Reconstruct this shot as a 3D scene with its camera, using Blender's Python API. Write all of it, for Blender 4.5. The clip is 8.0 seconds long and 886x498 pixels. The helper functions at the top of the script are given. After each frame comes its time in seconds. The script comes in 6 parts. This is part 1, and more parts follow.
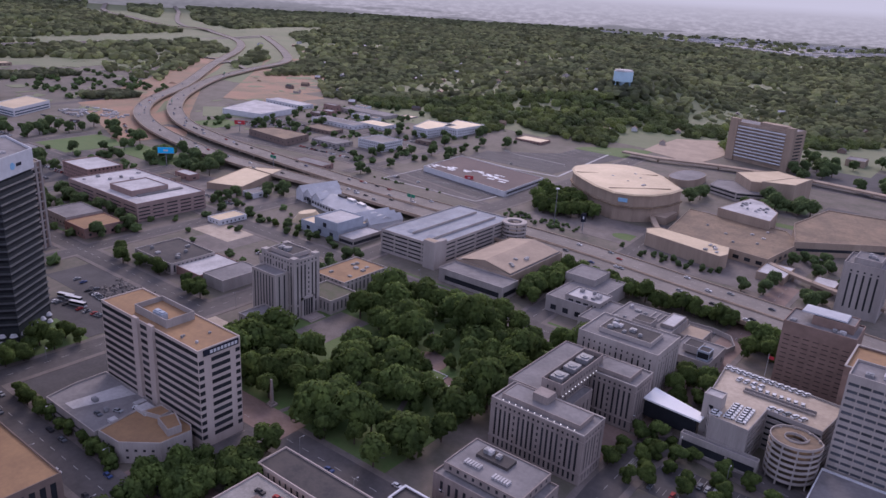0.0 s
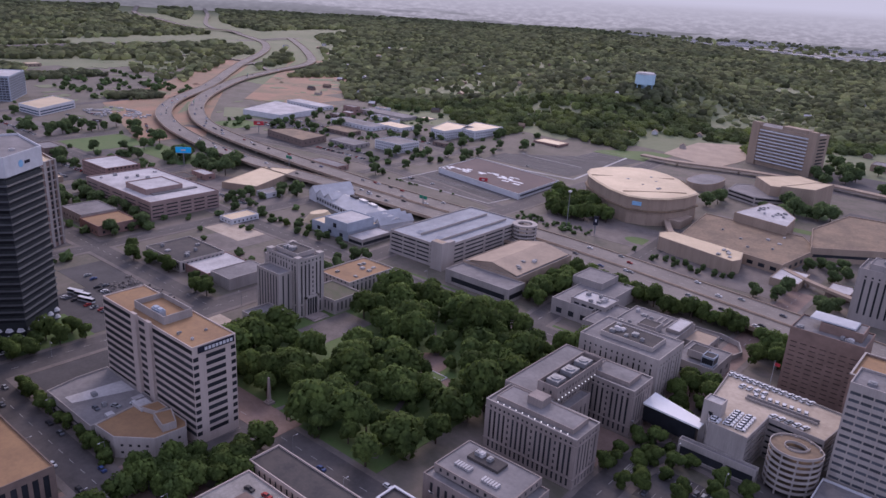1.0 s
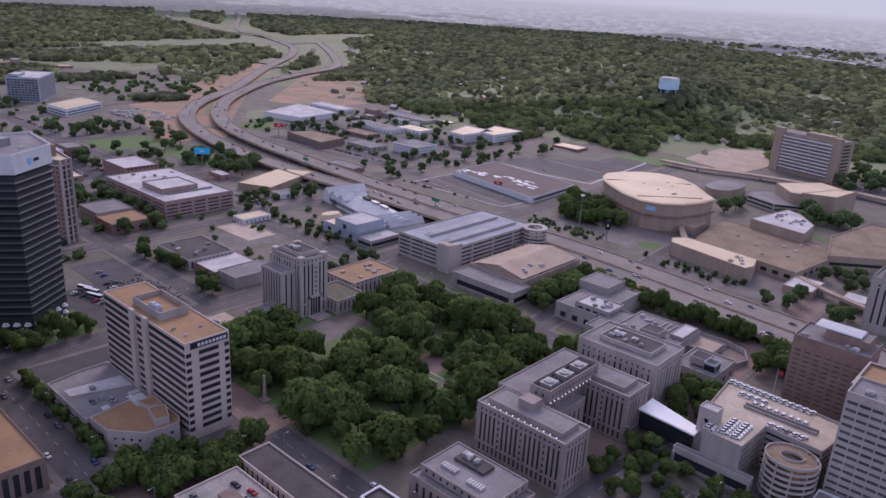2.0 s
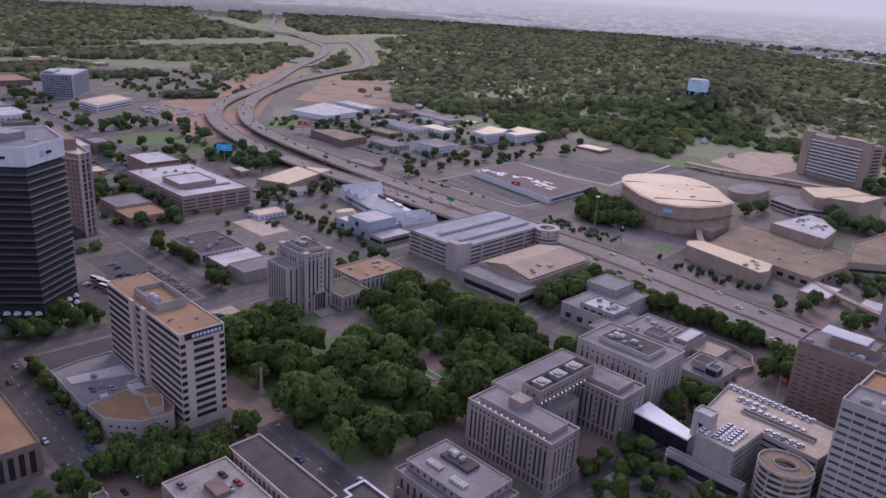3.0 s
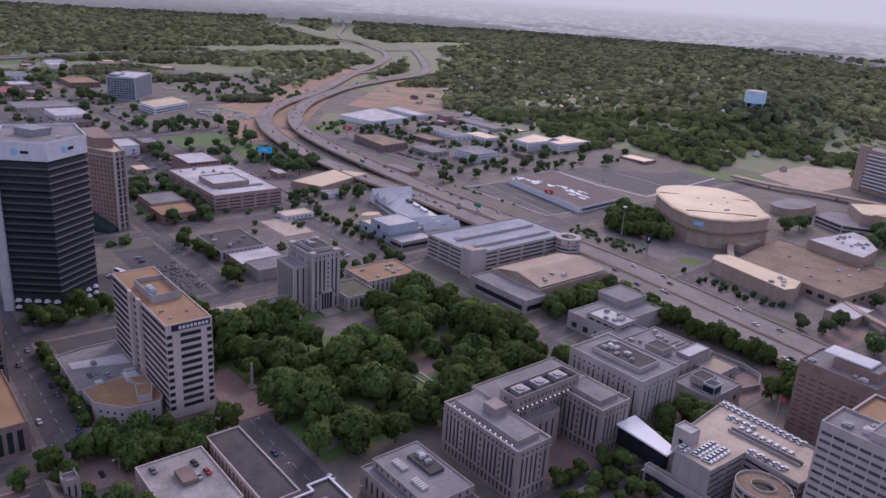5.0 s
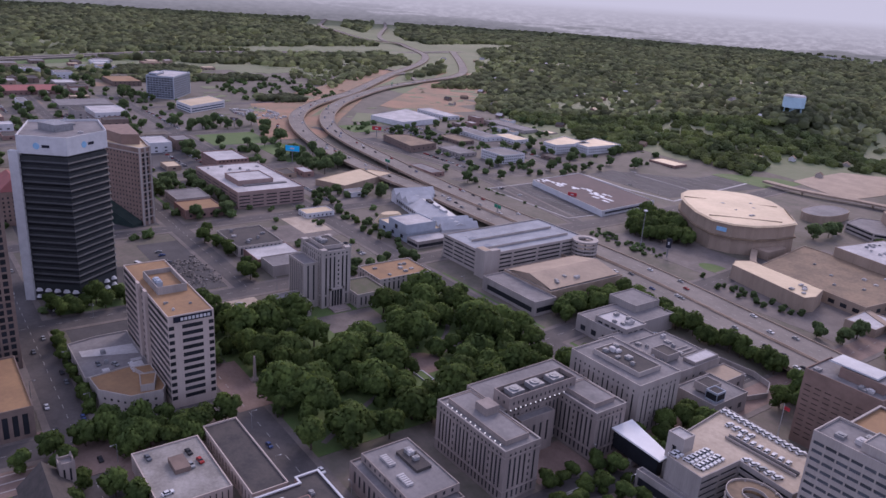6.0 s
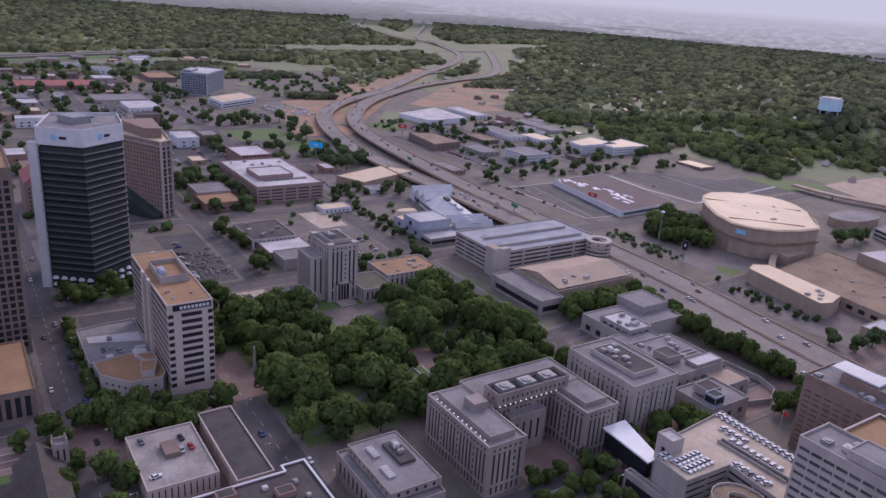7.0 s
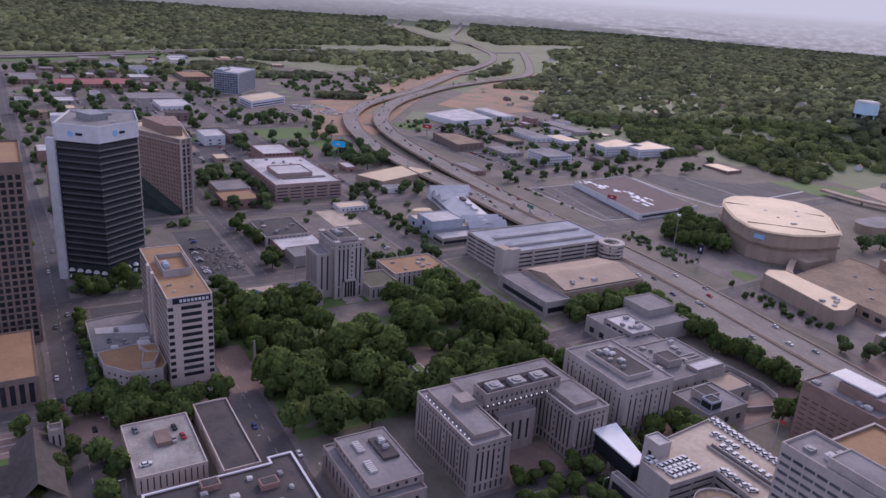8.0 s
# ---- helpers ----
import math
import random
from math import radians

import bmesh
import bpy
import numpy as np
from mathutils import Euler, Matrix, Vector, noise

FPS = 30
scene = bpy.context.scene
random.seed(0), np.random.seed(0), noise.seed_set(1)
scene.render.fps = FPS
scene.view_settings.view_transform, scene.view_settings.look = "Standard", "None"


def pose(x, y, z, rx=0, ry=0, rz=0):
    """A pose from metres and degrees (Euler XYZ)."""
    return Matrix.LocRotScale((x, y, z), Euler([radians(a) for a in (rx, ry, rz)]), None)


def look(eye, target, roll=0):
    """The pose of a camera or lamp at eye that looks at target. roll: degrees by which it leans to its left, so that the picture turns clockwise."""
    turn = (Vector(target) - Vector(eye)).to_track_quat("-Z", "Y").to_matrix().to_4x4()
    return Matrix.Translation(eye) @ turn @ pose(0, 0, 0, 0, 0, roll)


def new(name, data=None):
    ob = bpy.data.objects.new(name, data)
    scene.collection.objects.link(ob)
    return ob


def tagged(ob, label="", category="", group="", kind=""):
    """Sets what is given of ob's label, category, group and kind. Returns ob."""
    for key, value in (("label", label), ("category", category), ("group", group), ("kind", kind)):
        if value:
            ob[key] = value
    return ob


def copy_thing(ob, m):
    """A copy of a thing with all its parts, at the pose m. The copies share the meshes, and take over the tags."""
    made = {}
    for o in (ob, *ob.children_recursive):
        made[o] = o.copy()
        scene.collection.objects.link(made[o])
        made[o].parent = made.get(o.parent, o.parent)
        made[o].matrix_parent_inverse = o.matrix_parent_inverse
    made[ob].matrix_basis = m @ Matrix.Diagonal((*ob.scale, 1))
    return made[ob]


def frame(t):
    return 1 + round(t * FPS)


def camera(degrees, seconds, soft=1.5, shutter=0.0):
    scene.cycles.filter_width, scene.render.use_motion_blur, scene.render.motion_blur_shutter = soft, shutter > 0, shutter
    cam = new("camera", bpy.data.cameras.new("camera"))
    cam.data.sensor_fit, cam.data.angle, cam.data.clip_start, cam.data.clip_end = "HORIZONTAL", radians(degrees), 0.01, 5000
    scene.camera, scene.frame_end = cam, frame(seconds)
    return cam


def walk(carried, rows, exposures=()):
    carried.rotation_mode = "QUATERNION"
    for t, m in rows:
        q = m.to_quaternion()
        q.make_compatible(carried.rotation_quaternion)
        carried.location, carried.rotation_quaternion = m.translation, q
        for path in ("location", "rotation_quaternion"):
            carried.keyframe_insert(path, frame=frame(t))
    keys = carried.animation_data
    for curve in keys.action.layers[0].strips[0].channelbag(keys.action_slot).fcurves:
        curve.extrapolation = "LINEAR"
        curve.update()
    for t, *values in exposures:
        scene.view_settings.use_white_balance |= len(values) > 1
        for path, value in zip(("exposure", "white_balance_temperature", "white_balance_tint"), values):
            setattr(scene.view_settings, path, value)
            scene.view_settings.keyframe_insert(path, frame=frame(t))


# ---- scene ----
cam = camera(61.4, 8.0)

PATH = [
    (0, (1.52, 0.29, 191.76), (0.378, 1.800, 191.101), 3.30),
    (0.5, (6.15, 5.01, 191.40), (4.988, 6.492, 190.743), 3.30),
    (1, (11.00, 9.24, 191.09), (9.806, 10.704, 190.436), 3.30),
    (2.5, (29.13, 25.04, 189.90), (27.845, 26.425, 189.253), 3.40),
    (3, (35.61, 30.87, 189.82), (34.291, 32.226, 189.170), 3.50),
    (3.5, (42.10, 37.27, 190.49), (40.755, 38.602, 189.846), 3.50),
    (4, (48.77, 43.65, 190.59), (47.390, 44.944, 189.939), 3.50),
    (4.5, (54.93, 50.15, 189.95), (53.520, 51.415, 189.304), 3.60),
    (6, (74.32, 71.10, 190.10), (72.809, 72.246, 189.459), 3.80),
    (6.5, (80.48, 78.15, 190.19), (78.944, 79.255, 189.543), 3.90),
    (7, (86.61, 85.86, 189.81), (85.047, 86.922, 189.164), 4.00),
    (7.5, (92.88, 93.40, 190.59), (91.285, 94.421, 189.942), 4.00),
    (8, (98.72, 101.40, 190.76), (97.105, 102.379, 190.110), 4.00),
]
walk(cam, [(t, look(eye, target, roll)) for t, eye, target, roll in PATH], [(0, 0.33, 5700, 30), (8, 0.33, 5700, 30)])

# world, sun and exposure
SUN_AZ, SUN_EL = radians(37), radians(33)
world = bpy.data.worlds.new("sky")
scene.world = world
world.use_nodes = True
wn = world.node_tree.nodes
sky = wn.new("ShaderNodeTexSky")
sky.sky_type = "NISHITA"
sky.sun_disc = False
sky.sun_elevation, sky.sun_rotation = SUN_EL, -SUN_AZ
sky.air_density, sky.dust_density, sky.ozone_density = 1.0, 2.0, 1.0
wn["Background"].inputs["Strength"].default_value = 0.124
veil = wn.new("ShaderNodeMix")
veil.data_type = "RGBA"
veil.inputs["Factor"].default_value = 0.6
veil.inputs["B"].default_value = (5.6, 5.6, 6.4, 1)
world.node_tree.links.new(sky.outputs[0], veil.inputs["A"])
world.node_tree.links.new(veil.outputs["Result"], wn["Background"].inputs[0])
sun_data = bpy.data.lights.new("sun", "SUN")
sun_data.energy, sun_data.angle, sun_data.color = 1.35, radians(24), (1.0, 0.82, 0.64)
sun = new("sun", sun_data)
to_sun = Vector((-math.sin(SUN_AZ) * math.cos(SUN_EL), math.cos(SUN_AZ) * math.cos(SUN_EL), math.sin(SUN_EL)))
sun.matrix_world = look(to_sun * 900, (0, 0, 0))

# materials
def mat(name, a, b=None, rough=0.85, scale=0.15, fine=2.0, bump=0.0, metal=0.0, island=0.0, random_ob=0.0, spec=0.3, streak=False, glow_through=0.0):
    """Two colours mixed by a coarse and a fine noise in world metres, with relief and small differences from piece to piece."""
    m = bpy.data.materials.new(name)
    m.use_nodes = True
    n, l = m.node_tree.nodes, m.node_tree.links
    p = n["Principled BSDF"]
    p.inputs["Roughness"].default_value = rough
    p.inputs["Metallic"].default_value = metal
    p.inputs["Specular IOR Level"].default_value = spec
    b = b or tuple(v * 0.72 for v in a)
    geo = n.new("ShaderNodeNewGeometry")
    place = geo.outputs["Position"]
    if streak:
        mp = n.new("ShaderNodeMapping")
        mp.inputs["Scale"].default_value = (1.0, 1.0, 0.12)
        l.new(place, mp.inputs[0])
        place = mp.outputs[0]
    n1, n2 = n.new("ShaderNodeTexNoise"), n.new("ShaderNodeTexNoise")
    for q, s, d in ((n1, scale, 5), (n2, fine, 4)):
        q.inputs["Scale"].default_value, q.inputs["Detail"].default_value = s, d
        q.inputs["Roughness"].default_value = 0.65
        l.new(place, q.inputs["Vector"])
    add = n.new("ShaderNodeMath")
    add.operation = "MULTIPLY_ADD"
    l.new(n2.outputs[0], add.inputs[0])
    add.inputs[1].default_value = 0.45
    l.new(n1.outputs[0], add.inputs[2])
    ramp = n.new("ShaderNodeMapRange")
    ramp.inputs["From Min"].default_value, ramp.inputs["From Max"].default_value = 0.56, 0.88
    l.new(add.outputs[0], ramp.inputs["Value"])
    mix = n.new("ShaderNodeMix")
    mix.data_type = "RGBA"
    l.new(ramp.outputs[0], mix.inputs["Factor"])
    mix.inputs["A"].default_value, mix.inputs["B"].default_value = (*a, 1), (*b, 1)
    col = mix.outputs["Result"]
    for amount, source in ((island, geo.outputs["Random Per Island"]), (random_ob, None)):
        if amount:
            if source is None:
                source = n.new("ShaderNodeObjectInfo").outputs["Random"]
            hv = n.new("ShaderNodeHueSaturation")
            mr = n.new("ShaderNodeMapRange")
            mr.inputs["To Min"].default_value, mr.inputs["To Max"].default_value = 1 - amount, 1 + amount
            l.new(source, mr.inputs["Value"])
            l.new(mr.outputs[0], hv.inputs["Value"])
            l.new(col, hv.inputs["Color"])
            col = hv.outputs[0]
    l.new(col, p.inputs["Base Color"])
    if glow_through:
        # thin leaves let light from behind through
        thin, both = n.new("ShaderNodeBsdfTranslucent"), n.new("ShaderNodeMixShader")
        gain = n.new("ShaderNodeHueSaturation")
        gain.inputs["Value"].default_value, gain.inputs["Saturation"].default_value = 1.8, 1.0
        l.new(col, gain.inputs["Color"])
        l.new(gain.outputs[0], thin.inputs["Color"])
        both.inputs[0].default_value = glow_through
        l.new(p.outputs[0], both.inputs[1])
        l.new(thin.outputs[0], both.inputs[2])
        l.new(both.outputs[0], n["Material Output"].inputs["Surface"])
    if bump:
        bp = n.new("ShaderNodeBump")
        bp.inputs["Strength"].default_value, bp.inputs["Distance"].default_value = bump, 0.3
        l.new(n2.outputs[0], bp.inputs["Height"])
        l.new(bp.outputs[0], p.inputs["Normal"])
    return m


M = dict(
    limestone=mat("limestone", (0.31, 0.262, 0.24), (0.215, 0.18, 0.166), scale=0.12, streak=True),
    pale=mat("pale_stone", (0.42, 0.375, 0.345), (0.32, 0.285, 0.265), scale=0.1, streak=True),
    concrete=mat("concrete", (0.36, 0.325, 0.305), (0.26, 0.235, 0.222), scale=0.1, streak=True),
    tan_concrete=mat("tan_concrete", (0.36, 0.28, 0.215), (0.275, 0.21, 0.16), scale=0.1, streak=True),
    precast=mat("precast_panel", (0.5, 0.42, 0.375), (0.42, 0.35, 0.315), scale=0.1, streak=True),
    white_paint=mat("white_paint", (0.6, 0.6, 0.62), (0.5, 0.5, 0.52), scale=0.2),
    blue_grey=mat("blue_grey_panel", (0.36, 0.4, 0.46), (0.3, 0.33, 0.38), scale=0.2),
    brick=mat("red_brick", (0.3, 0.19, 0.165), (0.22, 0.14, 0.12), scale=0.2, fine=4),
    brown_brick=mat("brown_brick", (0.26, 0.18, 0.15), (0.2, 0.14, 0.115), scale=0.2, fine=4),
    pink_brick=mat("pale_red_brick", (0.34, 0.25, 0.225), (0.27, 0.195, 0.175), scale=0.2, fine=4),
    rubble=mat("broken_concrete", (0.2, 0.18, 0.17), (0.12, 0.108, 0.1), scale=0.2, fine=1.2, island=0.25),
    tan_brick=mat("tan_brick", (0.21, 0.155, 0.13), (0.155, 0.115, 0.1), scale=0.2, fine=4),
    black_clad=mat("black_cladding", (0.045, 0.05, 0.055), (0.03, 0.034, 0.038), rough=0.4, scale=0.3),
    louvre=mat("grey_louvre", (0.065, 0.067, 0.07), (0.045, 0.047, 0.05), rough=0.5, scale=0.3),
    roof_grey=mat("grey_roof_membrane", (0.23, 0.215, 0.215), (0.145, 0.137, 0.14), scale=0.06, fine=0.5),
    roof_dark=mat("dark_roof_membrane", (0.045, 0.042, 0.045), (0.08, 0.07, 0.066), scale=0.09, fine=0.7),
    roof_moss=mat("mossy_roof", (0.075, 0.085, 0.045), (0.11, 0.095, 0.075), scale=0.15, fine=0.8),
    roof_tan=mat("tan_gravel_roof", (0.31, 0.19, 0.1), (0.23, 0.14, 0.08), scale=0.06, fine=0.5),
    roof_brown=mat("stained_brown_roof", (0.25, 0.18, 0.12), (0.15, 0.112, 0.08), scale=0.05, fine=0.4),
    roof_white=mat("white_roof_membrane", (0.52, 0.5, 0.5), (0.34, 0.325, 0.325), scale=0.05, fine=0.6),
    roof_cream=mat("cream_roof_coating", (0.55, 0.43, 0.28), (0.43, 0.33, 0.21), rough=0.6, scale=0.03, fine=0.4),
    roof_red=mat("dark_red_roof", (0.14, 0.1, 0.095), (0.1, 0.075, 0.075), scale=0.05, fine=0.5),
    skybridge_roof=mat("bright_white_membrane", (0.8, 0.8, 0.8), (0.7, 0.7, 0.71), scale=0.1),
    deck=mat("parking_deck_concrete", (0.48, 0.4, 0.315), (0.33, 0.27, 0.21), scale=0.07, fine=0.6),
    deck_grey=mat("grey_deck_coating", (0.33, 0.345, 0.375), (0.24, 0.25, 0.275), scale=0.05, fine=0.5),
    deck_worn=mat("worn_grey_deck", (0.34, 0.32, 0.3), (0.2, 0.185, 0.17), scale=0.09, fine=0.8),
    roof_sand=mat("sand_roof_felt", (0.4, 0.31, 0.23), (0.3, 0.235, 0.18), scale=0.05, fine=0.5),
    meadow=mat("rough_meadow", (0.14, 0.165, 0.085), (0.185, 0.19, 0.115), scale=0.01, fine=0.1),
    metal_roof=mat("pale_metal_roof", (0.46, 0.465, 0.485), (0.35, 0.355, 0.375), rough=0.45, scale=0.1),
    unit=mat("galvanised_metal", (0.27, 0.27, 0.28), (0.19, 0.19, 0.2), rough=0.6, scale=0.5, metal=0.1),
    glass=mat("dark_window_glass", (0.02, 0.022, 0.027), (0.03, 0.033, 0.04), rough=0.3, spec=0.12, random_ob=0.35),
    blue_glass=mat("blue_window_glass", (0.07, 0.11, 0.16), (0.05, 0.08, 0.12), rough=0.2, spec=0.35, random_ob=0.25),
    grey_glass=mat("grey_window_glass", (0.1, 0.108, 0.125), (0.07, 0.076, 0.09), rough=0.3, spec=0.2, random_ob=0.3),
    bronze_glass=mat("bronze_window_glass", (0.085, 0.064, 0.055), (0.06, 0.046, 0.04), rough=0.4, spec=0.15, random_ob=0.3),
    green_glass=mat("dark_green_glass", (0.025, 0.04, 0.038), (0.035, 0.055, 0.05), rough=0.2, spec=0.3),
    asphalt=mat("asphalt", (0.088, 0.082, 0.084), (0.056, 0.052, 0.054), scale=0.04, fine=0.6),
    old_asphalt=mat("worn_asphalt", (0.11, 0.098, 0.096), (0.066, 0.06, 0.06), scale=0.03, fine=0.4),
    freeway=mat("freeway_concrete", (0.22, 0.193, 0.172), (0.15, 0.133, 0.12), scale=0.03, fine=0.4),
    pavement=mat("pavement_concrete", (0.18, 0.155, 0.143), (0.12, 0.104, 0.097), scale=0.08, fine=0.7),
    paver=mat("brick_pavers", (0.24, 0.17, 0.145), (0.17, 0.12, 0.1), scale=0.08, fine=0.7),
    dirt=mat("red_clay_dirt", (0.33, 0.19, 0.125), (0.19, 0.15, 0.095), scale=0.018, fine=0.25),
    lamp_glow=mat("lit_lamp", (0.9, 0.88, 0.82)),
    grass=mat("grass", (0.075, 0.13, 0.036), (0.105, 0.145, 0.05), scale=0.06, fine=0.5, bump=0.3),
    ground=mat("city_ground", (0.165, 0.138, 0.12), (0.1, 0.094, 0.07), scale=0.03, fine=0.25),
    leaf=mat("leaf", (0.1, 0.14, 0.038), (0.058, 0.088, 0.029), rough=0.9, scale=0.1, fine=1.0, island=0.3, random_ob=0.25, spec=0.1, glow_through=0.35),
    # paler copy of leaf for farther trees; the added paleness stands in for haze
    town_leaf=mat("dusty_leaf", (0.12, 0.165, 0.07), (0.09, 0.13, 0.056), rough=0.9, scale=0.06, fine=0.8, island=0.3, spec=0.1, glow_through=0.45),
    # woods: leaf colours lightened to paint in the haze of distance
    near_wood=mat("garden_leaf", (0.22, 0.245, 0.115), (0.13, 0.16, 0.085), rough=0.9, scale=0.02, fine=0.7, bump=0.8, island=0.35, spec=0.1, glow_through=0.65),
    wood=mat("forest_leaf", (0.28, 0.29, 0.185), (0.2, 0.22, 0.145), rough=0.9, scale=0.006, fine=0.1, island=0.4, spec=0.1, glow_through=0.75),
    # light works ground, its paleness also painting in haze over the far plain
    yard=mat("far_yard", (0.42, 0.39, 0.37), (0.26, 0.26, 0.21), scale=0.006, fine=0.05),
    bark=mat("bark", (0.1, 0.075, 0.06), scale=0.6),
    line=mat("road_paint", (0.46, 0.45, 0.43), (0.26, 0.25, 0.24), scale=0.5),
    yellow=mat("yellow_paint", (0.6, 0.42, 0.08), scale=0.5),
    rubber=mat("tyre_rubber", (0.02, 0.02, 0.02), scale=1),
    sign_blue=mat("bright_blue_panel", (0.02, 0.5, 0.9), (0.02, 0.44, 0.85), scale=0.3),
    emblem=mat("pale_blue_emblem", (0.2, 0.42, 0.65), (0.3, 0.5, 0.7), scale=0.5),
    sign_dark=mat("navy_panel", (0.018, 0.02, 0.036), scale=0.3),
    sign_red=mat("red_panel", (0.5, 0.05, 0.06), scale=0.3),
    sign_green=mat("green_panel", (0.02, 0.22, 0.13), scale=0.3),
    roof_redlong=mat("red_metal_roof", (0.3, 0.1, 0.09), (0.22, 0.08, 0.075), scale=0.1),
    slate=mat("slate_roof", (0.085, 0.072, 0.065), (0.055, 0.048, 0.045), scale=0.3, fine=3),
    tank=mat("pale_blue_tank_paint", (0.5, 0.68, 0.78), (0.42, 0.58, 0.68), scale=0.1),
)
glow = M["lamp_glow"].node_tree.nodes["Principled BSDF"]
glow.inputs["Emission Color"].default_value, glow.inputs["Emission Strength"].default_value = (1, 0.95, 0.85, 1), 0.5


def distance_material():
    """Glowing backdrop with painted haze for land beyond five kilometres: hazy woods low and to the west, pale works
    and yards above them, then bright haze.
    """
    m = bpy.data.materials.new("hazy_distance")
    m.use_nodes = True
    n, l = m.node_tree.nodes, m.node_tree.links
    n.remove(n["Principled BSDF"])

    def sum_of(kind, a, b, c=None):
        q = n.new("ShaderNodeMath")
        q.operation = kind
        for socket, v in zip(q.inputs, (a, b, c)):
            if isinstance(v, (int, float)):
                socket.default_value = v
            elif v is not None:
                l.new(v, socket)
        return q.outputs[0]

    def blend(factor, a, b):
        q = n.new("ShaderNodeMix")
        q.data_type = "RGBA"
        l.new(factor, q.inputs["Factor"])
        for name, v in (("A", a), ("B", b)):
            if isinstance(v, tuple):
                q.inputs[name].default_value = (*v, 1)
            else:
                l.new(v, q.inputs[name])
        return q.outputs["Result"]

    def ramp(v, lo, hi):
        q = n.new("ShaderNodeMapRange")
        q.inputs["From Min"].default_value, q.inputs["From Max"].default_value = lo, hi
        l.new(v, q.inputs["Value"])
        return q.outputs[0]

    def streaks(scale, stretch, detail):
        mp, q = n.new("ShaderNodeMapping"), n.new("ShaderNodeTexNoise")
        mp.inputs["Scale"].default_value = (1, 1, stretch)
        q.inputs["Scale"].default_value, q.inputs["Detail"].default_value, q.inputs["Roughness"].default_value = scale, detail, 0.65
        l.new(geo.outputs["Position"], mp.inputs[0])
        l.new(mp.outputs[0], q.inputs["Vector"])
        return q.outputs[0]

    geo, xyz = n.new("ShaderNodeNewGeometry"), n.new("ShaderNodeSeparateXYZ")
    l.new(geo.outputs["Position"], xyz.inputs[0])
    x, y, z = xyz.outputs
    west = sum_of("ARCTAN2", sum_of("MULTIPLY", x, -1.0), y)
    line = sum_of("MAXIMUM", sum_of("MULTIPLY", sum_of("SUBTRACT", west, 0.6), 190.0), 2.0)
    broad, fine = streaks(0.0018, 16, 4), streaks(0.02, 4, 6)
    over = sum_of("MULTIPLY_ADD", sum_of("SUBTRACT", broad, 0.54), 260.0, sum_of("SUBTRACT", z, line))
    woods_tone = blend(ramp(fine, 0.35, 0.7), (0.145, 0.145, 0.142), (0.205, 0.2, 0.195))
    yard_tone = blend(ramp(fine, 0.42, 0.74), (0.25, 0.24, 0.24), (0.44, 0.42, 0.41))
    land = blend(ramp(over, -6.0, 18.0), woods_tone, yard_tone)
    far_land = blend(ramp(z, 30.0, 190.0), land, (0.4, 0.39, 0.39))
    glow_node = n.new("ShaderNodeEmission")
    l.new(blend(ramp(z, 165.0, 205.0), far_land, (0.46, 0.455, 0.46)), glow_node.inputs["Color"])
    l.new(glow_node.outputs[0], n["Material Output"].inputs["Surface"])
    return m


M["distance"] = distance_material()
CAR_PAINT = [mat("car_paint", c, tuple(v * 0.9 for v in c), rough=0.6, spec=0.25, scale=1) for c in
             ((0.62, 0.62, 0.63), (0.03, 0.03, 0.035), (0.3, 0.31, 0.32), (0.12, 0.13, 0.15), (0.3, 0.03, 0.03), (0.05, 0.08, 0.2))]


# mesh tools
class MB:
    """A growing list of corners and faces."""
    def __init__(self):
        self.v, self.f = [], []

    def face(self, pts):
        i = len(self.v)
        self.v += [tuple(p) for p in pts]
        self.f.append(tuple(range(i, i + len(pts))))

    def prism(self, poly, z0, z1, taper=None, bottom=False):
        upper = taper or poly
        k = len(poly)
        for i in range(k):
            j = (i + 1) % k
            self.face([(*poly[i], z0), (*poly[j], z0), (*upper[j], z1), (*upper[i], z1)])
        self.face([(*p, z1) for p in upper])
        if bottom:
            self.face([(*p, z0) for p in reversed(poly)])
        return self

    def box(self, x0, y0, z0, x1, y1, z1):
        return self.prism([(x0, y0), (x1, y0), (x1, y1), (x0, y1)], z0, z1, bottom=True)

    def mesh(self, name, material, off=(0, 0, 0)):
        me = bpy.data.meshes.new(name)
        me.from_pydata([(x - off[0], y - off[1], z - off[2]) for x, y, z in self.v], [], self.f)
        me.materials.append(material)
        return me


def root(name, x, y, z, label, category, group="", kind=""):
    e = new(name)
    e.location = (x, y, z)
    e.empty_display_size = 1
    return tagged(e, label, category, group, kind)


def part(name, mb, material, parent, label=""):
    """One mesh under a thing; the corners are given in world metres."""
    base = parent.location if parent.parent is None else parent.parent.location + parent.location
    ob = new(name, mb.mesh(name, material, base))
    ob.parent = parent
    return tagged(ob, label)


def solid(name, mb, material, label="", category="", kind="", group=""):
    return tagged(new(name, mb.mesh(name, material)), label, category, group, kind)


def inset(poly, d):
    out, k = [], len(poly)
    for i in range(k):
        a, b, c = Vector(poly[i - 1]), Vector(poly[i]), Vector(poly[(i + 1) % k])
        e1, e2 = (b - a).normalized(), (c - b).normalized()
        n1, n2 = Vector((-e1.y, e1.x)), Vector((-e2.y, e2.x))
        bis = n1 + n2
        out.append(tuple(b + bis * (d / max(0.35, bis.dot(n1)))))
    return out


def rect(x0, y0, x1, y1):
    return [(x0, y0), (x1, y0), (x1, y1), (x0, y1)]


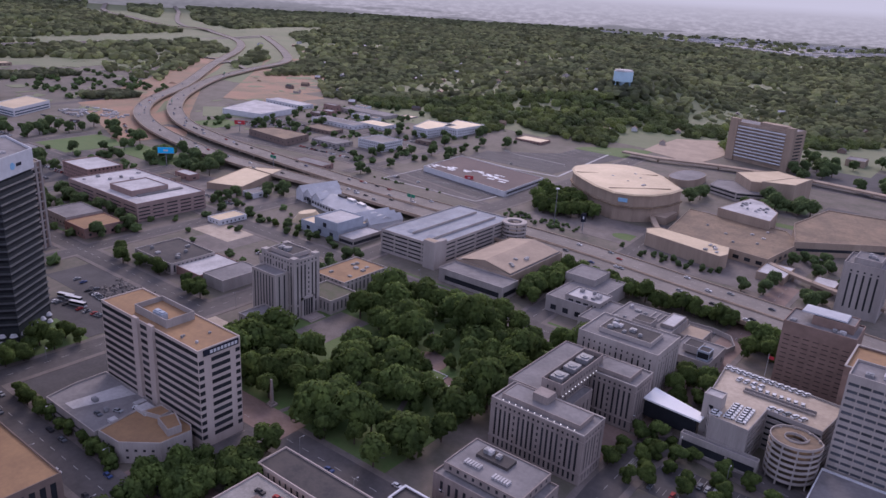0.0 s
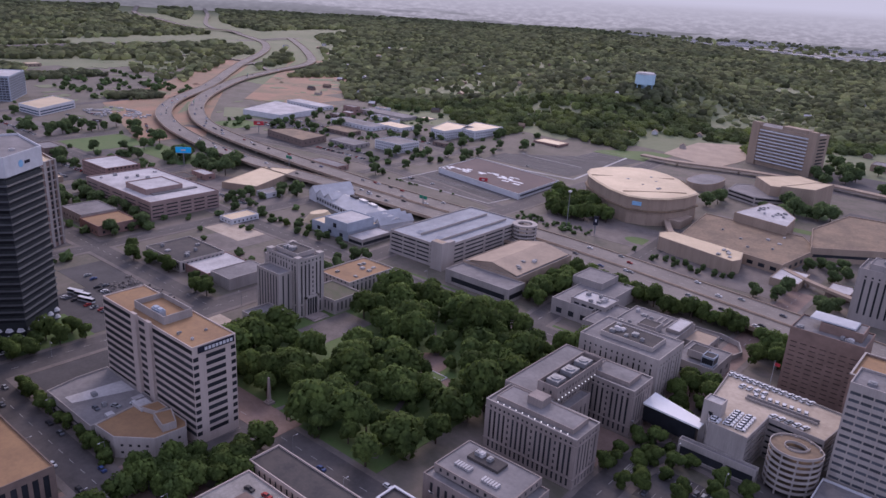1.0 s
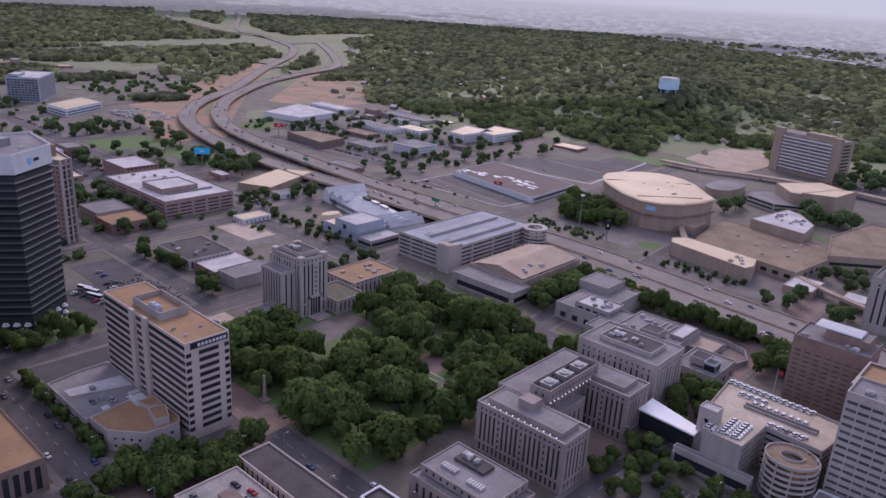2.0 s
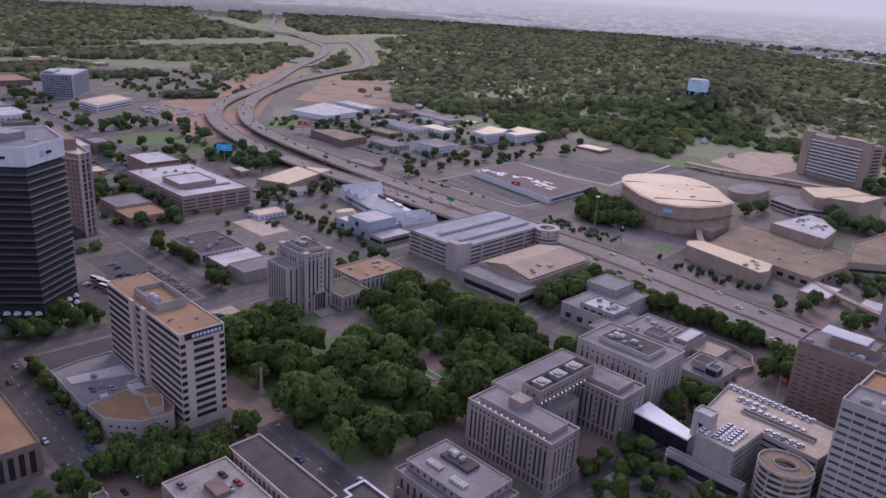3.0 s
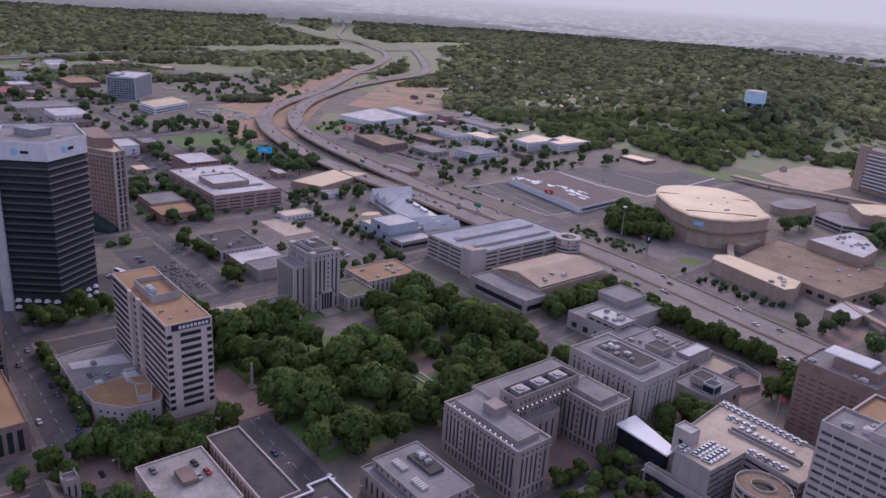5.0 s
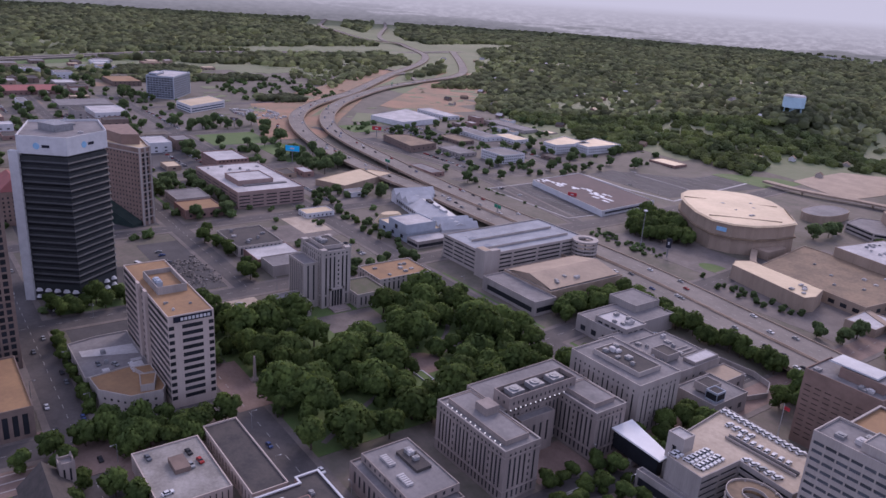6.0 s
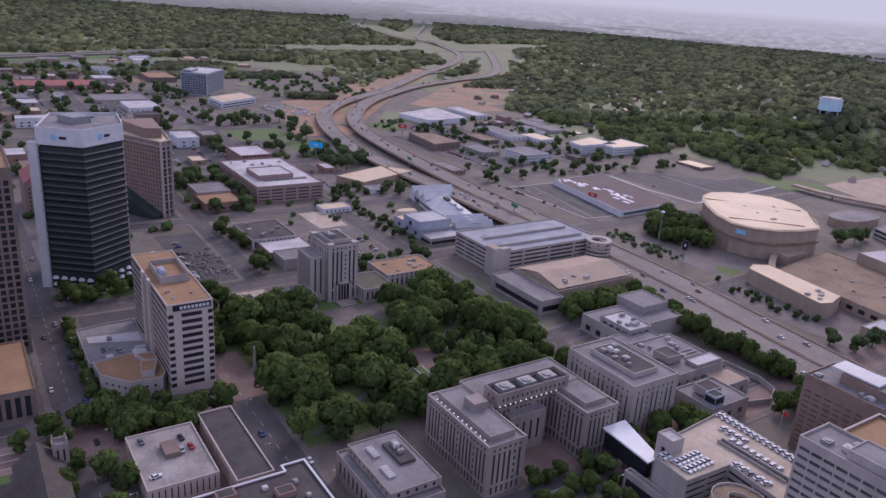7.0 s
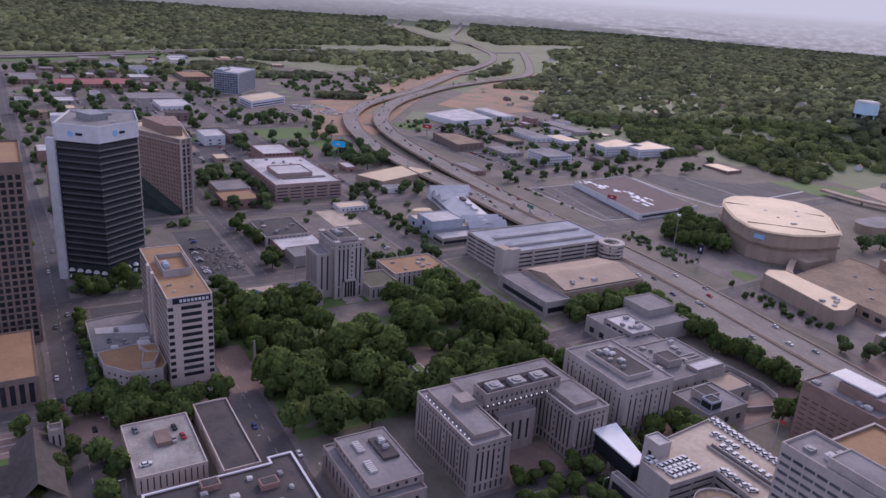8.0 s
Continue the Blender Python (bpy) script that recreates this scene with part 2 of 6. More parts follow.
def turned(cx, cy, w, d, angle):
    c, s = math.cos(radians(angle)), math.sin(radians(angle))
    return [(cx + c * x - s * y, cy + s * x + c * y) for x, y in ((-w / 2, -d / 2), (w / 2, -d / 2), (w / 2, d / 2), (-w / 2, d / 2))]


def oval(cx, cy, rx, ry, k=40, power=2.0, angle=0.0):
    out, a = [], radians(angle)
    for i in range(k):
        t = 2 * math.pi * i / k
        x = rx * math.copysign(abs(math.cos(t)) ** (2 / power), math.cos(t))
        y = ry * math.copysign(abs(math.sin(t)) ** (2 / power), math.sin(t))
        out.append((cx + x * math.cos(a) - y * math.sin(a), cy + x * math.sin(a) + y * math.cos(a)))
    return out


PANES = {}
FOOT = []


def pane(w, h, material, depth=0.12):
    key = (round(w, 1), round(h, 1), material.name)
    if key not in PANES:
        PANES[key] = MB().box(-w / 2, -depth / 2, -h / 2, w / 2, depth / 2, h / 2).mesh("window", material)
    return PANES[key]


def facade(mb, p, q, z0, z1, rects, depth=0.45):
    """A wall from p to q with openings that go in by depth; gives where the panes sit."""
    p, q = Vector((*p, 0)), Vector((*q, 0))
    width = (q - p).length
    u = (q - p) / max(width, 1e-6)
    back = Vector((-u.y, u.x, 0))
    rects = [tuple(round(v, 3) for v in (max(0.25, a), b, min(width - 0.25, c), min(z1 - z0 - 0.05, d))) for a, b, c, d in rects if c > a and d > b]
    us = sorted({0.0, round(width, 3)} | {round(v, 3) for r in rects for v in (r[0], r[2])})
    vs = sorted({0.0, round(z1 - z0, 3)} | {round(v, 3) for r in rects for v in (r[1], r[3])})
    at = lambda a, b, d=0.0: tuple(p + u * a + back * d + Vector((0, 0, z0 + b)))
    for i in range(len(us) - 1):
        mu = (us[i] + us[i + 1]) / 2
        hits = [r for r in rects if r[0] < mu < r[2]]
        for j in range(len(vs) - 1):
            mv = (vs[j] + vs[j + 1]) / 2
            if not any(r[1] < mv < r[3] for r in hits):
                mb.face([at(us[i], vs[j]), at(us[i + 1], vs[j]), at(us[i + 1], vs[j + 1]), at(us[i], vs[j + 1])])
    found = []
    for a, b, c, d in rects:
        mb.face([at(a, b), at(c, b), at(c, b, depth), at(a, b, depth)])
        mb.face([at(a, d, depth), at(c, d, depth), at(c, d), at(a, d)])
        mb.face([at(a, b, depth), at(a, d, depth), at(a, d), at(a, b)])
        mb.face([at(c, b), at(c, d), at(c, d, depth), at(c, b, depth)])
        found.append((Vector(at((a + c) / 2, (b + d) / 2, depth)), math.atan2(u.y, u.x), c - a, d - b))
    return found


# window patterns: each gives the openings of a wall of width w and height h
def grid(bay=4.0, ww=1.6, floor=3.6, wh=1.8, base=1.2, top=1.2, edge=1.5):
    def fill(w, h):
        k = max(1, int((w - 2 * edge) / bay))
        m = max(1, int((h - base - top + floor - wh) / floor))
        gap = (w - 2 * edge) / k
        return [(edge + gap * (i + 0.5) - ww / 2, base + floor * j, edge + gap * (i + 0.5) + ww / 2, base + floor * j + wh)
                for i in range(k) for j in range(m)] if w > 2 * edge + ww else []
    return fill


def bands(floor=3.6, wh=1.6, base=1.5, top=1.0, splits=((0.03, 0.97),)):
    def fill(w, h):
        m = max(1, int((h - base - top + floor - wh) / floor))
        return [(a * w, base + floor * j, b * w, base + floor * j + wh) for a, b in splits for j in range(m)]
    return fill


def slots(bay=3.0, ww=1.1, base=5.0, top=4.0, edge=2.5, low=True, attic=True, group=0):
    def fill(w, h):
        k = max(1, int((w - 2 * edge) / bay))
        gap = (w - 2 * edge) / k
        out = []
        for i in range(k):
            c = edge + gap * (i + 0.5)
            if group and i % (group + 1) == group:
                z = base - 0.4
                while z + 1.8 < h - top:
                    out.append((c - ww * 0.45, z, c + ww * 0.45, z + 1.6))
                    z += 3.0
            else:
                out.append((c - ww / 2, base, c + ww / 2, h - top))
            if low:
                out.append((c - ww / 2, 1.2, c + ww / 2, base - 1.2))
            if attic:
                out.append((c - ww / 2, h - top + 1.2, c + ww / 2, h - top + 2.4))
        return out
    return fill


def plain(w, h):
    return []


def building(name, label, poly, h, wall="concrete", roof="roof_grey", pattern=plain, z0=0.0, parapet=0.8, category="building", glass="glass", into=None, depth=0.22, cap=None, kind="", single=True):
    """A block with openings in its walls, a pane in each, a flat roof behind a parapet. pattern: one for all walls or one a wall."""
    cx, cy = sum(p[0] for p in poly) / len(poly), sum(p[1] for p in poly) / len(poly)
    thing = into or root(name, cx, cy, z0, label, category, kind=kind)
    walls, panes = MB(), []
    for i in range(len(poly)):
        p, q = poly[i], poly[(i + 1) % len(poly)]
        f = pattern[i % len(pattern)] if isinstance(pattern, (list, tuple)) else pattern
        panes += facade(walls, p, q, z0, z0 + h, f(math.dist(p, q), h), depth)
    inner = inset(poly, 0.45)
    k = len(poly)
    if parapet:
        for i in range(k):
            j = (i + 1) % k
            walls.face([(*inner[j], z0 + h - parapet), (*inner[i], z0 + h - parapet), (*inner[i], z0 + h), (*inner[j], z0 + h)])
            if not cap:
                walls.face([(*poly[i], z0 + h), (*poly[j], z0 + h), (*inner[j], z0 + h), (*inner[i], z0 + h)])
    part("wall", walls, M[wall], thing)
    if cap:
        ring, outer, inn = MB(), inset(poly, -0.15), inset(poly, 0.7)
        for i in range(k):
            j = (i + 1) % k
            ring.face([(*outer[i], z0 + h + 0.2), (*outer[j], z0 + h + 0.2), (*inn[j], z0 + h + 0.2), (*inn[i], z0 + h + 0.2)])
            ring.face([(*outer[i], z0 + h - 0.3), (*outer[j], z0 + h - 0.3), (*outer[j], z0 + h + 0.2), (*outer[i], z0 + h + 0.2)])
            ring.face([(*inn[j], z0 + h - 0.3), (*inn[i], z0 + h - 0.3), (*inn[i], z0 + h + 0.2), (*inn[j], z0 + h + 0.2)])
        part("coping", ring, M[cap], thing)
    top = MB()
    top.face([(*p, z0 + h - parapet) for p in (inner if parapet else poly)])
    part("roof", top, M[roof], thing)
    if z0 < 1:
        FOOT.append(poly)
    rest = MB()
    for place, turn, w, hh in panes:
        # windows of the north and west sides stay joined
        if not single or math.sin(turn) < -0.3 or math.cos(turn) < -0.3:
            u = Vector((math.cos(turn), math.sin(turn), 0)) * (w / 2)
            up = Vector((0, 0, hh / 2))
            rest.face([place - u - up, place + u - up, place + u + up, place - u + up])
            continue
        ob = new("window", pane(w, hh, M[glass]))
        ob.parent = thing
        ob.matrix_basis = Matrix.Translation(place - thing.location) @ Matrix.Rotation(turn, 4, "Z")
    if rest.f:
        tagged(part("window_field", rest, M[glass], thing), kind="stuff")
    return thing


def units(thing, x0, y0, x1, y1, z, n, seed=0, size=(1.5, 3.5), tall=1.6):
    """Plant on a roof: metal cabinets with a fan cowl, and vent pipes."""
    rng = random.Random(seed)
    for i in range(n):
        w, d, t = rng.uniform(*size), rng.uniform(*size), rng.uniform(0.6, 1.2) * tall
        x, y = rng.uniform(x0, x1 - w), rng.uniform(y0, y1 - d)
        mb = MB().box(x, y, z, x + w, y + d, z + t)
        mb.prism(oval(x + w / 2, y + d / 2, w * 0.33, w * 0.33, 10), z + t, z + t + 0.3)
        part("rooftop_unit", mb, M["unit" if rng.random() < 0.6 else "roof_white"], thing)


# freeway centre lines: x, y, z
LANE_A = [(-4700, 2600, 3), (-3400, 1850, 3), (-2600, 1640, 2), (-2380, 1650, 2), (-2095, 1560, 3), (-1800, 1375, 4), (-1475, 1051, 4), (-1214, 804, 4), (-1080, 655, 5), (-978, 574, 6), (-874, 527, 6), (-766, 500, 6), (-684, 490, 6), (-590, 488, 6), (-500, 491, 6), (-430, 490, 6), (-257, 486, 6), (-137, 471, 6), (-85, 464, 6), (60, 440, 6), (300, 400, 6)]
LANE_B = [(-2125, 1720, 3), (-2000, 1640, 2), (-1500, 1290, 4), (-1347, 1048, 4), (-1254, 895, 4), (-1116, 739, 5), (-1020, 656, 6), (-934, 601, 6), (-852, 566, 6), (-762, 545, 6), (-642, 530, 6), (-520, 519, 6), (-430, 515, 6), (-265, 511, 6), (-145, 496, 6), (-87, 488, 6), (60, 464, 6), (300, 424, 6)]


def smooth(line, steps=6):
    """Catmull-Rom through the points."""
    p = [Vector(q) for q in line]
    p = [p[0] * 2 - p[1], *p, p[-1] * 2 - p[-2]]
    out = []
    for i in range(1, len(p) - 2):
        for k in range(steps):
            t = k / steps
            out.append(0.5 * (2 * p[i] + (p[i + 1] - p[i - 1]) * t + (2 * p[i - 1] - 5 * p[i] + 4 * p[i + 1] - p[i + 2]) * t * t + (3 * p[i] - p[i - 1] - 3 * p[i + 1] + p[i + 2]) * t ** 3))
    return out + [p[-2]]


def ribbon(mb, line, left, right, dz=0.0, thick=0.0):
    """A strip along a line, from left to right of it, with sides when thick."""
    ends = []
    for i, p in enumerate(line):
        d = line[min(i + 1, len(line) - 1)] - line[max(i - 1, 0)]
        n = Vector((-d.y, d.x, 0)).normalized()
        ends.append((p + n * left + Vector((0, 0, dz)), p - n * right + Vector((0, 0, dz))))
    down = Vector((0, 0, -thick))
    for (a, b), (c, d) in zip(ends, ends[1:]):
        mb.face([b, d, c, a])
        if thick:
            mb.face([a, c, c + down, a + down])
            mb.face([d, b, b + down, d + down])
    return mb


# ground: flat under the city, gently uneven farther off
def ground_height(x, y):
    d = math.hypot(x, y)
    rise = max(0.0, min(1.0, (d - 2000) / 900))
    hill = 60 * math.exp(-((x + 620) ** 2 + (y - 1380) ** 2) / (2 * 210 ** 2)) * min(1.0, max(0.0, (-420 - x) / 130))
    return (hill if hill > 1.5 else 0) + (rise * (6 + 9 * noise.noise(Vector((x / 400, y / 400, 5)))) if rise else 0)


def yard_edge(a):
    """How far off the pale yards begin, by the bearing west of north in degrees."""
    return 3300 + (13.5 - a) * 90 if a < 13.5 else 3300 + (a - 13.5) * 90


mb = MB()
steps = [-5200 + 65 * i for i in range(161)]
idx = {}
for i, x in enumerate(steps):
    for j, y in enumerate(steps):
        idx[i, j] = len(mb.v)
        mb.v.append((x, y, ground_height(x, y)))
for i in range(160):
    for j in range(160):
        mb.f.append((idx[i, j], idx[i + 1, j], idx[i + 1, j + 1], idx[i, j + 1]))
solid("ground", mb, M["ground"], "worn city ground of dry grass and bare earth", "ground", "structure")


def patch(name, poly, material, z, label, kind="structure", category=""):
    mb = MB()
    mb.prism(poly, -0.2, z)
    return solid(name, mb, M[material], label, category or name, kind)


def flat_line(pts, z):
    return [Vector((x, y, z)) for x, y in pts]


# streets: centre line and half width
STREETS = [
    ([(-1500, 100), (-700, 111), (-480, 116), (-120, 116), (60, 116)], 8), ([(-260, 187), (-60, 187)], 8), ([(-372, -60), (-362, 121), (-362, 380), (-372, 460)], 8),
    ([(-1250, 372), (-700, 368), (-150, 366)], 8), ([(-1300, 245), (-362, 245)], 7), ([(-508, 60), (-512, 460)], 7), ([(-665, 40), (-690, 440)], 7),
    ([(-104, 300), (-104, 560)], 8), ([(-210, 366), (-218, 470), (-222, 560), (-230, 640)], 8), ([(-372, 430), (-372, 820), (-380, 930)], 9), ([(-372, 930), (-60, 925), (200, 930)], 9),
    ([(-240, 40), (-230, 187)], 8), ([(-95, 187), (-92, 300), (-20, 296), (80, 290)], 7), ([(-880, 40), (-900, 470)], 7), ([(-1090, 30), (-1140, 620)], 7),
    ([(-900, 560), (-700, 590), (-560, 600), (-380, 570)], 6), ([(-720, 620), (-700, 900)], 6), ([(-560, 560), (-570, 900)], 6), ([(-1000, 740), (-780, 720), (-560, 730)], 6),
]
for k, (pts, half) in enumerate(STREETS):
    lift = 0.008 * k
    line = smooth([(x, y, 0) for x, y in pts], 4)
    solid("pavement", ribbon(MB(), line, half + 3.2, half + 3.2, 0.195 - lift / 10, 0.3), M["pavement"], "grey concrete pavement along a street", "pavement", "structure")
    brick = k == 7
    solid("road", ribbon(MB(), line, half, half, 0.2 + lift), M["paver" if brick else "old_asphalt"], "red brick-paved street" if brick else "worn grey asphalt street", "road", "structure")
    mb = MB()
    for i in range(0, len(line) - 1):
        a, b = line[i], line[i + 1]
        k = int((b - a).length / 9)
        for j in range(k):
            ribbon(mb, [a.lerp(b, j / k), a.lerp(b, (j + 0.4) / k)], 0.12, 0.12, 0.4)
    solid("lane_marking", mb, M["line"], "dashed pale lane marking", "road marking", "structure")


def freeway(line, half):
    line = [Vector((p.x, p.y, max(p.z, ground_height(p.x, p.y) + (6 if p.x < -2300 else 2.5)))) for p in smooth(line, 8)]
    deck = ribbon(MB(), line, half, half, 0, 1.6)
    thing = tagged(new("freeway", deck.mesh("freeway", M["freeway"])), "pale concrete freeway deck on piers", "freeway", "", "structure")
    for side in (-1, 1):
        wall = MB()
        ribbon(wall, line, side * half + 0.3, -side * half + 0.3, 0.9, 2.6)
        solid("barrier", wall, M["tan_concrete"], "concrete barrier along the freeway edge", "barrier", "structure")
    mb = MB()
    for off in (-half / 3, half / 3):
        for i in range(len(line) - 1):
            a, b = line[i], line[i + 1]
            k = max(1, int((b - a).length / 12))
            for j in range(k):
                ribbon(mb, [a.lerp(b, j / k), a.lerp(b, (j + 0.35) / k)], off + 0.12, 0.12 - off, 0.03)
    solid("lane_marking", mb, M["line"], "dashed white lane lines on the freeway", "road marking", "structure")
    gone = 0.0
    for i in range(1, len(line)):
        gone += (line[i] - line[i - 1]).length
        if gone > 30 and line[i].x > -1100:
            gone = 0
            x, y, z = line[i]
            mb = MB().box(x - 0.9, y - 6, -0.2, x + 0.9, y - 4.4, z - 1.6).box(x - 0.9, y + 4.4, -0.2, x + 0.9, y + 6, z - 1.6).box(x - 1, y - half + 1, z - 2.6, x + 1, y + half - 1, z - 1.55)
            solid("freeway_pier", mb, M["concrete"], "grey concrete pier under the freeway", "pier", "structure")


freeway(LANE_A, 11)
freeway(LANE_B, 11)

def inside(x, y, poly):
    hit, j = False, len(poly) - 1
    for i in range(len(poly)):
        (xi, yi), (xj, yj) = poly[i], poly[j]
        if (yi > y) != (yj > y) and x < (xj - xi) * (y - yi) / (yj - yi) + xi:
            hit = not hit
        j = i
    return hit


def near_line(x, y, pts, d):
    for (ax, ay), (bx, by) in zip(pts, pts[1:]):
        t = max(0, min(1, ((x - ax) * (bx - ax) + (y - ay) * (by - ay)) / ((bx - ax) ** 2 + (by - ay) ** 2)))
        if math.hypot(x - ax - t * (bx - ax), y - ay - t * (by - ay)) < d:
            return True
    return False


CROSS = [(-1690, -100), (-1740, 108), (-1850, 340), (-1990, 640), (-2040, 960), (-2055, 1250), (-2115, 1666), (-2300, 2100)]
FAR_ROAD = [(-2440, 1660), (-3000, 1960), (-3400, 2230), (-4000, 2600), (-4500, 2920)]
FREEWAYS = [[p[:2] for p in LANE_A], [p[:2] for p in LANE_B], CROSS]



# lots, lawns and squares
LOTS = [(rect(-351, 133, -317, 205), "asphalt"), (rect(-353, 212, -300, 243), "deck"), (rect(-482, 302, -440, 358), "pavement"), (rect(-512, 330, -455, 360), "deck"), (rect(-516, 576, -392, 636), "asphalt"), ([(-524, 735), (-405, 735), (-385, 925), (-540, 925)], "asphalt"),
        (rect(-372, 300, -330, 352), "asphalt"), (rect(-206, 410, -112, 440), "asphalt"), (rect(-88, 262, -20, 288), "asphalt"), (rect(-205, 930, -60, 1080), "asphalt"),
        (rect(-440, 130, -374, 205), "asphalt"), (rect(-480, 205, -374, 238), "asphalt"), (rect(-640, 180, -524, 240), "asphalt"), (rect(-860, 250, -705, 360), "asphalt"), (rect(-1090, 250, -920, 420), "pavement"),
        (rect(-340, 560, -232, 620), "pavement"), (rect(-225, 530, -100, 720), "pavement"), (rect(-700, 600, -590, 660), "asphalt"), (rect(-690, 735, -585, 860), "asphalt"), (rect(-880, 640, -740, 720), "asphalt"), (rect(-660, 385, -520, 440), "pavement"), (rect(-128, 268, -100, 298), "paver"), (rect(-250, 100, -180, 145), "paver")]
for k, (poly, m) in enumerate(LOTS):
    patch("parking_lot" if m in ("asphalt", "deck") else "paved_square", poly, m, 0.06 + 0.003 * k, {"asphalt": "dark asphalt parking lot", "deck": "pale stained concrete lot", "pavement": "grey concrete paved lot", "paver": "red brick paved square"}[m])
prng = random.Random(55)
for k in range(100):
    zone = prng.choice(((-1500, 10, -520, 440), (-1500, 10, -700, 440), (-900, 560, -540, 900), (-520, 20, -250, 110), (-230, 700, 40, 1000), (-220, 20, 40, 120)))
    w, d = prng.uniform(14, 60), prng.uniform(12, 40)
    x, y = prng.uniform(zone[0], zone[2] - w), prng.uniform(zone[1], zone[3] - d)
    m = prng.choice(("asphalt", "asphalt", "old_asphalt", "old_asphalt", "pavement", "grass", "grass", "dirt" if x < -800 else "asphalt"))
    if any(near_line(x + w / 2, y + d / 2, f, 40) for f in FREEWAYS):
        continue
    patch("yard", rect(x, y, x + w, y + d), m, 0.012 + 0.0003 * k, {"asphalt": "dark asphalt yard", "old_asphalt": "worn asphalt yard", "pavement": "pale concrete yard", "grass": "patch of rough grass", "dirt": "patch of bare clay"}[m], category="ground")
LAWNS = [[(-300, 196), (-172, 196), (-170, 380), (-330, 380), (-330, 205)], rect(-902, 385, -815, 462), rect(-875, 295, -812, 355), rect(-900, 598, -845, 650), rect(-410, 135, -366, 178), rect(-800, 430, -690, 470), oval(-240, 580, 14, 9, 20), rect(-640, 245, -560, 258), rect(-560, 890, -380, 960)]
for k, poly in enumerate(LAWNS):
    patch("lawn", poly, "grass", 0.134 + 0.004 * k, "green mown lawn")
patch("cleared_lot", [(-395, 964), (-404, 1081), (-349, 1127), (-306, 1044), (-304, 1000), (-312, 932)], "roof_sand", 0.45, "bare sandy lot beside a hotel")
DIRT = [[(-1130, 560), (-830, 455), (-820, 540), (-960, 640), (-1240, 860), (-1600, 1190), (-1640, 1130), (-1480, 960), (-1330, 800)], [(-1440, 1160), (-1060, 770), (-930, 810), (-900, 960), (-1000, 1050), (-1330, 1180), (-1500, 1400), (-1900, 1620), (-1830, 1500)], [(-900, 960), (-730, 890), (-720, 930), (-890, 1010)]]
for k, poly in enumerate(DIRT):
    patch("building_site", poly, "dirt", 0.3 + 0.004 * k, "bare red clay building site")

for k, poly in enumerate(([(-1105, 702), (-1130, 748), (-1250, 888), (-1335, 1000), (-1400, 1040), (-1420, 1030), (-1330, 935), (-1235, 842)], [(-985, 600), (-1010, 640), (-1085, 700), (-1075, 672)], [(-1330, 1130), (-1390, 1110), (-1560, 1290), (-1740, 1420), (-1820, 1500), (-1640, 1400), (-1480, 1290)], [(-930, 640), (-1000, 690), (-960, 745), (-870, 690)])):
    patch("verge", poly, "meadow", 0.33 + 0.004 * k, "grass verge between freeway lanes", category="grass")

# ---- towers and blocks ----
L45 = bands(3.55, 1.75, 3.0, 1.2, ((0.03, 0.97),))
# black glass tower with white crown
P_ATT = [(-405, 127), (-388, 149), (-406, 174), (-445, 178), (-452, 140)]
t = building("office_tower", "tall black louvred office tower with a white crown", P_ATT, 89, "black_clad", "roof_grey", [bands(4.05, 1.7, 11, 0.5, ((0.0, 1.0),))] * 5, depth=0.1)
for k in range(19):
    z = 11 + 4.05 * k
    part("louvre", MB().prism(inset(P_ATT, -0.9), z + 1.9, z + 2.7, inset(P_ATT, -0.3), True), M["louvre"], t)
crown = inset(P_ATT, -0.8)
building("", "", crown, 10.5, "white_paint", "roof_grey", plain, z0=90.5, parapet=1.2, into=t)
part("shadow_gap", MB().prism(inset(P_ATT, 1.0), 88, 90.6), M["black_clad"], t)
part("penthouse", MB().prism(turned(-422, 150, 16, 12, 25), 99, 104), M["unit"], t)
units(t, -440, 145, -405, 165, 99.8, 6, 71)
part("side_fin", MB().prism([(-409, 123.5), (-406, 121.5), (-403.5, 126), (-405, 127.2)], 0, 92), M["white_paint"], t)
for i in range(5):
    for p, q in ((P_ATT[0], P_ATT[1]), (P_ATT[1], P_ATT[2])):
        c = Vector(p).lerp(Vector(q), (i + 0.5) / 5)
        for z in (2.0, 6.2):
            part("entry_awning", MB().prism(oval(c.x, c.y, 2.2, 2.2, 10), z, z + 1.6, oval(c.x, c.y, 1.2, 1.2, 10)), M["white_paint"], t)
for p, q in ((P_ATT[0], P_ATT[1]), (P_ATT[1], P_ATT[2])):
    c, e = Vector(p).lerp(Vector(q), 0.5), (Vector(q) - Vector(p)).normalized()
    n = Vector((e.y, -e.x))
    for k, (o, r, m) in enumerate(((-3.0, 1.9, "emblem"), (2.4, 2.2, "sign_dark"))):
        w = c + e * o + n * 0.9
        if k == 0:
            disc, ends = MB(), []
            for o2 in (-0.2, 0.1):
                ends.append([(*(w + e * (r * math.cos(a * math.pi / 9)) + n * o2), 95.3 + r * math.sin(a * math.pi / 9)) for a in range(18)])
            disc.face(ends[1])
            for a in range(18):
                disc.face([ends[0][a], ends[0][(a + 1) % 18], ends[1][(a + 1) % 18], ends[1][a]])
            part("crown_emblem", disc, M["emblem"], t)
            continue
        poly = [w + e * r - n * 0.2, w + e * r + n * 0.1, w - e * r + n * 0.1, w - e * r - n * 0.2]
        part("letter_bar", MB().prism([tuple(v) for v in poly], 94.5, 96.1, bottom=True), M[m], t)
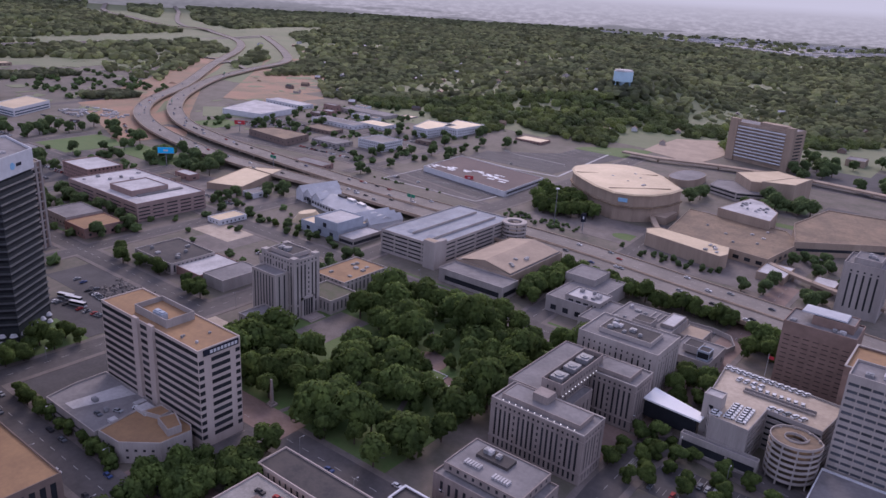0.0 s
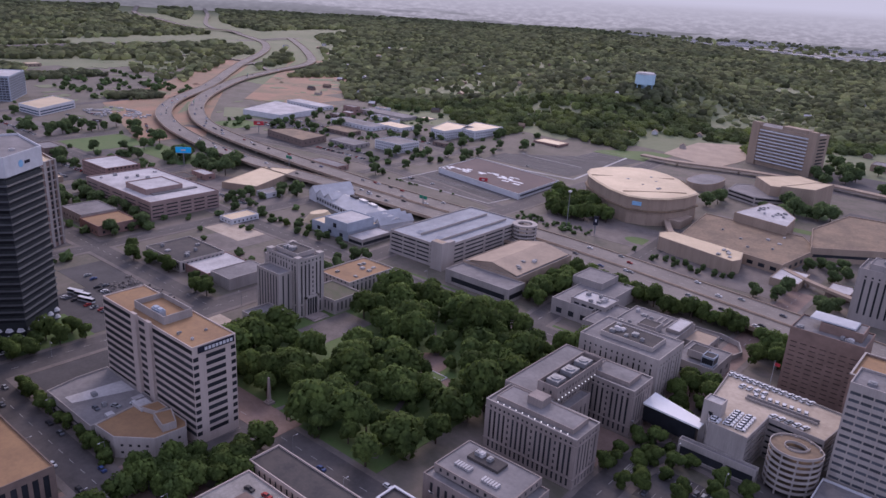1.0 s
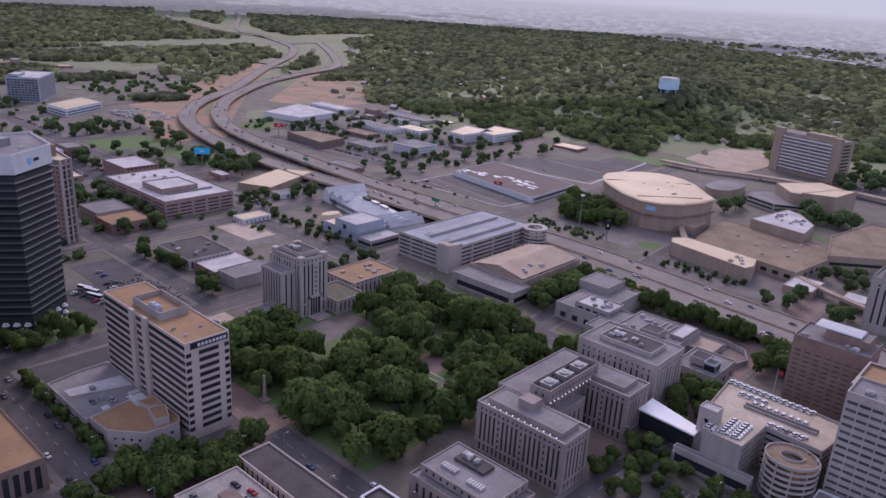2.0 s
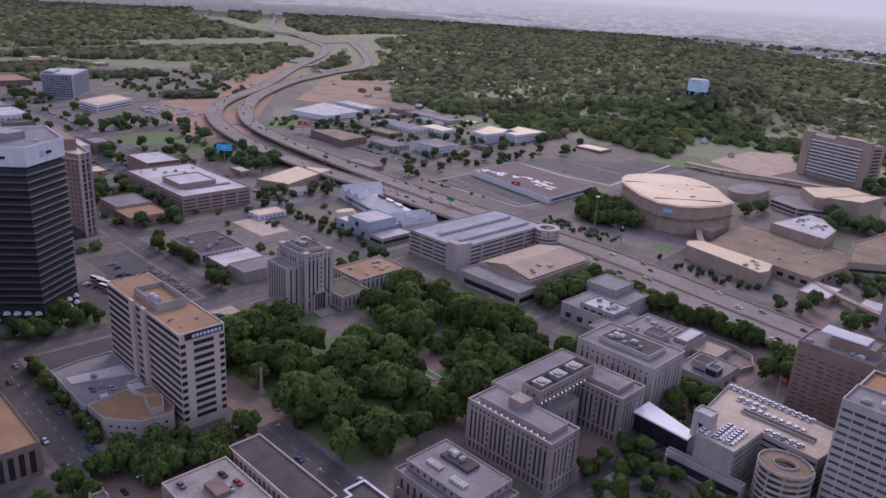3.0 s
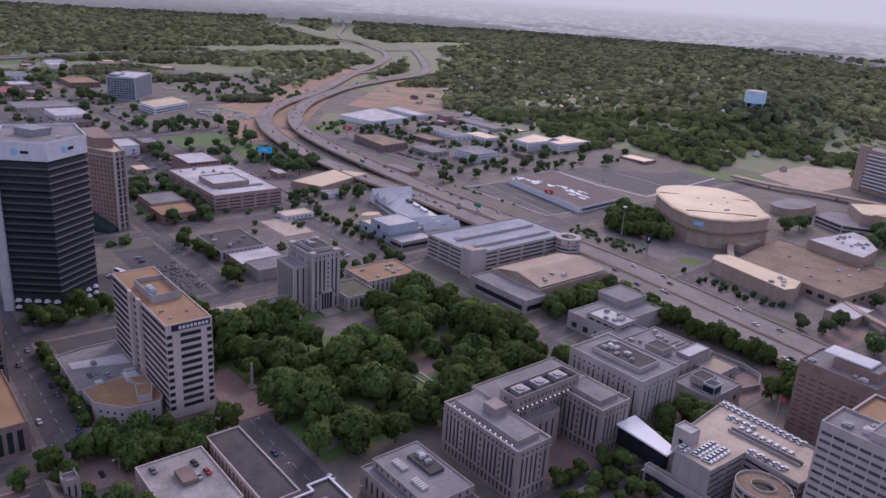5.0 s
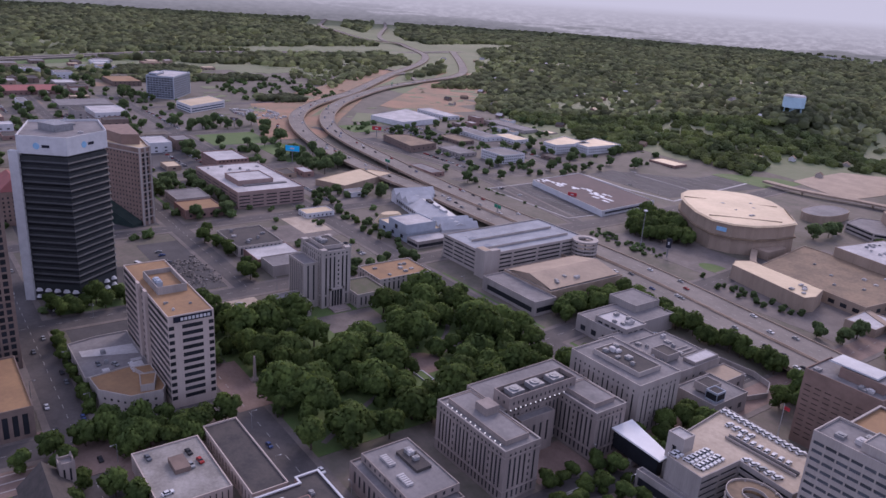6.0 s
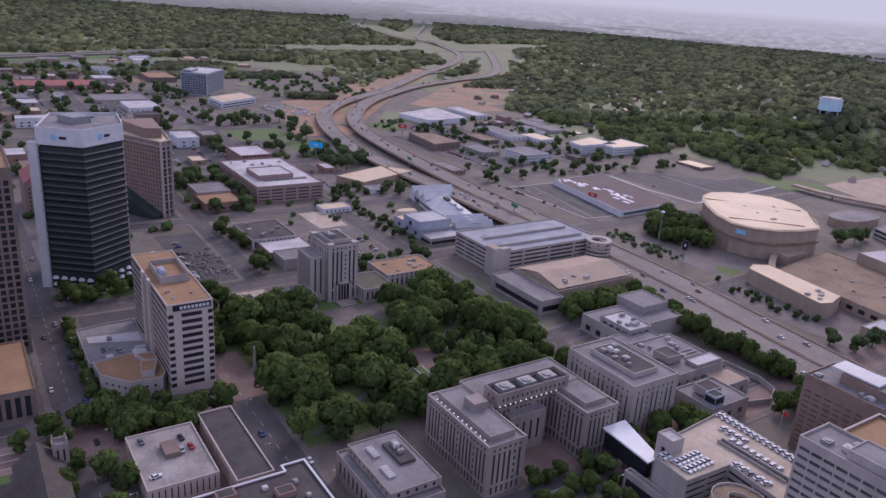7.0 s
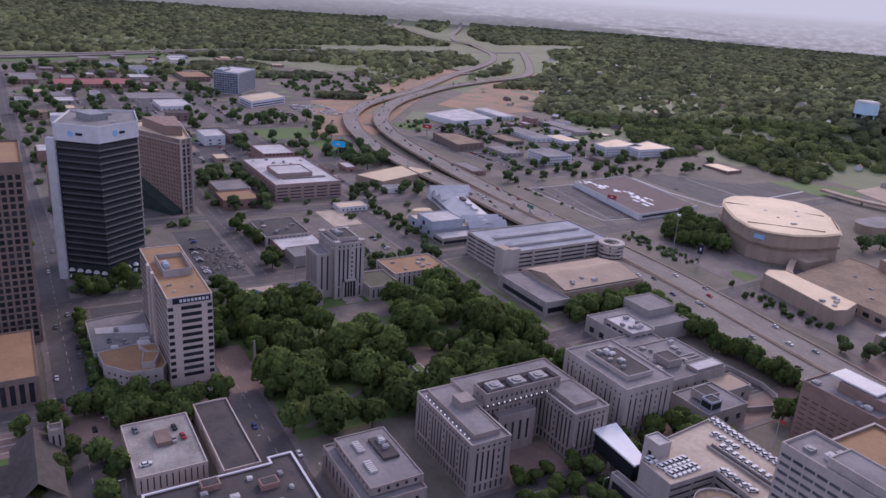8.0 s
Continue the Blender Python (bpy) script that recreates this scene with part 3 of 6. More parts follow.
# brick tower behind it
P = [(-580, 196), (-527, 224), (-532, 233), (-610, 240), (-628, 228), (-615, 200)]
t = building("office_tower", "red brick office tower with a pale stone corner frame", P, 63, "brown_brick", "roof_cream", [grid(3.4, 1.3, 3.5, 1.5, 4, 5), bands(3.5, 2.6, 3, 2, ((0.2, 0.8),)), grid(3.4, 1.3, 3.5, 1.5, 4, 5)], parapet=1.2, cap="pale")
part("penthouse", MB().prism([(-598, 206), (-552, 217), (-548, 230), (-598, 234)], 61, 70), M["brown_brick"], t)
part("loggia", MB().prism(inset(P, -0.35), 58.6, 59.4, bottom=True), M["pale"], t)
for x, y in ((-527, 224), (-532, 233), (-529.5, 228.5)):
    part("corner_fin", MB().box(x - 0.7, y - 0.7, 0, x + 0.9, y + 0.7, 63.3), M["pale"], t)
for k in range(8):
    part("corner_rail", MB().prism([(-526.4, 223.6), (-531.4, 233.2), (-532.4, 233.2), (-527.4, 223.6)], 6 + 7 * k, 6.8 + 7 * k, bottom=True), M["pale"], t)
mb = MB()
A, B, C, D = (-572, 186), (-524, 214), (-530, 226), (-578, 198)
mb.face([(*A, 0), (*B, 0), (*B, 3), (*A, 24)])
mb.face([(*A, 24), (*B, 3), (*C, 3), (*D, 24)])
mb.face([(*B, 0), (*C, 0), (*C, 3), (*B, 3)])
part("atrium", mb, M["green_glass"], t, "sloping dark green glass atrium")
# brown tower at the street
building("office_tower", "tan brick high-rise with rows of dark windows", rect(-372, 60, -315, 107), 98, "tan_brick", "roof_tan", grid(3.4, 2.3, 3.7, 2.6, 4, 3, 1.0), parapet=1.2)
RH = building("hotel", "old brick hotel with a steep red roof", rect(-612, 128, -566, 152), 27, "brown_brick", "roof_red", grid(3.4, 1.3, 3.5, 1.7, 4, 2), parapet=0.5)
mb = MB()
for p in (((-612, 128), (-566, 128), (-572, 140), (-606, 140)), ((-566, 152), (-612, 152), (-606, 140), (-572, 140)), ((-566, 128), (-566, 152), (-572, 140), (-572, 140)), ((-612, 152), (-612, 128), (-606, 140), (-606, 140))):
    mb.face([(*p[0], 27.2), (*p[1], 27.2), (*p[2], 36), (*p[3], 36)] if p[2] != p[3] else [(*p[0], 27.2), (*p[1], 27.2), (*p[2], 36)])
part("hipped_roof", mb, M["roof_redlong"], RH)
# bank tower: bands of dark windows between broad piers
P_REN = rect(-315, 158, -240, 179)
REN = building("office_building", "cream precast office block with dark window bands", P_REN, 47, "precast", "roof_tan",
    [bands(3.55, 2.0, 4.5, 0.9, ((0.0, 0.36), (0.43, 0.5), (0.58, 1.0))), bands(3.55, 1.95, 4.5, 2.0, ((0.0, 0.13), (0.3, 0.75), (0.88, 1.0))), bands(3.55, 1.7, 4.5, 0.9, ((0.015, 0.36), (0.45, 0.55), (0.64, 1.0))), bands(3.55, 1.7, 4.5, 0.9, ((0.1, 0.9),))], parapet=0.5, depth=0.1)
building("", "", rect(-293, 162, -268, 176), 4, "concrete", "roof_tan", plain, z0=46.4, parapet=2.4, into=REN)
part("cooling_unit", MB().box(-280, 163, 48, -273, 166, 51).box(-279.5, 163.5, 51, -277, 165.5, 51.6).box(-276, 163.5, 51, -273.6, 165.5, 51.6), M["blue_grey"], REN)
part("shaft", MB().box(-287, 156.6, 0, -283, 158, 48.2).box(-275, 156.6, 0, -271, 158, 48.2), M["precast"], REN)
name_panel = part("name_panel", MB().box(-240, 160.5, 43.6, -239.6, 178, 46.4), M["sign_dark"], REN, "navy name panel")
for i in range(8):
    y = 163.6 + i * 1.75
    part("letter_bar", MB().box(-239.55, y, 44.3, -239.35, y + 1.2, 45.7), M["white_paint"], name_panel)
# courthouse
ARCADE = slots(2.35, 1.0, 6.0, 4.2, 1.6, True, True, 4)
CT = building("courthouse", "grey limestone courthouse with tall window slots", rect(-152.7, 245.8, -107, 264.5), 24, "limestone", "roof_grey", ARCADE, parapet=0.6)
building("", "", rect(-135, 299, -108.5, 318), 24, "limestone", "roof_grey", ARCADE, parapet=0.6, into=CT)
building("", "", rect(-156, 264.5, -131.5, 318), 24.6, "limestone", "roof_grey", ARCADE, parapet=0.6, into=CT)
building("", "", rect(-140.5, 267, -130, 307), 5.8, "limestone", "roof_dark", grid(2.6, 0.9, 5, 1.6, 1.6, 1), z0=24.1, parapet=2.2, into=CT)
building("", "", rect(-131.5, 272, -126.5, 292), 19, "limestone", "roof_grey", slots(3.4, 1.2, 5, 4, 2, False, False), parapet=0.5, into=CT)
building("", "", rect(-149.5, 249.2, -111, 261.5), 2.3, "limestone", "roof_grey", plain, z0=23.4, parapet=0.3, into=CT)
building("", "", rect(-132, 302, -113, 315), 2.3, "limestone", "roof_grey", plain, z0=23.4, parapet=0.3, into=CT)
part("stair_head", MB().box(-137, 254, 25, -129.5, 261, 29), M["limestone"], CT)
for i in range(3):
    y = 271 + 12 * i
    mb = MB().box(-138.6, y, 27.6, -132.6, y + 7, 30).prism(oval(-135.7, y + 3.5, 2.3, 2.3, 16), 30, 30.6).prism(oval(-135.7, y + 3.5, 1.0, 1.0, 10), 30.6, 30.75)
    part("cooling_tower", mb, M["unit"], CT)
for i in range(12):
    part("ledge_light", MB().box(-148 + 3.2 * i, 247.5, 23.4, -147.6 + 3.2 * i, 247.9, 23.9), M["lamp_glow"], CT)
for i in range(13):
    part("ledge_light", MB().box(-129.6, 267.5 + 2.9 * i, 24, -129.2, 267.9 + 2.9 * i, 24.5), M["lamp_glow"], CT)
for box in (rect(-152.7, 245.8, -107, 264.5), rect(-135, 299, -108.5, 318), rect(-156, 264.5, -131.5, 318)):
    for z, out in ((20.4, 0.22), (4.9, 0.3)):
        part("cornice", MB().prism(inset(box, -out), z, z + 0.45, bottom=True), M["limestone"], CT)
    part("roof_rim", ribbon(MB(), [Vector((*p, 24.25)) for p in [*inset(box, 0.2), inset(box, 0.2)[0]]], 0.4, 0.4, 0, 0.5), M["concrete"], CT)
# annex beside the park
AN = building("annex", "pale stone annex with set-back upper storey", rect(-148, 200, -106, 226), 12, "limestone", "roof_grey", slots(3.4, 1.4, 4, 2.6, 2.5, False, False), parapet=0.8)
building("", "", rect(-146, 204, -110, 226.4), 3.6, "limestone", "roof_grey", grid(3.4, 1.2, 3.6, 1.6, 1, 0.6), z0=11.8, parapet=0.5, into=AN)
for x, y, w, d in ((-140, 209, 2.2, 8), (-126, 208, 2.2, 8)):
    for i in range(6):
        part("skylight", MB().box(x + i * 1.3, y, 15, x + i * 1.3 + 0.9, y + 3, 15.9), M["roof_white"], AN)
part("plant_deck", MB().box(-139, 216, 14.9, -124, 223, 16.2), M["roof_dark"], AN)
units(AN, -138, 217, -125, 222, 16.2, 4, 3)
# justice centre
JU = building("justice_building", "pale stone justice building with narrow tall windows", rect(-156, 331, -112, 361), 27, "pale", "roof_grey", slots(3.0, 0.9, 6.5, 6, 2.0, True, True, 2), parapet=0.8)
building("", "", rect(-148, 338, -119, 354), 2.6, "pale", "roof_dark", plain, z0=26, parapet=0.4, into=JU)
units(JU, -146, 340, -122, 352, 28.2, 9, 7)
# low complex behind it
LC = building("court_annex", "low grey complex with stepped flat roofs", rect(-166, 363, -128, 420), 12.5, "concrete", "roof_grey", grid(6, 1.4, 4, 1.8, 2, 2), parapet=0.7)
building("", "", rect(-122, 374, -99, 402), 10.5, "concrete", "roof_grey", grid(8, 3, 6, 3, 3, 2), parapet=0.7, into=LC)
building("", "", rect(-180, 378, -166, 414), 11.5, "concrete", "roof_grey", plain, parapet=0.7, into=LC)
building("", "", rect(-116, 380, -107, 390), 4, "concrete", "roof_dark", plain, z0=10.8, parapet=0.4, into=LC)
building("", "", rect(-150, 388, -139, 398), 4, "concrete", "roof_dark", plain, z0=12.3, parapet=0.4, into=LC)
building("", "", rect(-165, 364, -149, 384), 2.6, "concrete", "roof_grey", plain, z0=12.0, parapet=0.5, into=LC)
building("", "", rect(-137, 399, -129, 419), 2.0, "concrete", "roof_white", plain, z0=12.0, parapet=0.4, into=LC)
building("", "", rect(-128, 405, -114, 424), 8.0, "concrete", "roof_sand", grid(6, 2, 5, 2.4, 2, 2), parapet=0.6, into=LC)
building("", "", rect(-107, 377, -100.5, 384), 5.5, "blue_grey", "roof_dark", bands(5, 3.4, 1, 0.6), z0=9.9, parapet=0.4, into=LC)
for i in range(5):
    part("roof_rib", MB().box(-147 + 3.2 * i, 402, 11.8, -146.4 + 3.2 * i, 416, 12.6), M["concrete"], LC)
units(LC, -164, 366, -130, 416, 11.8, 14, 11)
mb = MB()
ribbon(mb, flat_line([(-142, 438), (-118, 440), (-106, 436), (-100, 424), (-104, 410)], 3.2), 0.3, 0.3, 0, 3.4)
solid("retaining_wall", mb, M["concrete"], "curved concrete wall round a forecourt", "wall", "structure")
LB = building("library", "grey stone library with terraced roofs", rect(-212, 395, -183, 452), 11, "concrete", "roof_grey", [grid(7, 4, 5, 3.5, 2, 2), plain, plain, grid(6, 2, 5, 2.5, 2, 2)], parapet=0.7)
building("", "", rect(-218, 430, -196, 453), 15, "concrete", "roof_grey", plain, parapet=0.6, into=LB)
building("", "", rect(-200, 398, -176, 416), 14, "concrete", "roof_white", grid(5, 3.5, 4, 2.6, 5, 1), parapet=0.8, into=LB)
units(LB, -198, 400, -180, 414, 13.4, 6, 5)
# skybridge
mb = MB().prism([(-108.3, 310), (-80.2, 308), (-80.2, 315.2), (-108.3, 323.6)], 13.2, 14, bottom=True)
sk = root("skybridge", -98, 320, 0, "white-roofed covered bridge between two buildings", "bridge")
part("roof", mb, M["skybridge_roof"], sk)
part("glazing", MB().prism([(-108.2, 312), (-82.2, 309.6), (-82.2, 313.4), (-108.2, 322)], 4, 13.2, bottom=True), M["glass"], sk)
part("pier", MB().box(-98, 311, 0, -96, 316, 4), M["concrete"], sk)
# parking deck with parked cars, lift tower and spiral ramp
P_PD = [(-76, 306), (-59, 305), (-58, 329), (-34, 327), (-30, 357), (-87, 362), (-83, 321)]
RAIL = bands(3.0, 1.3, 1.4, 1.6, ((0.02, 0.48), (0.52, 0.98)))
PD = building("parking_deck", "pale concrete parking deck with cars on its roof", P_PD, 20, "concrete", "deck", [plain, RAIL, RAIL, RAIL, RAIL, RAIL, RAIL], parapet=1.0, depth=0.5)
building("", "", rect(-82, 313, -74, 320), 26, "pale", "roof_white", [bands(8, 6, 15, 3, ((0.35, 0.6),)), plain, plain, plain], parapet=0.6, into=PD)
part("ramp_slot", MB().box(-72, 340, 19.25, -40, 342.5, 19.3), M["roof_dark"], PD)
part("ramp_wall", MB().box(-72, 339.6, 19.2, -40, 340, 20.3).box(-72, 342.5, 19.2, -40, 342.9, 20.3), M["concrete"], PD)
LOW = building("clinic", "low white building with dark ribbon windows", rect(-86, 301.5, -52, 305), 9, "concrete", "roof_grey", bands(7, 4.2, 1.6, 1, ((0.03, 0.6), (0.63, 0.97))), parapet=0.8, depth=0.6)
# spiral ramp: turning slab with parapet
SPX, SPY, SPR = -41.5, 314.2, 10.4
sp = root("spiral_ramp", SPX, SPY, 0, "white concrete spiral car ramp", "ramp")
slab, rail, core = MB(), MB(), MB()
K = 40
for lap in range(7):
    for i in range(K):
        a0, a1 = 2 * math.pi * i / K, 2 * math.pi * (i + 1) / K
        z = lambda a: 1.2 + 2.75 * (lap + a / (2 * math.pi))
        at = lambda r, a, dz: (SPX + r * math.cos(a), SPY + r * math.sin(a), z(a) + dz)
        for target, r0, r1, lo, hi in ((slab, 5.0, SPR, -0.3, 0.0), (rail, SPR, SPR + 0.35, -0.4, 0.85), (rail, 4.7, 5.0, -0.4, 0.85)):
            target.face([at(r0, a0, hi), at(r1, a0, hi), at(r1, a1, hi), at(r0, a1, hi)])
            target.face([at(r0, a1, lo), at(r1, a1, lo), at(r1, a0, lo), at(r0, a0, lo)])
            target.face([at(r1, a0, lo), at(r1, a1, lo), at(r1, a1, hi), at(r1, a0, hi)])
            target.face([at(r0, a1, lo), at(r0, a0, lo), at(r0, a0, hi), at(r0, a1, hi)])
part("ramp_slab", slab, M["roof_brown"], sp)
part("ramp_parapet", rail, M["pale"], sp)
for i in range(10):
    a = 2 * math.pi * i / 10
    x, y = SPX + 9.9 * math.cos(a), SPY + 9.9 * math.sin(a)
    part("column", MB().box(x - 0.35, y - 0.35, 0, x + 0.35, y + 0.35, 19), M["pale"], sp)
# brown tower
BT = building("office_tower", "brown brick slab tower with narrow window bands", rect(-72, 397, -37, 420), 38, "brown_brick", "roof_grey", bands(2.6, 0.6, 4, 5, tuple((0.04 + 0.135 * k, 0.13 + 0.135 * k) for k in range(7))), parapet=0.8, glass="bronze_glass")
part("glazed_roof", MB().prism(rect(-66, 405, -44, 417), 42.3, 42.9, rect(-65.6, 405.4, -44.4, 416.6)), M["metal_roof"], BT)
building("", "", rect(-60, 404, -40, 418), 5, "brown_brick", "roof_grey", plain, z0=37, parapet=0.5, into=BT)
# white hospital tower
HT = building("hospital_tower", "white concrete hospital tower with ribbon windows", rect(-29.5, 320, 8, 338), 53, "pale", "roof_grey", bands(3.3, 1.45, 5, 3, tuple((0.02 + 0.12 * k, 0.125 + 0.12 * k) for k in range(8))), parapet=1.0, glass="grey_glass", depth=0.5)
building("", "", rect(-14, 322, 6, 334), 4, "pale", "roof_grey", plain, z0=52, parapet=0.5, into=HT)
building("hospital_wing", "brick wing with a tan gravel roof", rect(-36, 362, 10, 392), 38, "brown_brick", "roof_tan", grid(4, 1.8, 3.6, 1.6, 3, 2), parapet=1.2, cap="pale")
building("hospital_podium", "low white hospital podium", rect(-30, 280, 20, 317), 9, "white_paint", "roof_grey", bands(3.0, 1.2, 1.5, 1), parapet=1.0)
# grey tower by the freeway
GT = building("office_tower", "grey concrete office tower with capped corners", rect(-69, 533, -43, 560), 37, "concrete", "roof_grey", slots(4, 1.2, 6, 7, 3, False, True), parapet=1.2)
building("", "", rect(-64, 537, -48, 555), 4, "concrete", "roof_grey", plain, z0=36, parapet=0.6, into=GT)
# city hall: stepped tower and two low wings
CSL = slots(2.9, 1.1, 5.0, 3.5, 1.4, True, False)
CH = building("city_hall", "pale stone city hall tower with vertical window slots", rect(-341, 272, -312, 292), 37.5, "pale", "roof_grey", slots(2.6, 1.1, 9, 4, 1.4, True, True, 3), parapet=0.9)
building("", "", rect(-338, 262, -317, 272), 30, "pale", "roof_grey", slots(2.6, 1.1, 5, 1.6, 1.2, False, False), parapet=0.9, into=CH)
building("", "", rect(-346, 274, -341, 290), 33, "pale", "roof_grey", CSL, parapet=0.9, into=CH)
building("", "", rect(-337, 275.5, -317, 289), 2.6, "pale", "roof_dark", plain, z0=37, parapet=0.6, into=CH)
for x, y in ((-341, 272), (-341, 288.4), (-315.6, 272), (-315.6, 288.4)):
    part("corner_block", MB().box(x - 0.15, y - 0.15, 36.9, x + 3.75, y + 3.75, 38.6), M["pale"], CH)
units(CH, -335, 277, -319, 287, 39.2, 6, 21)
part("entrance_frame", MB().box(-312, 277, 0, -310.6, 278.2, 13).box(-312, 285.8, 0, -310.6, 287, 13).box(-312, 277, 11.8, -310.6, 287, 13), M["pale"], CH)
part("entrance_glazing", MB().box(-312, 278.2, 0.5, -311.4, 285.8, 11.8), M["glass"], CH)
for k in range(3):
    part("entrance_pier", MB().box(-312, 279.9 + 1.9 * k, 0.5, -311, 280.3 + 1.9 * k, 11.8), M["pale"], CH)
part("entrance_steps", MB().box(-312, 276, 0, -304, 288, 1.0).box(-304, 276, 0, -302, 288, 0.6), M["limestone"], CH)
building("", "", rect(-327, 243, -306, 262), 9.5, "pale", "roof_grey", slots(3, 1.1, 2, 2, 1, False, False), parapet=0.8, into=CH)
building("", "", rect(-329, 292, -302, 314), 9.5, "pale", "roof_moss", slots(3, 1.1, 2, 2, 1, False, False), parapet=0.8, into=CH)
building("", "", rect(-344, 316, -315, 357), 11, "pale", "roof_tan", slots(3.4, 1.3, 2, 3, 2, False, True), parapet=0.8, into=CH)
units(CH, -340, 322, -320, 350, 10.2, 7, 22, (1.5, 3.0), 1.0)
# auditorium with a gabled tan roof
AU = building("auditorium", "stone auditorium with a broad tan gabled roof", rect(-292, 404, -245, 474), 11.5, "tan_concrete", "roof_grey", grid(7, 2, 5, 3, 3, 3), parapet=0.5)
mb = MB()
for p in (((-290, 406), (-268.5, 406), (-268.5, 472), (-290, 472)), ((-268.5, 406), (-247, 406), (-247, 472), (-268.5, 472))):
    up = [11.9 if abs(q[0] + 268.5) > 1 else 16.2 for q in p]
    mb.face([(*q, z) for q, z in zip(p, up)])
part("gable_roof", mb, M["roof_sand"], AU)
for y in (406, 472):
    mb = MB()
    mb.face([(-290, y, 11), (-247, y, 11), (-268.5, y, 16.2)])
    part("gable_wall", mb, M["tan_concrete"], AU)
units(AU, -260, 415, -250, 468, 13.0, 5, 9)
building("", "", rect(-292, 385, -239, 404), 10, "concrete", "roof_grey", [bands(6, 3.5, 2, 2, ((0.1, 0.95),)), bands(6, 3.5, 2, 2, ((0.1, 0.9),)), plain, plain], parapet=0.8, into=AU)
# long grey parking deck with round ramp
GD = building("parking_deck", "pale grey five-level parking deck", rect(-361, 401, -308, 500), 18, "pale", "deck_grey", bands(3.1, 1.35, 2.2, 1.4, ((0.02, 0.24), (0.26, 0.49), (0.51, 0.74), (0.76, 0.98))), parapet=1.0, depth=0.5)
stair = part("stair_tower", MB().box(-317, 397.5, 0, -306.5, 404, 21).box(-311, 404, 0, -306.5, 412, 20.4), M["pale"], GD)
part("stair_roof", MB().box(-316.4, 398.1, 21, -307.1, 403.4, 21.12), M["roof_sand"], stair)
for x in (-345, -326):
    part("roof_ramp", MB().prism(rect(x, 412, x + 7, 490), 17.25, 18.7, rect(x + 0.4, 416, x + 6.6, 484)), M["deck_grey"], GD)
    part("ramp_wall", MB().box(x + 7.2, 410, 17.25, x + 7.6, 492, 19.0), M["pale"], GD)
for i in range(7):
    part("deck_stripe", MB().box(-360, 414 + 12 * i, 17.2, -346, 414.3 + 12 * i, 17.23), M["line"], GD)
RX, RY = -301, 494
for k in range(6):
    ring_mb = MB()
    outer, inner_ring = oval(RX, RY, 10, 10, 28), oval(RX, RY, 6, 6, 28)
    lo, hi = 2 + 3 * k, 3.5 + 3 * k
    for a in range(28):
        b = (a + 1) % 28
        ring_mb.face([(*outer[a], lo), (*outer[b], lo), (*outer[b], hi), (*outer[a], hi)])
        ring_mb.face([(*outer[a], hi), (*outer[b], hi), (*inner_ring[b], hi), (*inner_ring[a], hi)])
        ring_mb.face([(*inner_ring[b], lo), (*inner_ring[a], lo), (*inner_ring[a], hi), (*inner_ring[b], hi)])
        ring_mb.face([(*inner_ring[a], lo), (*inner_ring[b], lo), (*outer[b], lo), (*outer[a], lo)])
    part("ramp_ring", ring_mb, M["pale"], GD)
# added dark cylinder in place of the shade down the ramp's hollow
part("ramp_core", MB().prism(oval(RX, RY, 5.9, 5.9, 24), 0, 12), M["roof_dark"], GD)
for k in range(8):
    a = k * math.pi / 4
    part("ramp_column", MB().box(RX + 9 * math.cos(a) - 0.4, RY + 9 * math.sin(a) - 0.4, 0, RX + 9 * math.cos(a) + 0.4, RY + 9 * math.sin(a) + 0.4, 17.4), M["roof_dark"], GD)
# white metal-roofed market shed along the freeway
SH = root("market_shed", -450, 460, 0, "long white shed with stepped metal roofs", "shed")
ax = Vector((128, -26, 0)).normalized()
angle = math.degrees(math.atan2(ax.y, ax.x))
side = Vector((-ax.y, ax.x, 0))


def gable(thing, c, along, w, d, eave, top, material):
    """One roof with two slopes over a walled bay; the ridge runs by the vector along."""
    e, f = along.normalized(), Vector((-along.y, along.x, 0)).normalized()
    at = lambda u, v, z: tuple(c + e * u + f * v + Vector((0, 0, z)))
    q = [(-w / 2, -d / 2), (w / 2, -d / 2), (w / 2, d / 2), (-w / 2, d / 2)]
    walls = MB()
    walls.prism([at(u, v, 0)[:2] for u, v in q], 0, eave)
    for u in (-w / 2, w / 2):
        walls.face([at(u, -d / 2, eave), at(u, d / 2, eave), at(u, 0, top - 0.1)])
    part("wall", walls, M["white_paint"], thing)
    roof, o = MB(), 0.5
    for sgn in (-1, 1):
        roof.face([at(-w / 2 - o, sgn * (d / 2 + o), eave - 0.2), at(w / 2 + o, sgn * (d / 2 + o), eave - 0.2), at(w / 2 + o, 0, top), at(-w / 2 - o, 0, top)][::sgn or 1])
    part("roof", roof, M[material], thing)
    seams = MB()
    for i in range(1, int(w / 3)):
        u = -w / 2 + 3 * i
        for sgn in (-1, 1):
            seams.face([at(u, sgn * d / 2, eave + 0.15), at(u + 0.25, sgn * d / 2, eave + 0.15), at(u + 0.25, 0, top + 0.12), at(u, 0, top + 0.12)])
    if seams.f:
        part("roof_seams", seams, M["roof_white"], thing)


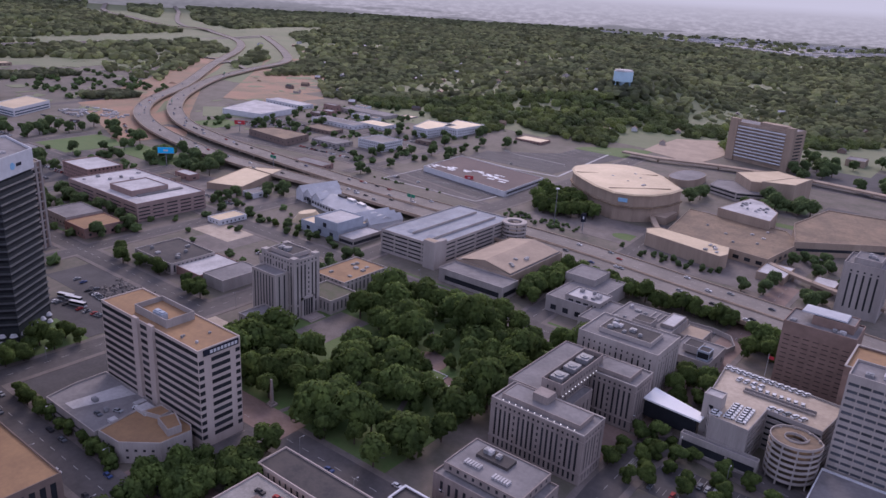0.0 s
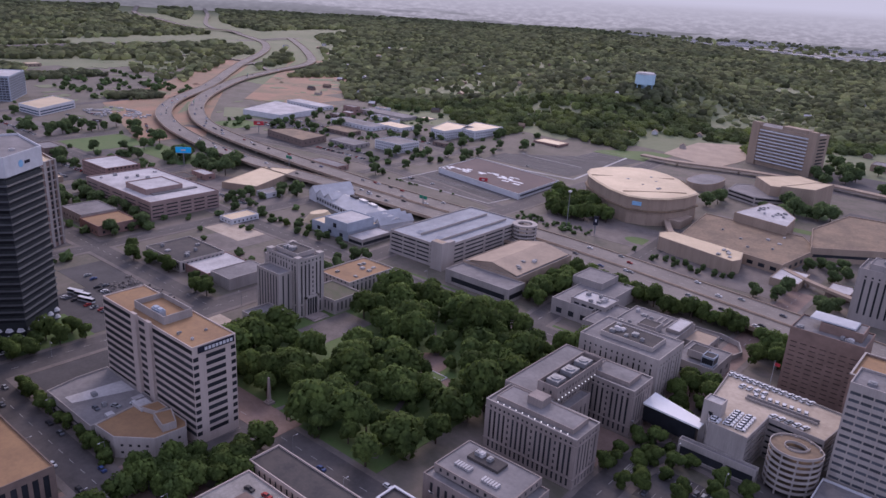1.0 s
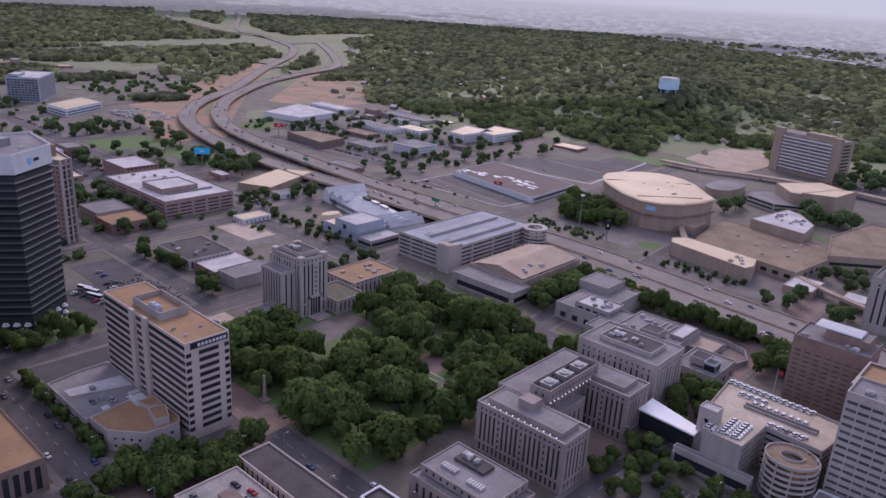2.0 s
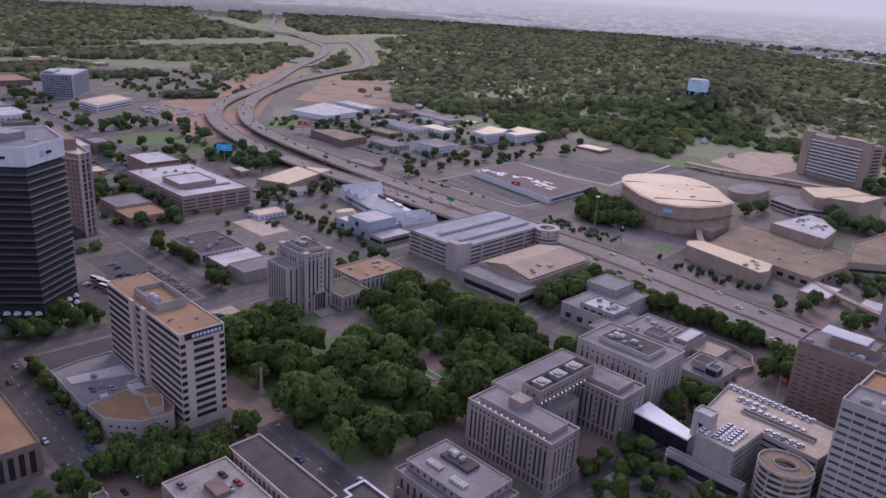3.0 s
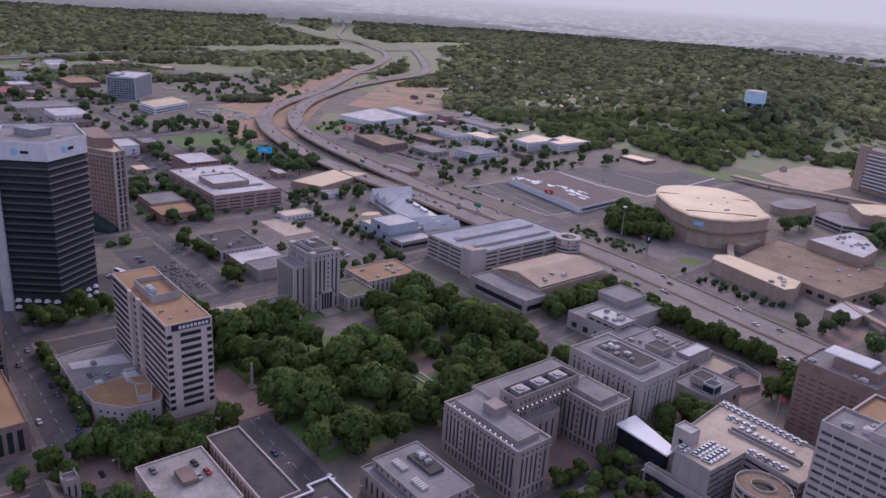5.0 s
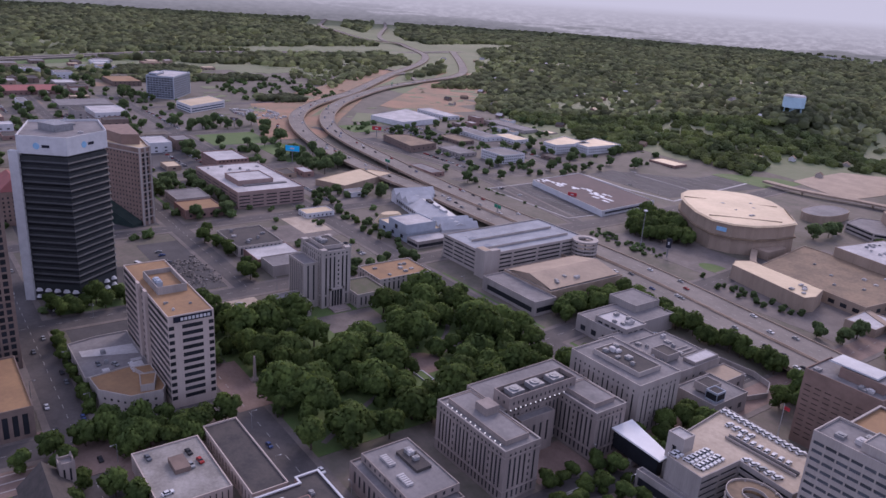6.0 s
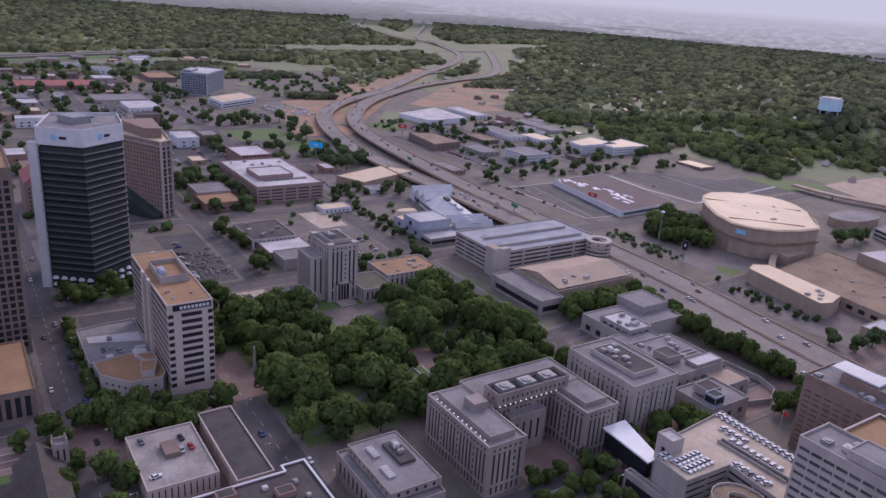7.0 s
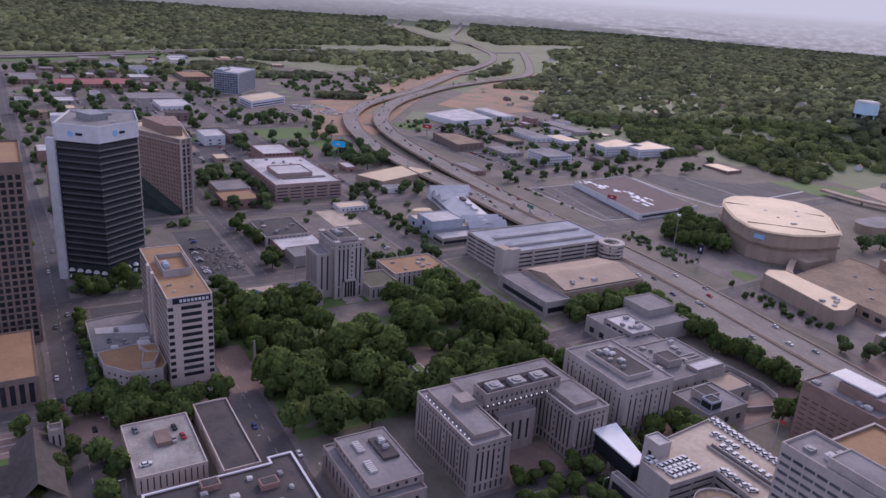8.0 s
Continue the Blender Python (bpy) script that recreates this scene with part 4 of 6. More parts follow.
mid = Vector((-447, 453, 0))
gable(SH, mid, ax, 108, 30, 6.5, 11.5, "metal_roof")
for k in range(3):
    gable(SH, mid + ax * (-58 + 13 * k) + side * (4 - 3 * k), side, 40 - 8 * k, 12.5, 9.0, 14.2 - 0.6 * k, "metal_roof")
for k in range(3):
    gable(SH, mid + ax * (35 + 8.4 * k), side, 33, 8.0, 7.5, 12.4, "metal_roof")
for k in range(3):
    c = mid + ax * (-14 + 15 * k) + side * 2
    part("clerestory", MB().prism(turned(c.x, c.y, 9, 4, angle), 10.5, 13.2, bottom=True), M["roof_dark" if k == 0 else "metal_roof"], SH)
for k in range(22):
    c = mid + ax * (-50 + 4.6 * k) - side * 15.1
    o = new("window", pane(2.6, 2.6, M["glass"]))
    o.parent, o.matrix_basis = SH, Matrix.Translation(Vector((c.x, c.y, 3.6)) - SH.location) @ Matrix.Rotation(radians(angle), 4, "Z")
FOOT.append([tuple((mid + ax * u + side * v)[:2]) for u, v in ((-66, -17), (62, -17), (62, 20), (-66, 20))])
building("loading_block", "small block with a bright white roof beside the freeway", turned(-372, 449, 20, 14, angle), 6, "concrete", "skybridge_roof", plain, parapet=0.4)
VS = building("studio_block", "blue-grey cube with a white roof", rect(-442, 393, -399, 428), 8.5, "blue_grey", "roof_cream", grid(12, 4, 8, 3, 2, 2), parapet=0.6)
building("", "", rect(-424, 391, -398, 420), 7.5, "blue_grey", "roof_white", plain, z0=8, parapet=0.6, into=VS)
part("door", MB().box(-414, 390.7, 9, -410.5, 391.2, 12.5), M["glass"], VS)
building("", "", rect(-397.5, 392, -382, 424), 6, "concrete", "roof_white", bands(5, 2.5, 1, 1), parapet=0.5, into=VS)
part("barrel_roof", MB().prism(oval(-458, 414, 10, 15, 20), 0, 7, oval(-458, 414, 5, 9, 20)), M["roof_cream"], VS)
# arena
ar = root("arena", -297, 690, 0, "large pale oval arena with a cream roof", "arena")
A0 = [(-350, 677), (-338, 661), (-323, 648), (-300, 631), (-276, 621), (-259, 626), (-246, 639), (-238, 661), (-236, 684),
      (-254, 706), (-271, 723), (-290, 736), (-306, 741), (-320, 740), (-337, 729), (-350, 711), (-355, 692)]
part("wall", MB().prism(A0, 0, 13, inset(A0, 0.6)), M["tan_concrete"], ar)
part("ledge", MB().prism(inset(A0, -1.2), 12.6, 14, inset(A0, -1.2), True), M["roof_brown"], ar)
A1 = inset(A0, -0.6)
part("upper_wall", MB().prism(inset(A0, 0.8), 14, 25.4), M["tan_concrete"], ar)
part("roof", MB().prism(A1, 24.6, 25.6, inset(A1, 2)).prism(inset(A1, 2), 25.6, 26.8, [((p[0] + 296) * 0.35 - 296, (p[1] - 684) * 0.35 + 684) for p in A1]), M["roof_cream"], ar)
for c0, c1 in (((-338, 664), (-275, 717)), ((-286, 630), (-243, 672)), ((-268, 718), (-243, 690))):
    part("roof_seam", ribbon(MB(), [Vector((*c0, 26.5)), Vector((*c1, 26.5))], 0.25, 0.25, 0, 0.6), M["roof_brown"], ar)
part("emblem", MB().prism([(-272, 622.2), (-264, 624.5), (-264.4, 625.5), (-272.4, 623.2)], 17.5, 21, bottom=True), M["emblem"], ar)
units(ar, -325, 660, -265, 705, 26.3, 6, 31, (2, 3.5), 0.9)
part("entry_canopy", MB().box(-250, 640, 0, -232, 668, 7), M["tan_concrete"], ar)
# exhibition hall and plaza
EX = building("exhibition_hall", "long cream-roofed exhibition hall", [(-221, 571), (-155, 556), (-152, 566), (-157, 585), (-219, 594), (-226, 583)], 11.5, "tan_concrete", "roof_cream", plain, parapet=0.3)
units(EX, -172, 562, -158, 580, 11.4, 5, 12, (2, 4), 1)
PZ = building("convention_hall", "wide flat convention hall with a stained tan roof", [(-215, 600), (-128, 587), (-120, 650), (-138, 680), (-226, 684)], 8.5, "tan_concrete", "roof_brown", grid(9, 5, 6, 3, 2, 2), parapet=0.6)
units(PZ, -205, 610, -135, 675, 7.9, 7, 13, (1.5, 3), 0.9)
ST = building("theatre", "angular theatre with a white roof", [(-200, 682), (-151, 672), (-154, 708), (-176, 738), (-189, 744)], 16, "tan_concrete", "roof_white", plain, parapet=0.4)
units(ST, -190, 690, -160, 725, 15.8, 12, 14, (1.5, 3.5), 1.2)
CO = building("concert_hall", "tan concert hall with a faceted cream roof", [(-208, 806), (-178, 815), (-168, 866), (-202, 886), (-234, 840)], 19, "tan_concrete", "roof_cream", plain, parapet=0.3)
building("", "", [(-196, 800), (-166, 812), (-160, 860), (-176, 850)], 22, "tan_concrete", "roof_cream", plain, parapet=0.4, into=CO)
building("", "", [(-248, 800), (-215, 785), (-190, 800), (-232, 845), (-250, 830)], 9, "pale", "roof_grey", bands(4, 1.8, 2, 1), parapet=0.6, into=CO)
building("rotunda", "low round hall with a pale roof", oval(-283, 828, 17, 32, 20, 2.4), 8, "tan_concrete", "roof_grey", plain, parapet=0.3)
# hotel slab
HO = building("hotel", "concrete slab hotel with stacked white balconies", [(-300, 1010), (-215, 985), (-208, 1012), (-293, 1040)], 50, "tan_concrete", "roof_grey", [bands(4.2, 2.0, 6, 1.0, ((0.14, 0.9),)), bands(4.2, 2, 6, 1, ((0.2, 0.8),)), plain, bands(4.2, 2, 6, 1, ((0.1, 0.9),))], parapet=0.6, depth=0.5)
for p, q in (((-300, 1010), (-289, 1006.8)), ((-224.5, 987.8), (-215, 985))):
    p, q = Vector(p), Vector(q)
    n2 = Vector((q.y - p.y, p.x - q.x)).normalized() * 2.2
    part("end_pier", MB().prism([tuple(p + n2), tuple(q + n2), tuple(q - n2 * 2), tuple(p - n2 * 2)], 0, 54), M["tan_concrete"], HO)
part("plant_room", MB().prism([(-262, 1004), (-228, 994), (-225, 1006), (-259, 1016)], 49, 53.5), M["tan_concrete"], HO)
for k in range(10):
    a, b = Vector((-288, 1004.5)), Vector((-224, 985.5))
    part("balcony_band", ribbon(MB(), flat_line([a, b], 6.2 + 4.2 * k + 1.7), 0.2, 1.6, 0, 1.5), M["white_paint"], HO)
# east low blocks
building("convention_wing", "long tan wing with a brown roof", [(-137, 700), (-122, 640), (-60, 690), (20, 700), (20, 800), (-125, 775)], 12, "tan_concrete", "roof_brown", bands(6, 2.5, 4, 2), parapet=1)
building("service_block", "low tan block with white roof", rect(-128, 560, -108, 590), 6, "tan_concrete", "roof_white", plain, parapet=0.5)
building("kiosk", "small tan building with white roof", rect(-91, 566, -75, 585), 6, "tan_brick", "roof_white", plain, parapet=0.5)
# retail shed and lots beyond the freeway
RE = building("retail_shed", "long low store with a dark red roof", [(-508, 630), (-385, 607), (-390, 690), (-514, 708)], 6, "white_paint", "roof_red", [plain, bands(5, 2, 2, 1.5, ((0.05, 0.95),)), plain, plain], parapet=0.5)
rng = random.Random(4)
for cx, cy, n in ((-499, 640, 5), (-478, 646, 7), (-455, 653, 6), (-430, 655, 9), (-418, 645, 7)):
    for i in range(n):
        x, y = cx + rng.uniform(-9, 9), cy + rng.uniform(-7, 7)
        part("skylight", MB().prism(turned(x, y, rng.uniform(4, 9), rng.uniform(1.6, 3.4), rng.uniform(-20, 5)), 5.4, 5.7 + 0.02 * i + 0.004 * n), M["skybridge_roof"], RE)
building("kiosk", "small brick pavilion with flat roof", rect(-540, 866, -500, 892), 5, "brick", "roof_cream", grid(5, 2, 4, 2, 1, 1), parapet=0.4)
for x0, y0 in ((-651, 780), (-627, 816)):
    building("apartment_block", "white apartment block with regular windows", [(x0, y0), (x0 + 26, y0 - 2), (x0 + 28, y0 + 60), (x0 - 22, y0 + 60)], 13, "white_paint", "roof_cream", grid(3.6, 1.6, 3.4, 1.7, 1.2, 1), parapet=0.8)
building("office_building", "white three-storey office block", rect(-645, 667, -604, 704), 11, "white_paint", "roof_grey", grid(3.2, 1.7, 3.4, 1.6, 1, 1), parapet=0.7)
# brick block west of the market
BR = building("parking_deck", "red brick parking structure with white roof decks", rect(-652, 308, -542, 372), 15.5, "pink_brick", "roof_white", bands(3.0, 1.15, 1.6, 1.2, ((0.02, 0.18), (0.22, 0.38), (0.42, 0.58), (0.62, 0.78), (0.82, 0.98))), parapet=1.0, depth=0.4)
building("", "", rect(-600, 318, -566, 352), 5, "pink_brick", "roof_white", plain, z0=14.5, parapet=0.8, into=BR)
part("roof_ramp", MB().prism(rect(-566, 322, -562, 364), 14.4, 15.6), M["roof_grey"], BR)
building("office_building", "brick office block with white roof", rect(-724, 338, -676, 373), 14, "brick", "roof_white", grid(3.6, 1.8, 3.4, 1.6, 1.2, 1), parapet=0.8)
building("shop", "low brick shop with a tan roof", rect(-560, 258, -530, 290), 8, "brick", "roof_tan", grid(5, 2, 5, 2, 1.5, 2), parapet=0.7)
building("shop", "low grey block with plant on its roof", rect(-600, 262, -566, 292), 8, "concrete", "roof_grey", grid(5, 2, 5, 2, 1.5, 2), parapet=0.7)
DR = building("school", "low stone block with a dark flat roof", rect(-468, 262, -424, 297), 8, "pale", "roof_dark", slots(3.2, 1.4, 1.5, 1.5, 1, False, False), parapet=0.7)
building("shop", "low white-roofed brick building", rect(-426, 266, -398, 300), 6, "brick", "roof_white", plain, parapet=0.5)
building("shop", "grey block with rooftop plant", rect(-397, 268, -376, 300), 8, "concrete", "roof_grey", plain, parapet=0.5)
building("shop", "small white-roofed building on a lot", rect(-508, 350, -492, 377), 4.5, "white_paint", "roof_cream", grid(4, 1.5, 4, 1.5, 1, 1), parapet=0.5)
building("warehouse", "long low tan warehouse", [(-594, 410), (-560, 425), (-590, 500), (-622, 480)], 6.5, "tan_concrete", "roof_cream", plain, parapet=0.4)
building("warehouse", "low wide warehouse with a white roof", [(-932, 676), (-862, 690), (-876, 768), (-974, 770)], 8, "white_paint", "roof_white", plain, parapet=0.4)
building("warehouse", "low grey-brown brick warehouse", [(-781, 606), (-700, 597), (-708, 642), (-770, 638)], 8.5, "tan_brick", "roof_brown", grid(8, 2, 5, 1.5, 3, 2), parapet=0.5)
building("office_building", "white ribbon-windowed office block", [(-1110, 432), (-1055, 436), (-1100, 505), (-1158, 500)], 11, "white_paint", "roof_cream", bands(3.6, 1.8, 1.4, 1), parapet=0.8, glass="blue_glass")
GB = building("office_building", "blue glass office block with concrete frame", [(-1195, 455), (-1265, 505), (-1298, 470), (-1228, 420)], 37, "blue_grey", "roof_white", grid(5, 4.6, 3.7, 3.0, 1.5, 1.2), parapet=1.0, glass="grey_glass")
building("", "", [(-1222, 436), (-1252, 457), (-1262, 447), (-1232, 426)], 40, "blue_grey", "roof_white", bands(3.7, 2.8, 1.5, 1.2), parapet=0.8, into=GB, glass="grey_glass")
# podium beside the bank tower
PO = building("parking_podium", "low pale parking podium with a blue-grey deck", [(-313, 127.5), (-271.6, 127.5), (-274.8, 149), (-267, 157.4), (-316, 157.4), (-316, 142)], 9.5, "concrete", "roof_grey", bands(3, 1.2, 1.5, 1.5, ((0.03, 0.97),)), parapet=0.8)
BH = building("bank_hall", "low pale hall with a tan roof and raised skylights", [(-271, 129), (-257, 130), (-244, 141), (-243, 155), (-247, 157.4), (-266.4, 157.4), (-274, 149)], 10, "pale", "roof_tan", grid(3.2, 1.2, 3.4, 1.2, 2, 1), parapet=0.5)
building("", "", [(-258, 148.5), (-246.5, 146), (-245.5, 152), (-256, 156)], 3.6, "pale", "roof_tan", plain, z0=9.3, parapet=0.3, into=BH)
building("", "", [(-269, 148), (-260, 151), (-260, 156.6), (-268, 156.6)], 2.2, "pale", "roof_tan", plain, z0=9.3, parapet=0.3, into=BH)
# corner blocks at the street
building("office_building", "brown building with a tan gravel roof", rect(-300, 50, -247, 102.5), 15, "tan_brick", "roof_tan", slots(3.6, 2.2, 2, 3, 1.5, False, False), parapet=0.8)
PL = building("parking_deck", "low parking deck with a pale roof", rect(-202, 130, -162, 157), 8, "precast", "deck_worn", slots(2.2, 0.5, 0.8, 1.4, 0.6, False, False), parapet=0.7)
part("stair_head", MB().box(-190, 141, 7.2, -180, 147, 9.4), M["tan_brick"], PL)
building("store", "long low store with a dark roof", rect(-207.5, 161, -153, 176), 8, "precast", "roof_dark", slots(3.4, 1.2, 1.6, 2, 1.5, False, False), parapet=0.8)
BK = building("office_building", "block with a black roof edged in white", [(-148, 130), (-112, 130), (-112, 188), (-152, 188), (-152, 178), (-148, 178)], 10, "brick", "roof_dark", grid(4, 1.6, 3.6, 1.8, 1.2, 1), parapet=0.8, cap="white_paint")
units(BK, -144, 140, -118, 182, 9.2, 9, 44)
for x, y in ((-138, 170), (-146, 150)):
    part("stair_head", MB().box(x, y, 9.1, x + 5, y + 7, 11.6), M["brick"], BK, "red brick stair head")
    part("stair_roof", MB().box(x + 0.6, y + 0.6, 11.6, x + 4.4, y + 6.4, 11.75), M["roof_dark"], BK)


units(HT, -27, 322, 4, 336, 52.0, 8, 81)
units(BR, -648, 312, -604, 368, 14.6, 9, 82)
units(DR, -464, 266, -428, 294, 7.4, 6, 83)
units(BT, -70, 399, -40, 403, 37.3, 4, 84)
units(GT, -62, 540, -50, 552, 39.5, 4, 85)
units(REN, -262, 161, -244, 176, 46.5, 4, 86, (0.6, 1.4), 0.8)
units(PO, -300, 135, -270, 150, 8.8, 3, 87)
part("deck_strip", MB().prism([(-303, 131), (-296, 131), (-288, 156), (-300, 156)], 8.6, 8.76), M["roof_white"], PO)
part("plant_screen", MB().box(-275, 148, 8.7, -267, 154, 11).box(-280, 150, 8.7, -277, 155, 10.4), M["roof_white"], PO)
# glowing ring with haze painted into its colours, as the distance behind the last ridge
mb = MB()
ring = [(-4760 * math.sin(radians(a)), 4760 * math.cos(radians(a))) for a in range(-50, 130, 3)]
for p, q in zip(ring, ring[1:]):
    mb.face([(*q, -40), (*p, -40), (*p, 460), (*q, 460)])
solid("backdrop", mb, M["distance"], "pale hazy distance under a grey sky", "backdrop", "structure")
# more low blocks beyond the freeway
for poly, h, w, r, label in ((rect(-812, 742, -728, 770), 6, "white_paint", "roof_grey", "long low grey-roofed warehouse"), (rect(-849, 836, -752, 864), 7, "concrete", "roof_grey", "long low grey concrete warehouse"),
        (rect(-746, 772, -700, 800), 6, "white_paint", "roof_cream", "low shed with cream roof"), (rect(-625, 545, -580, 562), 5, "brick", "roof_grey", "low shop with red brick front"), (rect(-985, 800, -900, 826), 6, "white_paint", "roof_white", "low white-roofed storage shed"),
        (rect(-700, 640, -655, 668), 5, "concrete", "roof_grey", "low grey-roofed storage shed"), (rect(-770, 690, -720, 715), 5, "tan_brick", "roof_brown", "low brown-roofed brick shed"), (rect(-1358, 180, -1285, 305), 7, "brick", "roof_redlong", "long shed with a red metal roof"),
        (rect(-1430, 117, -1335, 158), 8, "brick", "roof_grey", "brick warehouse with grey roof"), (rect(-800, 178, -752, 218), 9, "brick", "roof_red", "dark red brick block"), (rect(-1190, 270, -1130, 345), 6, "concrete", "roof_grey", "low grey-roofed concrete warehouse"),
        (rect(-1110, 300, -1045, 345), 7, "white_paint", "roof_white", "low shop with white roof"), (rect(-1450, 400, -1370, 450), 9, "tan_brick", "roof_tan", "tan low block beside the glass offices")):
    building("warehouse", label, poly, h, w, r, grid(7, 2.4, 4, 1.6, 1.2, 1.2), parapet=0.4, single=False)
rng = random.Random(91)
WALLS, ROOFS = ("brick", "tan_brick", "concrete", "white_paint", "tan_concrete"), ("roof_grey", "roof_white", "roof_cream", "roof_brown", "roof_dark", "roof_grey")
NOTE = {"brick": "red brick", "tan_brick": "tan brick", "concrete": "grey concrete", "white_paint": "white-painted", "tan_concrete": "tan rendered"}
TONE = {"roof_grey": "grey", "roof_white": "white", "roof_cream": "cream", "roof_brown": "brown", "roof_dark": "dark"}


def clash(x0, y0, x1, y1, gap=5):
    for f in FOOT:
        xs, ys = [p[0] for p in f], [p[1] for p in f]
        if x0 - gap < max(xs) and x1 + gap > min(xs) and y0 - gap < max(ys) and y1 + gap > min(ys):
            return True
    mid = [((x0 + x1) / 2, (y0 + y1) / 2), (x0, y0), (x1, y0), (x1, y1), (x0, y1)]
    return any(near_line(x, y, pts, half + 5) for x, y in mid for pts, half in STREETS) or any(near_line(x, y, f, 24) for x, y in mid for f in FREEWAYS)


for zone, n, size in ((rect(-1600, 20, -700, 360), 62, (14, 46)), (rect(-700, 0, -460, 110), 8, (18, 40)), (rect(-900, 700, -570, 900), 8, (12, 30)), (rect(-180, 1090, 60, 1200), 6, (14, 36)), (rect(-1900, 100, -1600, 700), 14, (20, 50)), (rect(-660, 390, -530, 440), 3, (14, 24))):
    done = 0
    for _ in range(n * 20):
        w, d = rng.uniform(*size), rng.uniform(*size) * 0.8
        x, y = rng.uniform(zone[0][0], zone[2][0] - w), rng.uniform(zone[0][1], zone[2][1] - d)
        if done >= n or clash(x, y, x + w, y + d):
            continue
        done += 1
        wl, rf = rng.choice(WALLS), rng.choice(ROOFS)
        building("low_building", f"low {NOTE[wl]} commercial building with a {TONE[rf]} roof", rect(x, y, x + w, y + d), rng.choice((5, 6, 7, 9, 12)), wl, rf, grid(8, 3, 4, 1.7, 1.2, 1.2), parapet=0.5, single=False)


def house(x, y, turn, rng):
    z = ground_height(x, y)
    h = root("house", x, y, z, rng.choice(("small gabled house among trees", "low house with a pale roof among trees", "white house half hidden in trees")), "house", "houses in the woods")
    w, d = rng.uniform(9, 15), rng.uniform(8, 11)
    P = turned(x, y, w, d, turn)
    m0, m1 = [((P[0][i] + P[3][i]) / 2) for i in (0, 1)], [((P[1][i] + P[2][i]) / 2) for i in (0, 1)]
    mb = MB().prism(P, z, z + 4.2)
    mb.face([(*P[3], z + 4.2), (*P[0], z + 4.2), (*m0, z + 7.2)])
    mb.face([(*P[1], z + 4.2), (*P[2], z + 4.2), (*m1, z + 7.2)])
    part("wall", mb, M[rng.choice(("white_paint", "tan_brick", "pale", "brick"))], h)
    Q = inset(P, -0.6)
    mb = MB()
    mb.face([(*Q[0], z + 4.0), (*Q[1], z + 4.0), (*m1, z + 7.4), (*m0, z + 7.4)])
    mb.face([(*m0, z + 7.4), (*m1, z + 7.4), (*Q[2], z + 4.0), (*Q[3], z + 4.0)])
    part("roof", mb, M[rng.choice(("roof_grey", "roof_dark", "roof_cream", "roof_brown", "roof_white"))], h)


HOUSES = []
for _ in range(400):
    a, d = radians(rng.uniform(-2, 52)), rng.uniform(1050, 2500)
    x, y = -d * math.sin(a), d * math.cos(a)
    if len(HOUSES) < 110 and not any(near_line(x, y, f, 40) for f in FREEWAYS) and all((x - p) ** 2 + (y - q) ** 2 > 900 for p, q in HOUSES) and not clash(x - 8, y - 8, x + 8, y + 8):
        HOUSES.append((x, y))
        house(x, y, rng.choice((0, 90, 20, 110)), rng)
# far yards and sheds on the plain below the ridge
for d0, d1 in ((60, 130), (260, 300), (420, 560), (800, 840), (950, 1120)):
    mb = MB()
    for i in range(60):
        q = [(-4 + 40 * (i + u) / 60, v) for u, v in ((0, 0), (1, 0), (1, 1), (0, 1))]
        q = [(radians(a), yard_edge(a) + d0 + (d1 - d0) * v + 45 * math.sin(a * 0.5 + d0)) for a, v in q]
        if max(d for a, d in q) < 4700:
            mb.face([(-d * math.sin(a), d * math.cos(a), ground_height(-d * math.sin(a), d * math.cos(a)) + 3) for a, d in q][::-1])
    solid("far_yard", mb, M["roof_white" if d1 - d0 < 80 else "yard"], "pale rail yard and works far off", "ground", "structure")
mb = MB()
for i in range(420):
    a = rng.uniform(-6, 33)
    d = yard_edge(a) + rng.uniform(-60, 1400)
    if d < 4700:
        a = radians(a)
        x, y = -d * math.sin(a), d * math.cos(a)
        z = ground_height(x, y)
        mb.prism(turned(x, y, rng.uniform(18, 90), rng.uniform(10, 24), rng.choice((0, 30, 35))), z - 5, z + rng.uniform(4, 9))
tagged(solid("far_sheds", mb, M["roof_white"], "scattered pale sheds far off", "buildings"), kind="stuff")
for poly in ([(-1650, 60), (-1800, 60), (-2130, 900), (-2180, 1680), (-2020, 1680), (-1960, 900)],):
    patch("verge", poly, "grass", 0.35, "broad grass verge of a far highway")
for left, right in ((26, -8), (-8, 26)):
    solid("highway", ribbon(MB(), smooth([(x, y, 0) for x, y in CROSS]), left, right, 4.2, 4), M["freeway"], "pale highway carriageway crossing far off", "road", "structure")
solid("slip_road", ribbon(MB(), smooth([(-2440, 1660, 4), (-2700, 1770, 8), (-3000, 1960, 12), (-3400, 2230, 14), (-4000, 2600, 14), (-4500, 2920, 14)]), 9, 9, 2, 6), M["freeway"], "far carriageway of the interchange", "road", "structure")
solid("slip_road", ribbon(MB(), smooth([(-1347, 1048, 3.5), (-1560, 1130, 2.5), (-1700, 1080, 2), (-1850, 1000, 2), (-2030, 900, 2)]), 5, 5, 0.5, 2), M["freeway"], "curved slip road of the interchange", "road", "structure")
solid("slip_road", ribbon(MB(), smooth([(-1475, 1051, 3), (-1600, 1260, 2), (-1800, 1420, 2), (-2050, 1500, 2)]), 5, 5, 0.3, 2), M["freeway"], "slip road of the interchange", "road", "structure")

